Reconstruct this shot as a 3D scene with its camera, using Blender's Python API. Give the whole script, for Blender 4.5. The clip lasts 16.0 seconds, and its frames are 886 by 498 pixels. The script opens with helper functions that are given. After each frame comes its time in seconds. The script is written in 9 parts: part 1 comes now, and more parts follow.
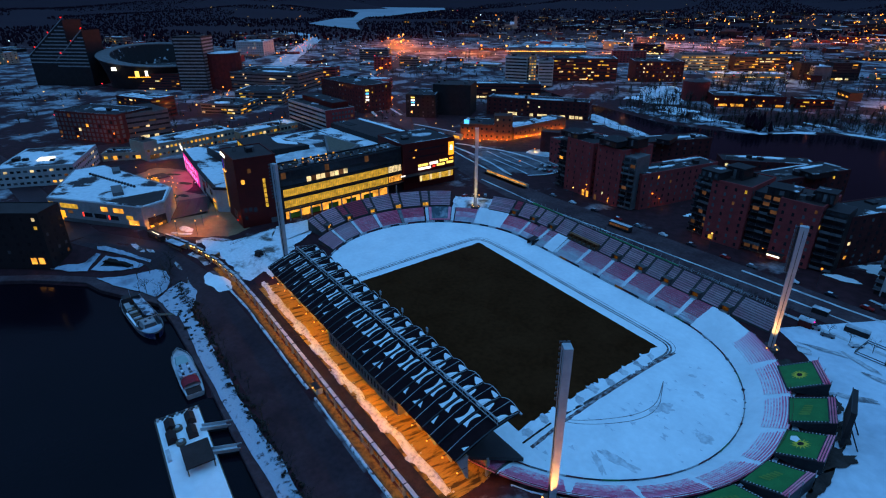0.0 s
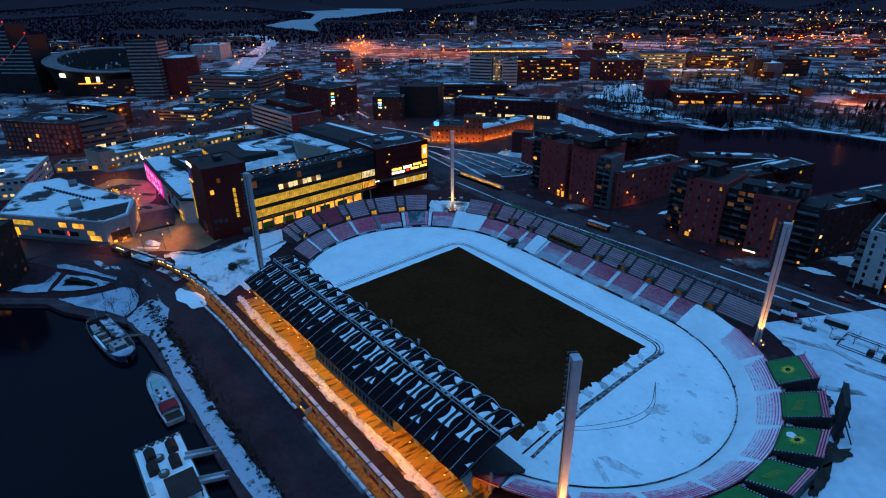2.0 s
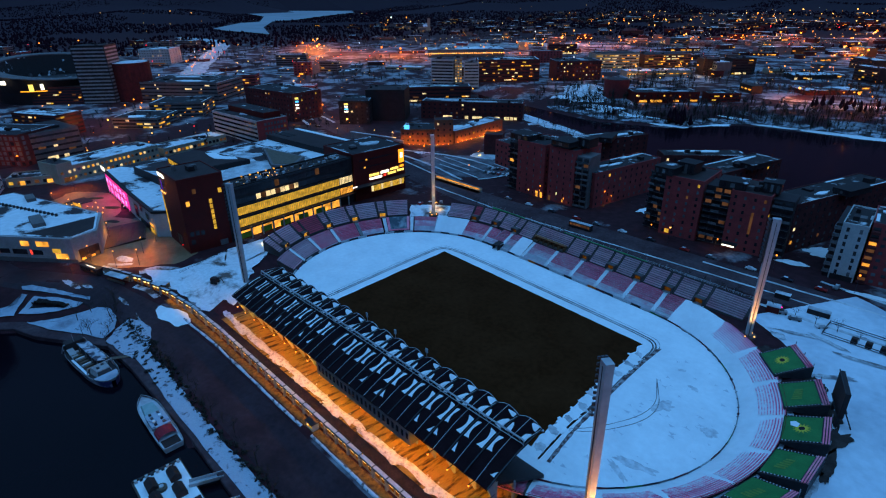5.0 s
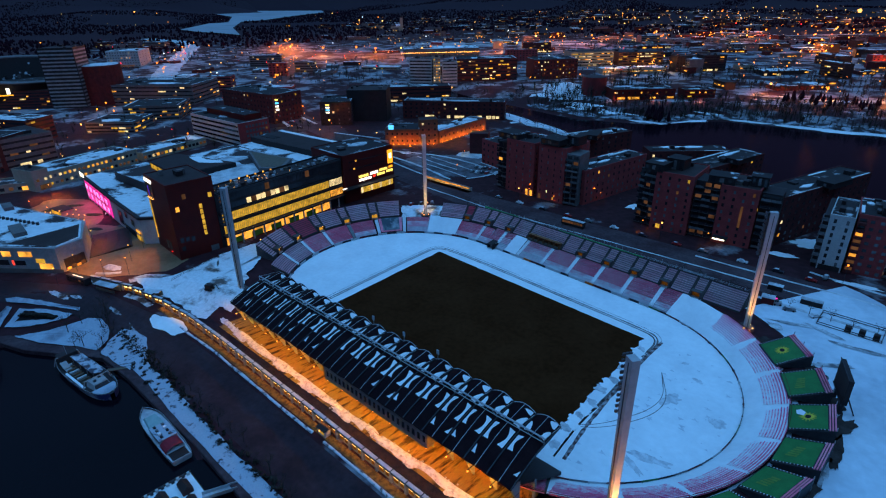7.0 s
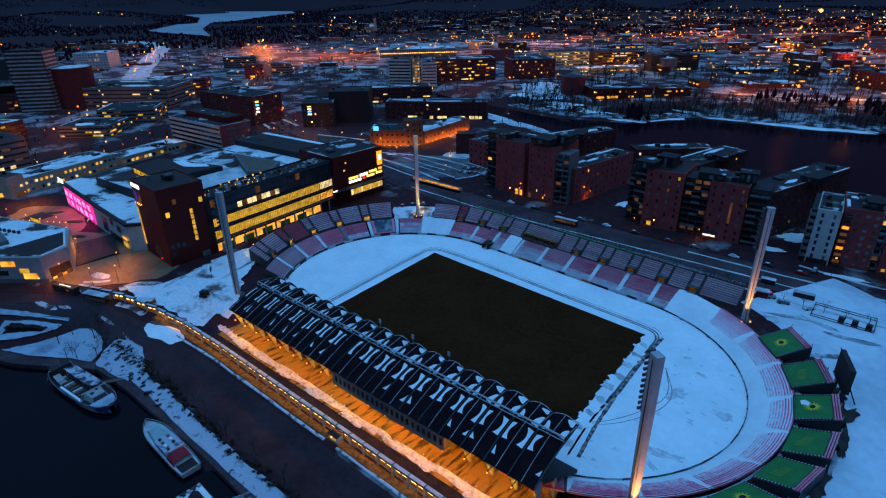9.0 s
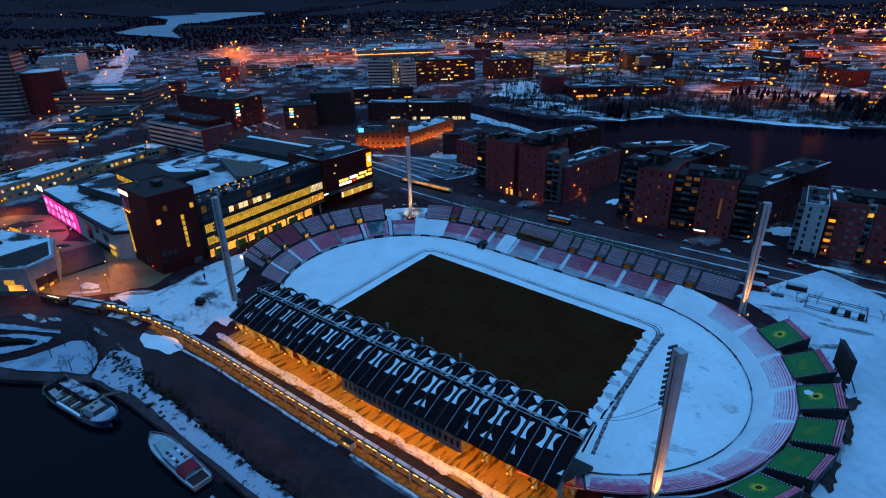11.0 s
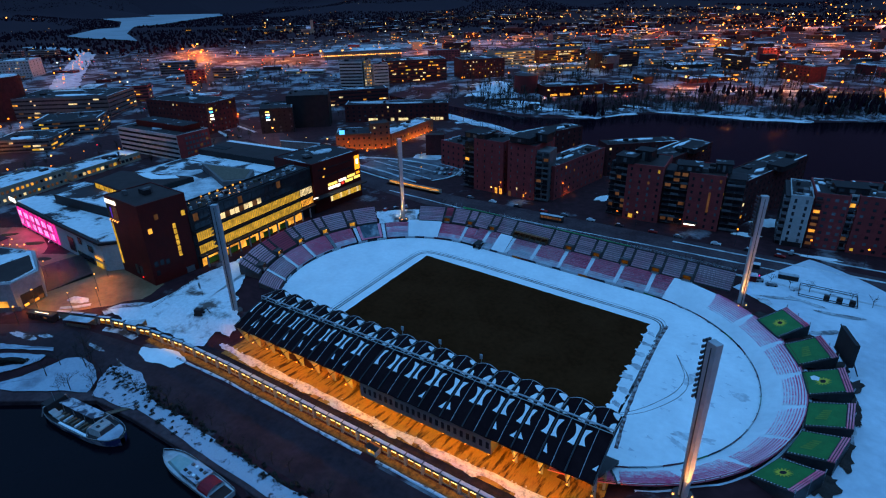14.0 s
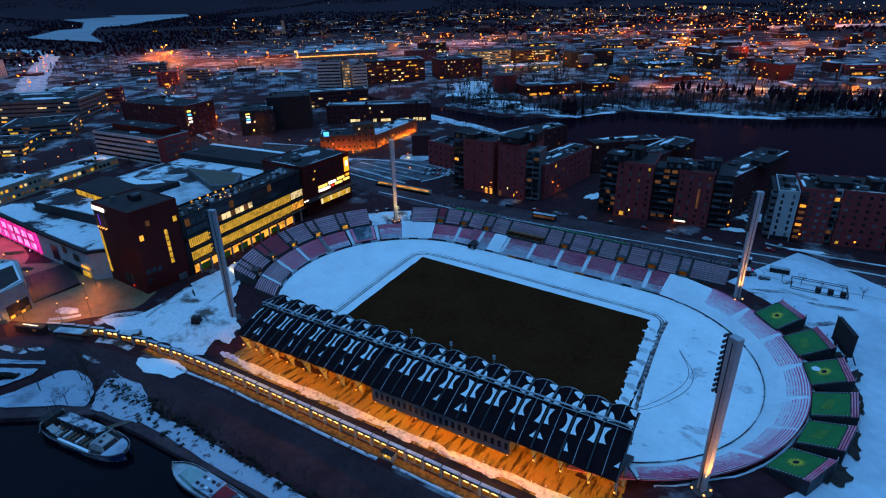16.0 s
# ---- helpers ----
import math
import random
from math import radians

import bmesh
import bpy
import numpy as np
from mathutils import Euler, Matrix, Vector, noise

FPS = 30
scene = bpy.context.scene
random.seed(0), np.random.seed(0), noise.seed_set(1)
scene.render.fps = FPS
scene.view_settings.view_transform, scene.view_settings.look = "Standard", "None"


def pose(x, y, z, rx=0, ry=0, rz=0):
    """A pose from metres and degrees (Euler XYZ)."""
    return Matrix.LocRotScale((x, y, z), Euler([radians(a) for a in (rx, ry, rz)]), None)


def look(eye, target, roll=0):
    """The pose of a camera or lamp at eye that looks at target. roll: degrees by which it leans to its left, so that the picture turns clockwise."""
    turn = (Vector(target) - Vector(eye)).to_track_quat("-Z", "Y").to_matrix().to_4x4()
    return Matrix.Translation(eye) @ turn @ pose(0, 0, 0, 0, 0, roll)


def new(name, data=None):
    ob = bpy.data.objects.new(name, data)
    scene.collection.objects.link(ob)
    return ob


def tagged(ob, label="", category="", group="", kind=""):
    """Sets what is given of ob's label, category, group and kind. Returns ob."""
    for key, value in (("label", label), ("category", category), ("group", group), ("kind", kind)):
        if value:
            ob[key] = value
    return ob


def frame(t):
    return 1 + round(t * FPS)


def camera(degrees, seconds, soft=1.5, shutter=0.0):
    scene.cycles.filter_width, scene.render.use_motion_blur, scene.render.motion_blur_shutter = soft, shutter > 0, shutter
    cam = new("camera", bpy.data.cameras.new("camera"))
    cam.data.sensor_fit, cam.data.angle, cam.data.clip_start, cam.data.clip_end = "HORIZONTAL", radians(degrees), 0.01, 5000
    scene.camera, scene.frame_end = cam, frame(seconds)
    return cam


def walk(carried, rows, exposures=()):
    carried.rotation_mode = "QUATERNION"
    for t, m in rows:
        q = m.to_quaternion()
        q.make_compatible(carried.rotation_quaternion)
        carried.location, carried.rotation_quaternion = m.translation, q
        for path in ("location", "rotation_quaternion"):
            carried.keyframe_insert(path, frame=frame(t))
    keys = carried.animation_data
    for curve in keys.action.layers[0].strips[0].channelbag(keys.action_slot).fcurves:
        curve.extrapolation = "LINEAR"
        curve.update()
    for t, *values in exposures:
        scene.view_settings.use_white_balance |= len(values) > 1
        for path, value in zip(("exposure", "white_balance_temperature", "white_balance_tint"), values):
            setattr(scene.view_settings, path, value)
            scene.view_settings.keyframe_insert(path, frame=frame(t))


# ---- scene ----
cam = camera(76.7, 16.0, soft=1.15)
PATH = [
    (0, (149.782, -113.149, 110.51), (148.239, -112.185, 109.679), -0.3),
    (0.5, (147.648, -113.711, 110.545), (146.121, -112.721, 109.716), -0.4),
    (1, (145.581, -114.372, 110.607), (144.07, -113.356, 109.779), -0.4),
    (1.5, (143.6, -115.216, 110.72), (142.108, -114.173, 109.892), -0.4),
    (2, (141.746, -116.275, 110.86), (140.273, -115.207, 110.03), -0.6),
    (2.5, (140.023, -117.49, 111.008), (138.566, -116.401, 110.177), -0.7),
    (3, (138.293, -118.837, 111.153), (136.852, -117.727, 110.322), -0.7),
    (3.5, (136.581, -120.319, 111.287), (135.155, -119.19, 110.456), -0.7),
    (4, (134.892, -121.892, 111.395), (133.482, -120.742, 110.566), -0.7),
    (6.5, (126.334, -129.988, 111.789), (124.997, -128.752, 110.96), -0.8),
    (7, (124.582, -131.546, 111.83), (123.262, -130.294, 111.0), -0.9),
    (7.5, (122.776, -133.074, 111.881), (121.472, -131.805, 111.051), -0.9),
    (8, (120.97, -134.617, 111.923), (119.681, -133.332, 111.093), -0.9),
    (8.5, (119.19, -136.151, 111.938), (117.916, -134.852, 111.108), -0.9),
    (9, (117.425, -137.641, 111.948), (116.167, -136.327, 111.118), -0.9),
    (11.5, (108.363, -144.65, 112.311), (107.184, -143.265, 111.48), -1.1),
    (12, (106.504, -146.109, 112.351), (105.342, -144.71, 111.52), -1.1),
    (12.5, (104.637, -147.542, 112.4), (103.49, -146.13, 111.569), -1.2),
    (13, (102.759, -148.865, 112.465), (101.626, -147.442, 111.634), -1.2),
    (13.5, (100.844, -150.179, 112.537), (99.726, -148.745, 111.705), -1.2),
    (14, (98.893, -151.45, 112.62), (97.789, -150.005, 111.788), -1.3),
    (14.5, (96.886, -152.68, 112.722), (95.798, -151.223, 111.889), -1.3),
    (15, (94.753, -153.941, 112.813), (93.683, -152.471, 111.98), -1.3),
    (15.5, (92.552, -155.221, 112.875), (91.502, -153.737, 112.041), -1.3),
    (16, (90.254, -156.504, 112.911), (89.224, -155.006, 112.077), -1.3),
]
walk(cam, [(t, look(eye, target, roll)) for t, eye, target, roll in PATH])

# ---- world and light: blue dusk, heavy sky, no sun disc ----
world = bpy.data.worlds.new("dusk")
scene.world = world
world.use_nodes = True
wn, wl = world.node_tree.nodes, world.node_tree.links
wn.clear()
w_out = wn.new("ShaderNodeOutputWorld")
w_bg = wn.new("ShaderNodeBackground")
w_tc = wn.new("ShaderNodeTexCoord")
w_sep = wn.new("ShaderNodeSeparateXYZ")
w_ramp = wn.new("ShaderNodeValToRGB")
wl.new(w_tc.outputs["Generated"], w_sep.inputs[0])
wl.new(w_sep.outputs["Z"], w_ramp.inputs[0])
el = w_ramp.color_ramp.elements
el[0].position, el[0].color = 0.0, (0.012, 0.013, 0.034, 1)
el[1].position, el[1].color = 0.75, (0.168, 0.600, 1.33, 1)
mid = el.new(0.35)
mid.color = (0.036, 0.034, 0.098, 1)
wl.new(w_ramp.outputs[0], w_bg.inputs["Color"])
w_bg.inputs["Strength"].default_value = 1.0
wl.new(w_bg.outputs[0], w_out.inputs[0])
sun = new("sun", bpy.data.lights.new("sun", "SUN"))
sun.data.energy, sun.data.angle, sun.data.color = 0.22, radians(40), (0.22, 0.58, 1.0)
sun.matrix_world = look((0, 0, 400), (-40, 30, 0))


# ---- materials ----
def mat(name, a, b=None, scale=0.2, rough=0.8, metal=0.0, bump=0.0, fine=0.0, contrast=(0.35, 0.65), island=0.0, spec=0.15):
    """Two tones a, b mixed by noise of that size (1/m), with finer noise over it."""
    m = bpy.data.materials.new(name)
    m.use_nodes = True
    n, l = m.node_tree.nodes, m.node_tree.links
    p = n["Principled BSDF"]
    p.inputs["Roughness"].default_value, p.inputs["Metallic"].default_value = rough, metal
    p.inputs["Specular IOR Level"].default_value = spec
    b = b or tuple(c * 0.75 for c in a)
    geo = n.new("ShaderNodeNewGeometry")
    no = n.new("ShaderNodeTexNoise")
    no.inputs["Scale"].default_value, no.inputs["Detail"].default_value, no.inputs["Roughness"].default_value = scale, 6, 0.62
    l.new(geo.outputs["Position"], no.inputs["Vector"])
    r = n.new("ShaderNodeValToRGB")
    r.color_ramp.elements[0].position, r.color_ramp.elements[1].position = contrast
    r.color_ramp.elements[0].color, r.color_ramp.elements[1].color = (*a, 1), (*b, 1)
    l.new(no.outputs["Fac"], r.inputs[0])
    col = r.outputs[0]
    if fine:
        n2 = n.new("ShaderNodeTexNoise")
        n2.inputs["Scale"].default_value, n2.inputs["Detail"].default_value = scale * 9, 4
        l.new(geo.outputs["Position"], n2.inputs["Vector"])
        mx = n.new("ShaderNodeMix")
        mx.data_type, mx.blend_type = "RGBA", "MULTIPLY"
        mx.inputs[0].default_value = fine
        l.new(col, mx.inputs[6])
        r2 = n.new("ShaderNodeValToRGB")
        r2.color_ramp.elements[0].position, r2.color_ramp.elements[1].position = 0.3, 0.7
        r2.color_ramp.elements[0].color = (0.35, 0.35, 0.35, 1)
        l.new(n2.outputs["Fac"], r2.inputs[0])
        l.new(r2.outputs[0], mx.inputs[7])
        col = mx.outputs[2]
    if island:
        oi = n.new("ShaderNodeObjectInfo")
        mr = n.new("ShaderNodeMapRange")
        mr.inputs["To Min"].default_value, mr.inputs["To Max"].default_value = 1 - island, 1
        l.new(oi.outputs["Random"], mr.inputs["Value"])
        mx = n.new("ShaderNodeMix")
        mx.data_type, mx.blend_type = "RGBA", "MULTIPLY"
        mx.inputs[0].default_value = 1
        l.new(col, mx.inputs[6])
        l.new(mr.outputs[0], mx.inputs[7])
        col = mx.outputs[2]
    l.new(col, p.inputs["Base Color"])
    if bump:
        bp = n.new("ShaderNodeBump")
        bp.inputs["Strength"].default_value, bp.inputs["Distance"].default_value = bump, 0.3
        l.new(no.outputs["Fac"], bp.inputs["Height"])
        l.new(bp.outputs[0], p.inputs["Normal"])
    return m


def glow(name, colour, strength, vary=0.0, scale=0.5):
    m = bpy.data.materials.new(name)
    m.use_nodes = True
    n, l = m.node_tree.nodes, m.node_tree.links
    n.clear()
    o, e = n.new("ShaderNodeOutputMaterial"), n.new("ShaderNodeEmission")
    e.inputs["Color"].default_value, e.inputs["Strength"].default_value = (*colour, 1), strength
    if vary:
        geo = n.new("ShaderNodeNewGeometry")
        no = n.new("ShaderNodeTexNoise")
        no.inputs["Scale"].default_value, no.inputs["Detail"].default_value = scale, 3
        l.new(geo.outputs["Position"], no.inputs["Vector"])
        mr = n.new("ShaderNodeMapRange")
        mr.inputs["From Min"].default_value, mr.inputs["From Max"].default_value = 0.3, 0.7
        mr.inputs["To Min"].default_value, mr.inputs["To Max"].default_value = strength * (1 - vary), strength * (1 + vary)
        l.new(no.outputs["Fac"], mr.inputs["Value"])
        l.new(mr.outputs[0], e.inputs["Strength"])
    l.new(e.outputs[0], o.inputs[0])
    return m


SNOW = mat("snow", (0.80, 0.82, 0.84), (0.66, 0.68, 0.71), 0.06, 0.75, bump=0.25, fine=0.12, contrast=(0.4, 0.75))
SNOW_OLD = mat("old_snow", (0.62, 0.63, 0.66), (0.22, 0.22, 0.24), 0.12, 0.85, bump=0.4, fine=0.35, contrast=(0.42, 0.72))
SNOW_SEAT = mat("snow_on_terrace", (0.74, 0.76, 0.80), (0.62, 0.50, 0.58), 0.15, 0.8, fine=0.2)
CITY_GROUND = mat("city_ground", (0.052, 0.015, 0.019), (0.34, 0.33, 0.36), 0.034, 0.9, bump=0.3, fine=0.8, contrast=(0.57, 0.69))
ASPHALT = mat("asphalt", (0.058, 0.030, 0.035), (0.105, 0.066, 0.072), 0.08, 0.75, fine=0.6, spec=0.06)
ASPHALT_WET = mat("wet_asphalt", (0.025, 0.0100, 0.0140), (0.050, 0.0245, 0.030), 0.07, 0.5, fine=0.6, spec=0.10)
# orange lamplight is partly put into this paving colour
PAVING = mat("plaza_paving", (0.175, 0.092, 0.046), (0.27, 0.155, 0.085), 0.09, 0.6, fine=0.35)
GRAVEL = mat("dark_gravel", (0.009, 0.006, 0.007), (0.020, 0.014, 0.015), 0.3, 0.9, fine=0.4)
GRASS = mat("winter_pitch_turf", (0.040, 0.0125, 0.0045), (0.058, 0.020, 0.008), 0.06, 0.95, fine=0.5, spec=0.03)
CONCRETE = mat("concrete", (0.34, 0.34, 0.34), (0.24, 0.24, 0.25), 0.25, 0.85, fine=0.3)
CONCRETE_DARK = mat("dark_concrete", (0.10, 0.085, 0.085), (0.07, 0.058, 0.058), 0.3, 0.85, fine=0.3)
STEEL = mat("galvanised_steel", (0.50, 0.51, 0.52), (0.40, 0.40, 0.42), 0.8, 0.45, 0.6)
STEEL_DARK = mat("dark_painted_steel", (0.05, 0.05, 0.055), (0.035, 0.035, 0.04), 0.8, 0.5, 0.3)
MAST = mat("mast_grey_paint", (0.42, 0.42, 0.44), (0.34, 0.34, 0.36), 0.4, 0.6, 0.1)
BITUMEN = mat("bitumen_roofing", (0.032, 0.018, 0.017), (0.050, 0.032, 0.030), 0.15, 0.6, fine=0.3)
MEMBRANE = mat("black_roof_membrane", (0.011, 0.0045, 0.0065), (0.019, 0.008, 0.010), 0.2, 0.6, fine=0.3, spec=0.03)
ROOF_SNOWY = mat("snowy_flat_roof", (0.035, 0.027, 0.028), (0.62, 0.64, 0.67), 0.11, 0.8, fine=0.35, contrast=(0.60, 0.66))
ROOF_WHITE = mat("snow_covered_roof", (0.70, 0.72, 0.75), (0.05, 0.036, 0.038), 0.04, 0.8, fine=0.25, contrast=(0.50, 0.55))
BRICK_RED = mat("red_brick", (0.38, 0.058, 0.058), (0.27, 0.046, 0.046), 0.3, 0.85, fine=0.35)
BRICK_DARK = mat("dark_brick", (0.12, 0.026, 0.026), (0.075, 0.019, 0.019), 0.3, 0.85, fine=0.35)
RED_CLAD = mat("dark_red_cladding", (0.13, 0.012, 0.010), (0.095, 0.010, 0.009), 0.2, 0.55, fine=0.25)
GREY_CLAD = mat("grey_cladding", (0.17, 0.15, 0.15), (0.12, 0.105, 0.105), 0.2, 0.7, fine=0.3)
DARK_CLAD = mat("dark_cladding", (0.036, 0.028, 0.029), (0.026, 0.020, 0.021), 0.2, 0.55, fine=0.3)
WHITE_WALL = mat("white_render", (0.50, 0.49, 0.48), (0.40, 0.39, 0.38), 0.15, 0.8, fine=0.25)
BEIGE_WALL = mat("beige_render", (0.40, 0.34, 0.26), (0.32, 0.27, 0.2), 0.15, 0.85, fine=0.3)
ORANGE_BRICK = mat("old_factory_brick", (0.24, 0.085, 0.05), (0.17, 0.065, 0.04), 0.4, 0.85, fine=0.35)
GLASS_DARK = mat("dark_window_glass", (0.018, 0.013, 0.016), (0.035, 0.028, 0.032), 0.3, 0.15, spec=0.35)
YARD_SNOW = mat("trodden_yard_snow", (0.46, 0.46, 0.48), (0.05, 0.04, 0.04), 0.045, 0.85, fine=0.6, contrast=(0.48, 0.62))
SEAT_PINK = mat("faded_red_seats", (0.98, 0.13, 0.24), (0.94, 0.34, 0.42), 0.10, 0.6, fine=0.35, island=0.2)
SEAT_GREY = mat("grey_mauve_seats", (0.86, 0.40, 0.48), (0.84, 0.56, 0.62), 0.14, 0.6, fine=0.3, island=0.3)
SEAT_RED = mat("dull_red_seats", (0.85, 0.10, 0.17), (0.72, 0.10, 0.15), 0.15, 0.6, fine=0.3, island=0.3)
TARP_GREEN = mat("green_tarpaulin", (0.030, 0.20, 0.055), (0.022, 0.15, 0.042), 0.35, 0.45, fine=0.3)
TARP_YELLOW = mat("yellow_print", (0.62, 0.50, 0.05), (0.5, 0.42, 0.05), 0.8, 0.5)
TARP_EDGE = mat("black_webbing", (0.02, 0.02, 0.022), None, 1, 0.7)
BOARD_MIX = mat("printed_boards", (0.55, 0.57, 0.6), (0.10, 0.04, 0.05), 0.16, 0.5, contrast=(0.45, 0.55))
BOAT_WHITE = mat("white_boat_paint", (0.40, 0.38, 0.38), (0.28, 0.27, 0.28), 0.4, 0.4, fine=0.2)
BOAT_DARK = mat("dark_hull_paint", (0.10, 0.06, 0.05), (0.06, 0.045, 0.045), 0.4, 0.4)
WOOD = mat("weathered_wood", (0.16, 0.12, 0.09), (0.11, 0.085, 0.065), 0.8, 0.8, fine=0.3)
RED_CLOTH = mat("dark_red_canvas", (0.30, 0.02, 0.03), (0.22, 0.02, 0.03), 0.8, 0.8)
BARK = mat("bark", (0.045, 0.036, 0.03), (0.03, 0.025, 0.022), 1.0, 0.95)
CONIFER = mat("conifer_needles", (0.024, 0.0080, 0.014), (0.015, 0.0052, 0.010), 0.15, 0.95, spec=0.03)
BUSH = mat("bare_bush", (0.05, 0.04, 0.032), (0.03, 0.025, 0.022), 0.8, 0.95)
RUBBER = mat("tyre_rubber", (0.02, 0.02, 0.02), None, 2, 0.8)
CAR_PAINTS = [mat("car_paint_grey", (0.16, 0.16, 0.17), None, 1, 0.35, 0.3), mat("car_paint_white", (0.6, 0.6, 0.62), None, 1, 0.35), mat("car_paint_dark", (0.03, 0.03, 0.04), None, 1, 0.3, 0.2), mat("car_paint_red", (0.30, 0.02, 0.02), None, 1, 0.35)]
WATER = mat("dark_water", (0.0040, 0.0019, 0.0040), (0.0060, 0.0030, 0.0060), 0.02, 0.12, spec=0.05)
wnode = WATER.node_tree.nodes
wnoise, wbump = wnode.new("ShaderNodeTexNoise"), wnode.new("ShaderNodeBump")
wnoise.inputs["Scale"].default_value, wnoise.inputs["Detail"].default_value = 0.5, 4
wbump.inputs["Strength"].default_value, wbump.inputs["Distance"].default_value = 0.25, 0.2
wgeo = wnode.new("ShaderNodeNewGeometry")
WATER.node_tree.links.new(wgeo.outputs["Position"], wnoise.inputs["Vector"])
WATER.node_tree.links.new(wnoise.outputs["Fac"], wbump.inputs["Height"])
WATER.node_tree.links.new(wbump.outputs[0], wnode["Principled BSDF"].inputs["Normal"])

# pale base colour stands in for sky mirrored in unlit panes
GLASS_PALE = mat("sky_pale_glass", (0.15, 0.145, 0.15), (0.09, 0.088, 0.09), 0.3, 0.2, spec=0.5)
LIT_WARM = glow("warm_lit_window", (1.0, 0.40, 0.05), 1.1, 0.6, 0.3)
LIT_YELLOW = glow("yellow_lit_window", (1.0, 0.55, 0.06), 0.62, 0.45, 0.5)
LIT_WHITE = glow("pale_lit_window", (1.0, 0.74, 0.36), 0.9, 0.6, 0.25)
LIT_DIM = glow("dim_lit_window", (0.6, 0.26, 0.12), 0.14, 0.6, 0.2)
BULB_ORANGE = glow("sodium_lamp", (1.0, 0.22, 0.02), 3.0)
BULB_WARM = glow("warm_lamp", (1.0, 0.40, 0.09), 3.2)
BULB_WHITE = glow("cool_white_lamp", (1.0, 0.85, 0.75), 2.2)
BULB_RED = glow("red_lamp", (1.0, 0.02, 0.02), 2.0)
BULB_GREEN = glow("green_lamp", (0.05, 1.0, 0.5), 3.0)
SIGN_WHITE = glow("white_light_sign", (1.0, 0.93, 0.75), 2.2)
SIGN_YELLOW = glow("yellow_light_sign", (1.0, 0.72, 0.14), 1.6)
SIGN_ORANGE = glow("orange_light_sign", (1.0, 0.36, 0.02), 1.7)
SIGN_RED = glow("red_light_sign", (1.0, 0.05, 0.03), 1.5)
SIGN_PINK = glow("magenta_facade_light", (1.0, 0.03, 0.38), 1.0, 0.8, 0.12)
SIGN_BLUE = glow("blue_light_sign", (0.08, 0.45, 1.0), 2.0)

# more lying snow on open ground away from the town's middle
cg = CITY_GROUND.node_tree
cgeo, clen, cmap, cadd = cg.nodes.new("ShaderNodeNewGeometry"), cg.nodes.new("ShaderNodeVectorMath"), cg.nodes.new("ShaderNodeMapRange"), cg.nodes.new("ShaderNodeMath")
clen.operation, cadd.operation = "LENGTH", "ADD"
cmap.inputs["From Min"].default_value, cmap.inputs["From Max"].default_value = 300, 650
cmap.inputs["To Max"].default_value = 0.11
cramp = [n_ for n_ in cg.nodes if n_.bl_idname == "ShaderNodeValToRGB"][0]
csrc = cramp.inputs[0].links[0].from_socket
cg.links.new(cgeo.outputs["Position"], clen.inputs[0])
cg.links.new(clen.outputs["Value"], cmap.inputs["Value"])
cg.links.new(csrc, cadd.inputs[0])
cg.links.new(cmap.outputs[0], cadd.inputs[1])
# and less under the far woods
cmap2, csub = cg.nodes.new("ShaderNodeMapRange"), cg.nodes.new("ShaderNodeMath")
csub.operation = "SUBTRACT"
cmap2.inputs["From Min"].default_value, cmap2.inputs["From Max"].default_value, cmap2.inputs["To Max"].default_value = 1150, 1900, 0.24
cg.links.new(clen.outputs["Value"], cmap2.inputs["Value"])
cg.links.new(cadd.outputs[0], csub.inputs[0])
cg.links.new(cmap2.outputs[0], csub.inputs[1])
cg.links.new(csub.outputs[0], cramp.inputs[0])
# ground colour itself fades to dark purple with distance, from 1500 m out
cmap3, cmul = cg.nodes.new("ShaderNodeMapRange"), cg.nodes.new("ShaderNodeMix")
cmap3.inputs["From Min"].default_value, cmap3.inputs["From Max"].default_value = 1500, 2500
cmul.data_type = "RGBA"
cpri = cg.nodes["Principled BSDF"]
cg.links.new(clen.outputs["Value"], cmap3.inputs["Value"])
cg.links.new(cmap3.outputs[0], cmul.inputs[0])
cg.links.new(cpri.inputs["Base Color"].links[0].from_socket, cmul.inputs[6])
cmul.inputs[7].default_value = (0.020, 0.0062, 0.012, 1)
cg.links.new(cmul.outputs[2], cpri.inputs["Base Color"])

FAR_SODIUM = glow("far_sodium_lamps", (1.0, 0.21, 0.02), 5.0)
FAR_WARM = glow("far_warm_lamps", (1.0, 0.38, 0.075), 4.5)
FAR_WHITE = glow("far_white_lamps", (0.9, 0.85, 0.8), 3.5)
FAR_RED = glow("far_red_lamps", (1.0, 0.02, 0.04), 4.0)


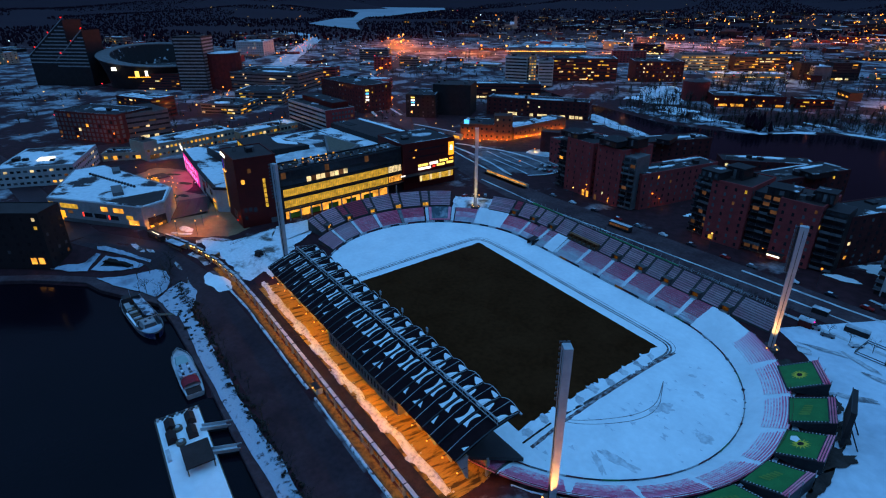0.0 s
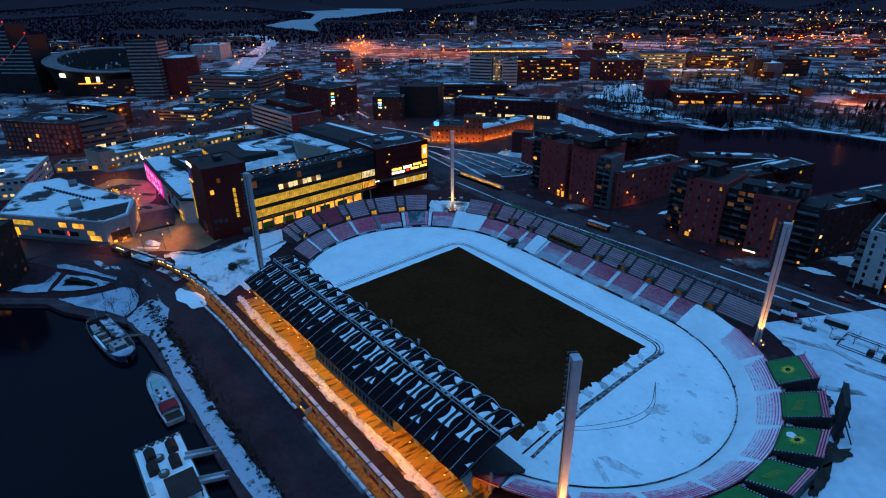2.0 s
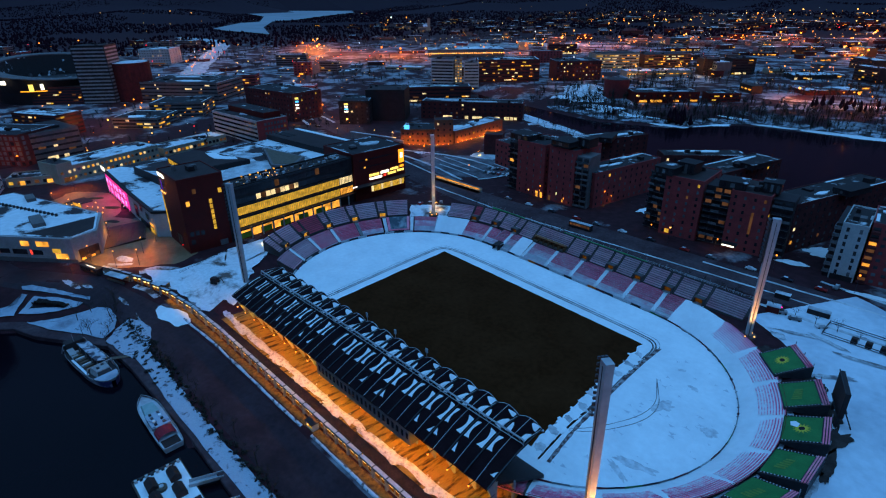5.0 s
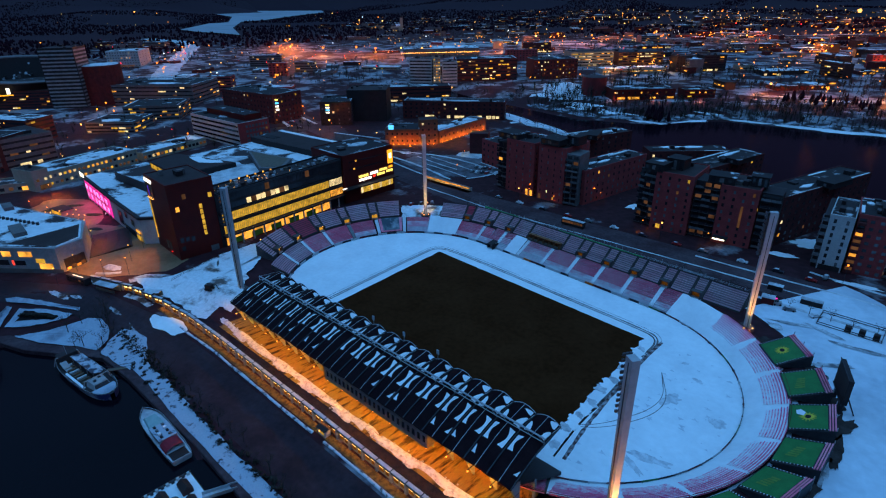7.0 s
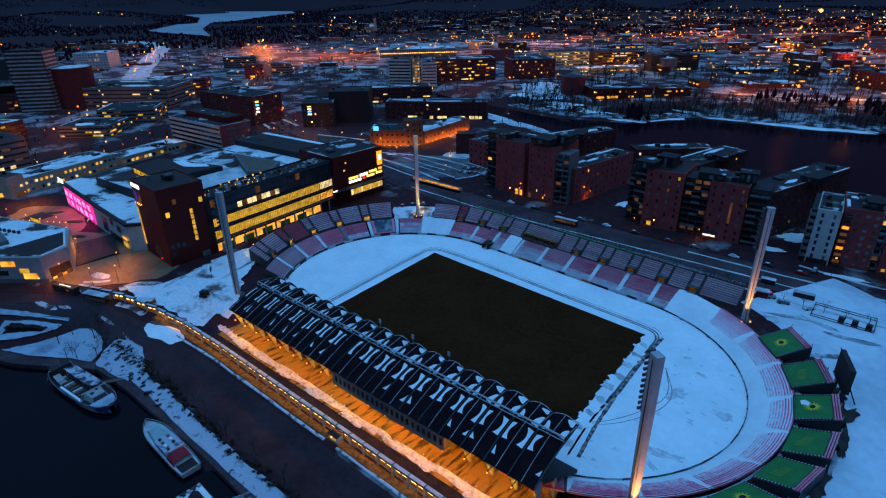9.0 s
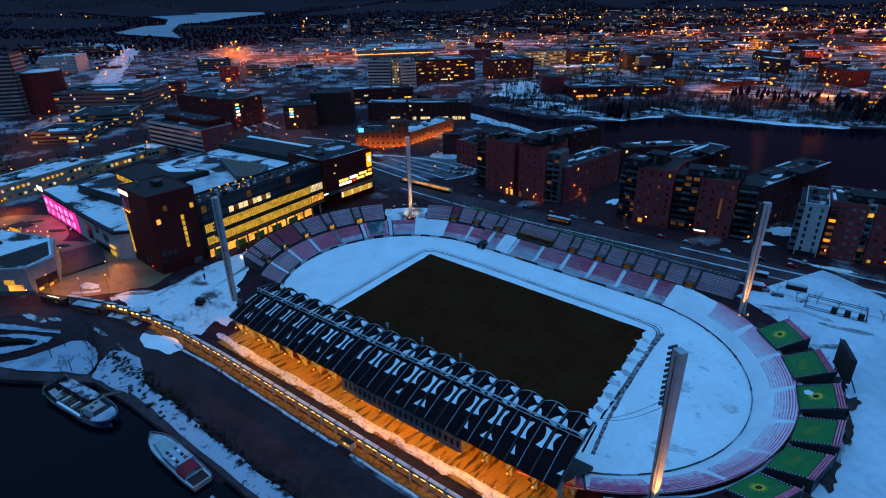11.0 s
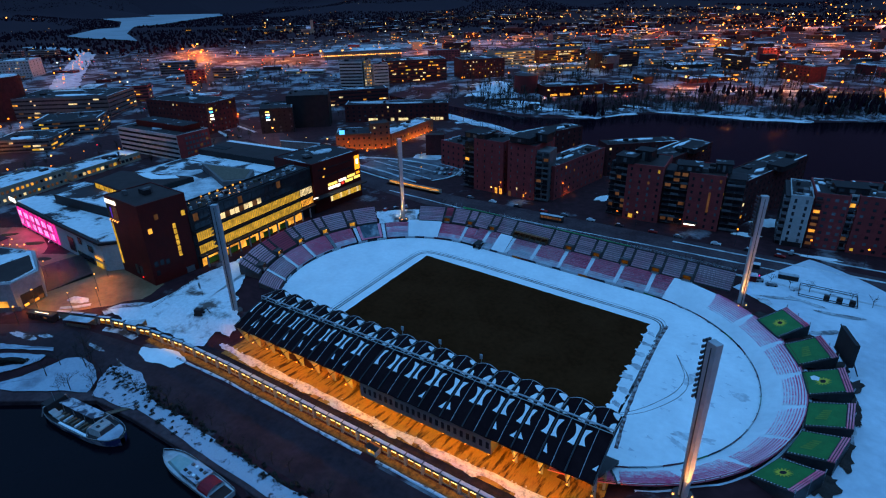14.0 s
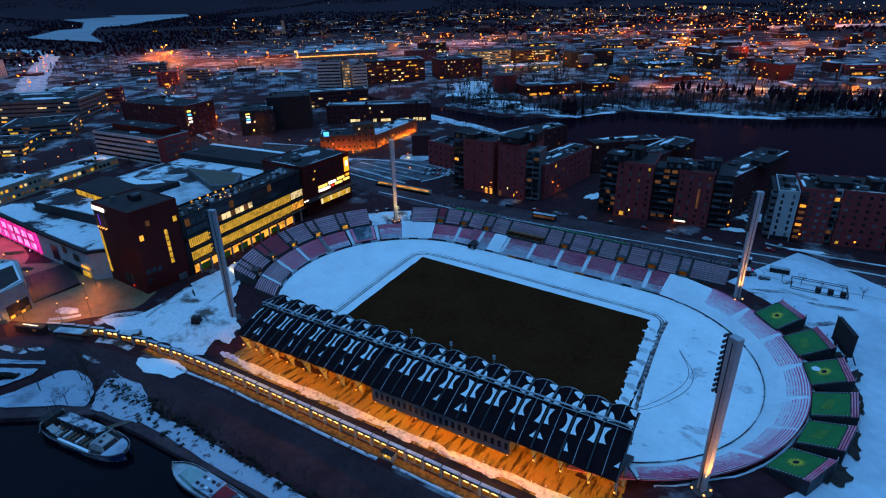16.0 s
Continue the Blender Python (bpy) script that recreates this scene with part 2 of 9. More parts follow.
# ---- mesh helpers ----
class Shape:
    """Collects faces for one mesh."""

    def __init__(self):
        self.v, self.f = [], []

    def add(self, vs, fs):
        k = len(self.v)
        self.v += [tuple(p) for p in vs]
        self.f += [tuple(i + k for i in f) for f in fs]
        return self

    def box(self, x0, x1, y0, y1, z0, z1, m=None):
        vs = [Vector((x, y, z)) for z in (z0, z1) for y in (y0, y1) for x in (x0, x1)]
        if m is not None:
            vs = [m @ v for v in vs]
        return self.add(vs, [(0, 2, 3, 1), (4, 5, 7, 6), (0, 1, 5, 4), (2, 6, 7, 3), (0, 4, 6, 2), (1, 3, 7, 5)])

    def prism(self, poly, z0, z1):
        n = len(poly)
        vs = [(x, y, z0) for x, y in poly] + [(x, y, z1) for x, y in poly]
        fs = [tuple(range(n))[::-1], tuple(range(n, 2 * n))] + [(i, (i + 1) % n, n + (i + 1) % n, n + i) for i in range(n)]
        return self.add(vs, fs)

    def tube(self, a, b, r0, r1=None, n=6):
        a, b = Vector(a), Vector(b)
        r1 = r0 if r1 is None else r1
        d = (b - a).normalized()
        s = d.orthogonal().normalized()
        t = d.cross(s)
        vs = []
        for p, r in ((a, r0), (b, r1)):
            vs += [p + (s * math.cos(6.2832 * i / n) + t * math.sin(6.2832 * i / n)) * r for i in range(n)]
        return self.add(vs, [tuple(range(n))[::-1], tuple(range(n, 2 * n))] + [(i, (i + 1) % n, n + (i + 1) % n, n + i) for i in range(n)])

    def grid(self, pts):
        """pts: rows of points, a sheet."""
        w = len(pts[0])
        return self.add([p for row in pts for p in row], [(j * w + i, j * w + i + 1, (j + 1) * w + i + 1, (j + 1) * w + i) for j in range(len(pts) - 1) for i in range(w - 1)])

    def ball(self, c, r, n=6):
        c = Vector(c)
        vs = [c + Vector((0, 0, r)), c - Vector((0, 0, r))]
        rings = 3
        for k in range(1, rings + 1):
            a = math.pi * k / (rings + 1)
            vs += [c + Vector((math.sin(a) * math.cos(6.2832 * i / n), math.sin(a) * math.sin(6.2832 * i / n), math.cos(a))) * r for i in range(n)]
        fs = [(0, 2 + i, 2 + (i + 1) % n) for i in range(n)]
        for k in range(rings - 1):
            fs += [(2 + k * n + i, 2 + (k + 1) * n + i, 2 + (k + 1) * n + (i + 1) % n, 2 + k * n + (i + 1) % n) for i in range(n)]
        b = 2 + (rings - 1) * n
        return self.add(vs, fs + [(1, b + (i + 1) % n, b + i) for i in range(n)])

    def mesh(self, name, material, smooth=False):
        me = bpy.data.meshes.new(name)
        me.from_pydata(self.v, [], self.f)
        me.materials.append(material)
        if smooth:
            me.polygons.foreach_set("use_smooth", [True] * len(me.polygons))
        me.update()
        return me


def thing(name, label, category, m=None, group="", kind=""):
    ob = new(name)
    ob.empty_display_size = 0.5
    if m is not None:
        ob.matrix_world = m
    return tagged(ob, label, category, group, kind)


def part(name, shape, material, parent, label="", smooth=False):
    ob = new(name, shape if isinstance(shape, bpy.types.Mesh) else shape.mesh(name, material, smooth))
    ob.parent = parent
    if label:
        ob["label"] = label
    return ob


def solo(name, shape, material, label, category, group="", kind="", smooth=False):
    return tagged(new(name, shape.mesh(name, material, smooth)), label, category, group, kind)


def smooth01(a, b, x):
    t = np.clip((x - a) / (b - a), 0, 1)
    return t * t * (3 - 2 * t)


# ---- ground ----
CX, CY = 43.0, 4.5  # the bowl: two half circles round (+-CX, CY)
SHORE = [(300, -84), (120, -93.5), (30, -98.8), (-7, -100.2), (-54, -104), (-71.5, -106.5), (-96.6, -125), (-107.7, -130), (-122, -148.5), (-150, -200), (-230, -330), (-420, -900), (300, -900)]
RIVER = [(-420, 372), (-330, 332), (-251, 316), (-185, 296), (-131, 277), (-83, 247), (-40, 228), (40, 212), (140, 203), (400, 200), (800, 300), (1600, 900), (900, 900), (400, 640), (118, 493), (48, 449), (3, 437), (-70, 427), (-100, 400), (-114, 368), (-150, 352), (-183, 341), (-214, 343), (-250, 351), (-330, 362), (-420, 384)]


lake = [(-2058, 671), (-2459, 947), (-2476, 1040), (-3167, 1379), (-4011, 1619), (-4409, 2112), (-4125, 2233), (-3929, 2452), (-3346, 2103), (-2931, 1633), (-2557, 1262), (-2476, 1101), (-1984, 832), (-1568, 661), (-1713, 665), (-1853, 651)]


def to_poly(px, py, poly):
    """Distance to the outline, negative inside."""
    d2 = np.full(px.shape, 1e18)
    inside = np.zeros(px.shape, bool)
    for (ax, ay), (bx, by) in zip(poly, poly[1:] + poly[:1]):
        ex, ey = bx - ax, by - ay
        t = np.clip(((px - ax) * ex + (py - ay) * ey) / (ex * ex + ey * ey), 0, 1)
        d2 = np.minimum(d2, (px - ax - t * ex) ** 2 + (py - ay - t * ey) ** 2)
        inside ^= ((ay > py) != (by > py)) & (px < ax + (py - ay) * ex / (ey if ey else 1e-9))
    return np.where(inside, -1, 1) * np.sqrt(d2)


def height(px, py):
    px, py = np.asarray(px, float), np.asarray(py, float)
    v = py - (-63.9 + 0.0585 * px)  # across the main stand, 0 at its back
    lift = smooth01(-72, -118, px)
    low = 1.3 + 3.9 * lift
    top = low + (5.5 - low) * np.maximum(smooth01(-2, 9, v) * (1 - smooth01(-70, -64, px) * smooth01(76, 70, px)) + smooth01(9.5, 12, v) * smooth01(-70, -64, px) * smooth01(76, 70, px), smooth01(-100, -125, px) * smooth01(-125, -100, py))
    d = to_poly(px, py, SHORE)
    top = np.where(d < 40, np.minimum(top, 0.45 + np.maximum(d - 6, 0) * (0.06 + 0.16 * lift)), top)
    top = np.where(d < 0, -4, top)
    dn = to_poly(px, py, RIVER)
    top = np.where(dn < 30, np.minimum(top, 0.15 * dn - 1.2), top)
    top = np.maximum(top, -4)
    dx = np.maximum(np.abs(px) - CX, 0)
    s = np.hypot(dx, py - CY)
    bowl = np.interp(s, [0, 50, 64, 66], [-0.6, -0.6, 5.2, 5.5])
    top = np.where(s < 66, np.minimum(top, bowl), top)
    far = np.hypot(px, py)
    hills = smooth01(2400, 4700, far) * (70 + 38 * np.sin(px * 0.0023 + 1) * np.cos(py * 0.0019) + 22 * np.sin(px * 0.006 + py * 0.004))
    hills = hills * smooth01(40, 800, to_poly(px, py, lake))
    ridge = smooth01(4350, 4850, far) * smooth01(0, 250, to_poly(px, py, lake)) * (190 + 60 * np.sin(px * 0.0016) + 40 * np.sin(py * 0.0031 + 2))
    return top + np.where(py > -700, hills + ridge, 0)


def hz(x, y):
    return float(height(np.array([x]), np.array([y]))[0])


def lines(lo, hi, step):
    mid_lines = list(np.arange(lo, hi + 0.1, step))
    out, k = [], step
    up, down = hi, lo
    while up < 4990 or down > -4990:
        k *= 1.13
        up, down = min(up + k, 4990), max(down - k, -4990)
        out.append((down, up))
    return sorted(set([a for a, _ in out] + mid_lines + [b for _, b in out]))


gx, gy = np.array(lines(-240, 140, 4)), np.array(lines(-170, 470, 5))
GX, GY = np.meshgrid(gx, gy)
GZ = height(GX, GY)
ground_shape = Shape()
ground_shape.grid([[(GX[j, i], GY[j, i], GZ[j, i]) for i in range(len(gx))] for j in range(len(gy))])
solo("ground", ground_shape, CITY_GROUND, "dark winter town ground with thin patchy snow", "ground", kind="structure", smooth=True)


LAID = []  # each strip lies a little higher than the last


def ribbon(name, path, width, material, label, dz=0.06, step=5.0, kind="structure", category="road", wob=0.0, thick=0.0):
    """A strip laid on the ground along a path; width may be a pair (left, right)."""
    LAID.append(name)
    dz += 0.006 * len(LAID)
    wl_, wr_ = width if isinstance(width, tuple) else (width / 2, width / 2)
    pts = []
    for (ax, ay), (bx, by) in zip(path, path[1:]):
        n = max(1, int(math.hypot(bx - ax, by - ay) / step))
        pts += [(ax + (bx - ax) * i / n, ay + (by - ay) * i / n) for i in range(n)]
    pts.append(path[-1])
    rows = []
    for i, (x, y) in enumerate(pts):
        a, b = pts[max(i - 1, 0)], pts[min(i + 1, len(pts) - 1)]
        tx, ty = b[0] - a[0], b[1] - a[1]
        k = math.hypot(tx, ty)
        nx, ny = -ty / k, tx / k
        w1 = wl_ * (1 + wob * noise.noise((x * 0.11, y * 0.11, 3.1)))
        w2 = wr_ * (1 + wob * noise.noise((x * 0.13, y * 0.13, 7.7)))
        m = 5
        rows.append([(x + nx * (w1 - (w1 + w2) * j / m), y + ny * (w1 - (w1 + w2) * j / m)) for j in range(m + 1)])
    zs = height(np.array([[p[0] for p in r] for r in rows]), np.array([[p[1] for p in r] for r in rows]))
    sh = Shape()
    sh.grid([[(p[0], p[1], z + dz + (thick if 0 < j < 5 else 0)) for j, (p, z) in enumerate(zip(r, zr))] for r, zr in zip(rows, zs)])
    return solo(name, sh, material, label, category, kind=kind, smooth=thick > 0)


def blob(name, cx, cy, rx, ry, turn, material, label, dz=0.08, wob=0.3, lump=0.0, seed=0.0, kind="structure", category="snow", z=None):
    """An uneven patch on the ground, lump metres high in its middle."""
    n, m = 36, 6
    c, s = math.cos(radians(turn)), math.sin(radians(turn))
    edge = []
    for i in range(n):
        a = 6.28318 * i / n
        edge.append(1 + wob * noise.noise((math.cos(a) * 1.7 + seed, math.sin(a) * 1.7, seed * 2)) + 0.5 * wob * noise.noise((math.cos(a) * 5 + seed, math.sin(a) * 5, seed)))
    edge.append(edge[0])
    e, ang = np.array(edge), 6.28318 * np.arange(n + 1) / n
    q = np.outer(np.arange(m + 1) / m, e)
    u, w = rx * q * np.cos(ang), ry * q * np.sin(ang)
    X, Y = cx + u * c - w * s, cy + u * s + w * c
    Z = (height(X, Y) if z is None else np.full(X.shape, float(z))) + dz
    rows = [[(X[k, i], Y[k, i], Z[k, i] + lump * (1 - (k / m) ** 2) * (0.7 + 0.6 * noise.noise((X[k, i] * 0.3, Y[k, i] * 0.3, 1)))) for i in range(n + 1)] for k in range(m + 1)]
    return solo(name, Shape().grid(rows), material, label, category, kind=kind, smooth=True)


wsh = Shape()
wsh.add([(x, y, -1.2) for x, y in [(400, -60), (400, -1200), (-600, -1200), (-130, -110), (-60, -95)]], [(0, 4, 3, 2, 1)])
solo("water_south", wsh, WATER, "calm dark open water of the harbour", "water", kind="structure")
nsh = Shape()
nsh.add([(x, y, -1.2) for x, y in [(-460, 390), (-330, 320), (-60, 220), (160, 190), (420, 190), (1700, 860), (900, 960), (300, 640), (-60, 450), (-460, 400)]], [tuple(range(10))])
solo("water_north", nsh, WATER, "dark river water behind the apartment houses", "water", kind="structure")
# frozen lake far away, under snow
lsh = Shape()
lsh.add([(x, y, 9.0) for x, y in lake], [tuple(range(len(lake)))])
solo("frozen_lake", lsh, mat("far_lake_ice", (0.33, 0.33, 0.35), (0.24, 0.24, 0.26), 0.004, 0.8), "snow-covered frozen lake in the far distance", "lake", kind="structure")

# ---- stadium bowl ----
def oval(r, n=48, cy=CY):
    """Closed outline at distance r from the long axis, counter-clockwise from the east end's south."""
    pts = [(CX + r * math.cos(a), cy + r * math.sin(a)) for a in [math.pi * (-0.5 + i / n) for i in range(n + 1)]]
    return pts + [(-CX + r * math.cos(a), cy + r * math.sin(a)) for a in [math.pi * (0.5 + i / n) for i in range(n + 1)]]


def arc(r, a0, a1, side, n):
    return [(side * CX + r * math.cos(radians(a0 + (a1 - a0) * i / n)), CY + r * math.sin(radians(a0 + (a1 - a0) * i / n))) for i in range(n + 1)]


track_shape = Shape().prism(oval(50.45), -0.5, 0.0)
solo("running_track", track_shape, SNOW, "running track and field deep under clean snow", "running track", kind="structure")
pitch = Shape()
rows = []
for j in range(25):
    row = []
    for i in range(37):
        x, y = -52.5 + 105 * i / 36, -32 + 66 * j / 24
        edge = (1.0 if i in (0, 36) else 0) * noise.noise((y * 0.4, i, 2)) * (1.6 if i == 36 else 0.5)
        x += 0.095 * (34 - y)
        row.append((x + edge, y + (0.3 * noise.noise((x * 0.4, j, 5)) if j in (0, 24) else 0), 0.02))
    rows.append(row)
pitch.grid(rows)
solo("football_pitch", pitch, GRASS, "bare dark football pitch cleared of snow", "pitch", kind="structure")

# heaps of cleared snow along the pitch, wheel tracks, footprints


def flat_strip(name, path, w, material, label, z=0.015, category="track", kind="structure", wob=0.0):
    sh, rows = Shape(), []
    for i, (x, y) in enumerate(path):
        a, b = path[max(i - 1, 0)], path[min(i + 1, len(path) - 1)]
        tx, ty = b[0] - a[0], b[1] - a[1]
        k = math.hypot(tx, ty) or 1
        ww = w / 2 * (1 + wob * noise.noise((x * 0.5, y * 0.5, 9)))
        rows.append([(x - ty / k * ww, y + tx / k * ww, z), (x + ty / k * ww, y - tx / k * ww, z)])
    sh.grid(rows)
    return solo(name, sh, material, label, category, kind=kind)


TRACK_DIRT = mat("trodden_slush", (0.05, 0.04, 0.042), (0.20, 0.19, 0.20), 0.5, 0.7, contrast=(0.4, 0.6))


def bend(pts, n=8):
    """Corner-cut polyline."""
    for _ in range(3):
        out = [pts[0]]
        for a, b in zip(pts, pts[1:]):
            out += [(a[0] * 0.75 + b[0] * 0.25, a[1] * 0.75 + b[1] * 0.25), (a[0] * 0.25 + b[0] * 0.75, a[1] * 0.25 + b[1] * 0.75)]
        pts = out + [pts[-1]]
    return pts


for off, w_ in ((4.4, 0.6), (5.5, 0.6), (6.9, 0.2)):
    flat_strip("wheel_track", bend([(-46.2 - off, -31), (-47.5 - off, -18), (-50 - off, 6), (-51.6 - off, 25), (-52.3 - off, 32 + off), (-46, 34 + off), (-20, 34.4 + off), (20, 34 + off), (46, 34 + off), (54 + off * 0.6, 33 + off), (54.6 + off * 0.6, 24), (57.5 + off * 0.5, 0), (60.5, -18), (63, -34)]), w_, TRACK_DIRT, "wheel track pressed into the snow", wob=0.6)
for c, a in (((66, -14), (74, 6)), ((67.5, -15), (76, 5))):
    flat_strip("wheel_track", bend([(58, -22), c, a, (66, 20)]), 0.22, TRACK_DIRT, "wheel track pressed into the snow", wob=0.5)
for k in range(26):
    y = -30 + k * 2.4
    blob("snow_heap", 53.2 + 0.095 * (34 - y) + random.random() * 1.6, y, 0.9 + random.random(), 1.3 + random.random(), random.random() * 90, SNOW if k % 3 else SNOW_OLD, "lumpy heap of cleared snow", 0.02, 0.5, 0.35, k * 1.3, "stuff", z=0)
for x, y, rx, ry in ((74, 9.5, 2.4, 3.4), (88, 9, 2.2, 2.0), (81, -17, 5, 1.6), (76, 24, 1.6, .9), (69, 30, 1.3, .8), (79, -22, 3.5, 1.0)):
    blob("slush_patch", x, y, rx, ry, random.random() * 60 - 30, mat("grey_slush", (0.40, 0.41, 0.44), (0.66, 0.67, 0.7), 0.5, 0.5), "grey slush patch melted into the snow", 0.015, 0.6, 0, x, z=0)

scuffs, srn = Shape(), random.Random(12)
for _ in range(90):
    a, r = srn.uniform(-1.2, 1.4), srn.uniform(14, 46)
    x, y = CX + 6 + r * math.cos(a), CY + r * math.sin(a)
    if x > 64 and math.hypot(x - CX, y - CY) < 48:
        w_, l_, t_ = srn.uniform(0.12, 0.4), srn.uniform(0.3, 1.5), srn.uniform(0, 3.1)
        scuffs.add([(x + l_ * math.cos(t_ + q) * (1 if i_ % 2 else w_), y + l_ * math.sin(t_ + q) * (0.6 if i_ % 2 else w_), 0.012) for i_, q in enumerate((0, 1.0, 2.2, 3.1, 4.2, 5.3))], [(0, 1, 2, 3, 4, 5)])
solo("snow_scuffs", scuffs, mat("blue_grey_scuff", (0.46, 0.48, 0.53), (0.62, 0.64, 0.68), 0.6, 0.8), "small scuffs and footprints in the track snow", "footprints", kind="stuff")
flat_strip("trodden_path", bend([(58, 36), (58.6, 18), (60.5, 0), (62.5, -18), (65.5, -33)]), 1.1, mat("trodden_brown_slush", (0.09, 0.045, 0.045), (0.40, 0.38, 0.40), 0.6, 0.8, fine=0.4, contrast=(0.45, 0.62)), "trodden brown path along the cleared pitch", 0.018, wob=0.8)
# boards round the track
FENCE = [(p[0], p[1]) for p in oval(50.5)]


def board_run(pts, material, label, h=1.0):
    for k in range(0, len(pts) - 1):
        a, b = Vector((*pts[k], 0)), Vector((*pts[k + 1], 0))
        ob = thing("advertising_board", label, "board", Matrix.Translation(a) @ (b - a).to_track_quat("X", "Z").to_matrix().to_4x4(), "boards round the track")
        ln = (b - a).length
        part("panel", Shape().box(0.05, ln - 0.05, -0.06, 0.06, 0.12, h), material[k % len(material)], ob)
        part("foot", Shape().box(0.1, 0.25, -0.35, 0.35, 0, 0.12), STEEL_DARK, ob)


BOARDS = [mat("board_dark", (0.03, 0.03, 0.04), None, 1, 0.5), mat("board_white", (0.5, 0.52, 0.55), None, 1, 0.5), mat("board_maroon", (0.12, 0.02, 0.03), None, 1, 0.5), mat("board_green", (0.02, 0.15, 0.06), None, 1, 0.5), mat("board_orange", (0.6, 0.12, 0.02), None, 1, 0.5), mat("board_grey", (0.16, 0.17, 0.19), None, 1, 0.5)]
run_e = [(x, CY + 50.5) for x in np.linspace(CX, -CX, 22)]
board_run(arc(50.5, -72, 90, 1, 32), [BOARDS[0], BOARDS[5], BOARDS[2], BOARDS[5], BOARDS[1], BOARDS[2], BOARDS[0], BOARDS[3]], "low dark advertising board beside the snowy track", 0.6)
board_run(run_e, [BOARDS[1], BOARDS[0], BOARDS[1], BOARDS[1], BOARDS[0], BOARDS[2], BOARDS[4], BOARDS[1]], "low printed advertising board beside the snowy track")
board_run(arc(50.5, 90, 232, -1, 26), [BOARDS[0], BOARDS[1], BOARDS[0], BOARDS[2], BOARDS[1]], "low advertising board beside the snowy track")


# seating: a block is a stretch of rows between two stairs
def seating(paths, r0, z0, dr, dz, n, seat_mats, label, group, snow=0.0):
    """paths(r) gives the block's line at distance r. Each row: a concrete step and a bench of seats."""
    ob = thing("seating_block", label, "grandstand", None, group)
    first, last = paths(r0), paths(r0 + n * dr)
    prof_rows = [[(x, y, -0.5) for x, y in first]]
    for k in range(n):
        z = z0 + k * dz
        prof_rows += [[(x, y, z) for x, y in paths(r0 + k * dr)], [(x, y, z) for x, y in paths(r0 + (k + 1) * dr)]]
    prof_rows += [[(x, y, z0 + n * dz - dz * 0.3) for x, y in last], [(x, y, -0.5) for x, y in last]]
    sh = Shape().grid(prof_rows)
    w_ = len(first)
    sh.f += [tuple(j * w_ for j in range(len(prof_rows))), tuple(j * w_ + w_ - 1 for j in range(len(prof_rows)))[::-1]]
    part("terrace", sh, SNOW_SEAT if snow > 0.5 else CONCRETE_DARK, ob)
    for k in range(n):
        z = z0 + k * dz
        f0, f1 = paths(r0 + (k + 0.36) * dr), paths(r0 + (k + 0.84) * dr)
        row = Shape()
        row.grid([[(x, y, z + 0.02) for x, y in f0], [(x, y, z + 0.34) for x, y in f0], [(x, y, z + 0.36) for x, y in f1], [(x, y, z + 0.60) for x, y in f1], [(x, y, z + 0.02) for x, y in f1]])
        part("bench", row, seat_mats[k % len(seat_mats)], ob)
    return ob


def straight(x0, x1):
    return lambda r: [(x0 + (x1 - x0) * i / 4, CY + r) for i in range(5)]


def curve(a0, a1, side):
    return lambda r: arc(r, a0, a1, side, 6)


def stairs(paths, r0, z0, dr, dz, n, material, label):
    ob = thing("stair_flight", label, "stairs", None, "stairs between the seating blocks")
    prof_rows = [[(x, y, z0 - 0.6) for x, y in paths(r0)]]
    for k in range(n * 2):
        z = z0 + (k + 1) * dz / 2
        prof_rows += [[(x, y, z) for x, y in paths(r0 + k * dr / 2)], [(x, y, z) for x, y in paths(r0 + (k + 1) * dr / 2)]]
    part("flight", Shape().grid(prof_rows), material, ob)
    return ob


LOW = dict(r0=51.3, z0=0.9, dr=0.82, dz=0.42, n=11)
UP = dict(r0=60.4, z0=6.0, dr=0.74, dz=0.56, n=9)
SEAT_DUST = mat("snow_dusted_seats", (0.86, 0.42, 0.52), (0.84, 0.80, 0.84), 0.22, 0.7, fine=0.2, contrast=(0.4, 0.6))
SNOWY_ROWS = [SNOW_SEAT, SEAT_DUST, SEAT_DUST] + [SEAT_PINK] * 8
DUSTY_ROWS = [SNOW_SEAT, SNOW_SEAT, SNOW_SEAT, SEAT_DUST, SEAT_DUST, SEAT_DUST, SEAT_DUST, SEAT_PINK, SEAT_PINK, SEAT_PINK, SEAT_PINK]
VOM_GLOW = glow("amber_lining_glow", (1.0, 0.36, 0.05), 0.06, 0.6, 1.2)
VOM_BRIGHT = glow("bright_lining_glow", (1.0, 0.46, 0.05), 0.55, 0.6, 1.2)


def entrance(x, y, turn, lining, label, group):
    """Roofed passage mouth; its opening looks to local -y."""
    g = thing("stand_entrance", label, "entrance", pose(x, y, 5.7, rz=turn), group)
    for s in (-1, 1):
        part("side_wall", Shape().box(s * 1.75 - 0.15, s * 1.75 + 0.15, -0.2, 2.3, -0.4, 2.3), CONCRETE_DARK, g)
    part("roof", Shape().box(-1.9, 1.9, -0.05, 2.4, 2.3, 2.5), CONCRETE_DARK, g)
    # lining emits amber itself, standing in for lamplight inside the passage
    part("lit_lining", Shape().box(-1.6, 1.6, 1.5, 1.6, 0, 2.2), lining, g, "rear lining glowing amber")
    part("threshold", Shape().box(-1.6, 1.6, -0.4, 1.5, -0.1, 0.04), CONCRETE, g)
    part("lamp", Shape().ball((0.6, 0.2, 2.1), 0.15), BULB_WARM if lining is VOM_BRIGHT else LIT_DIM, g)
    return g


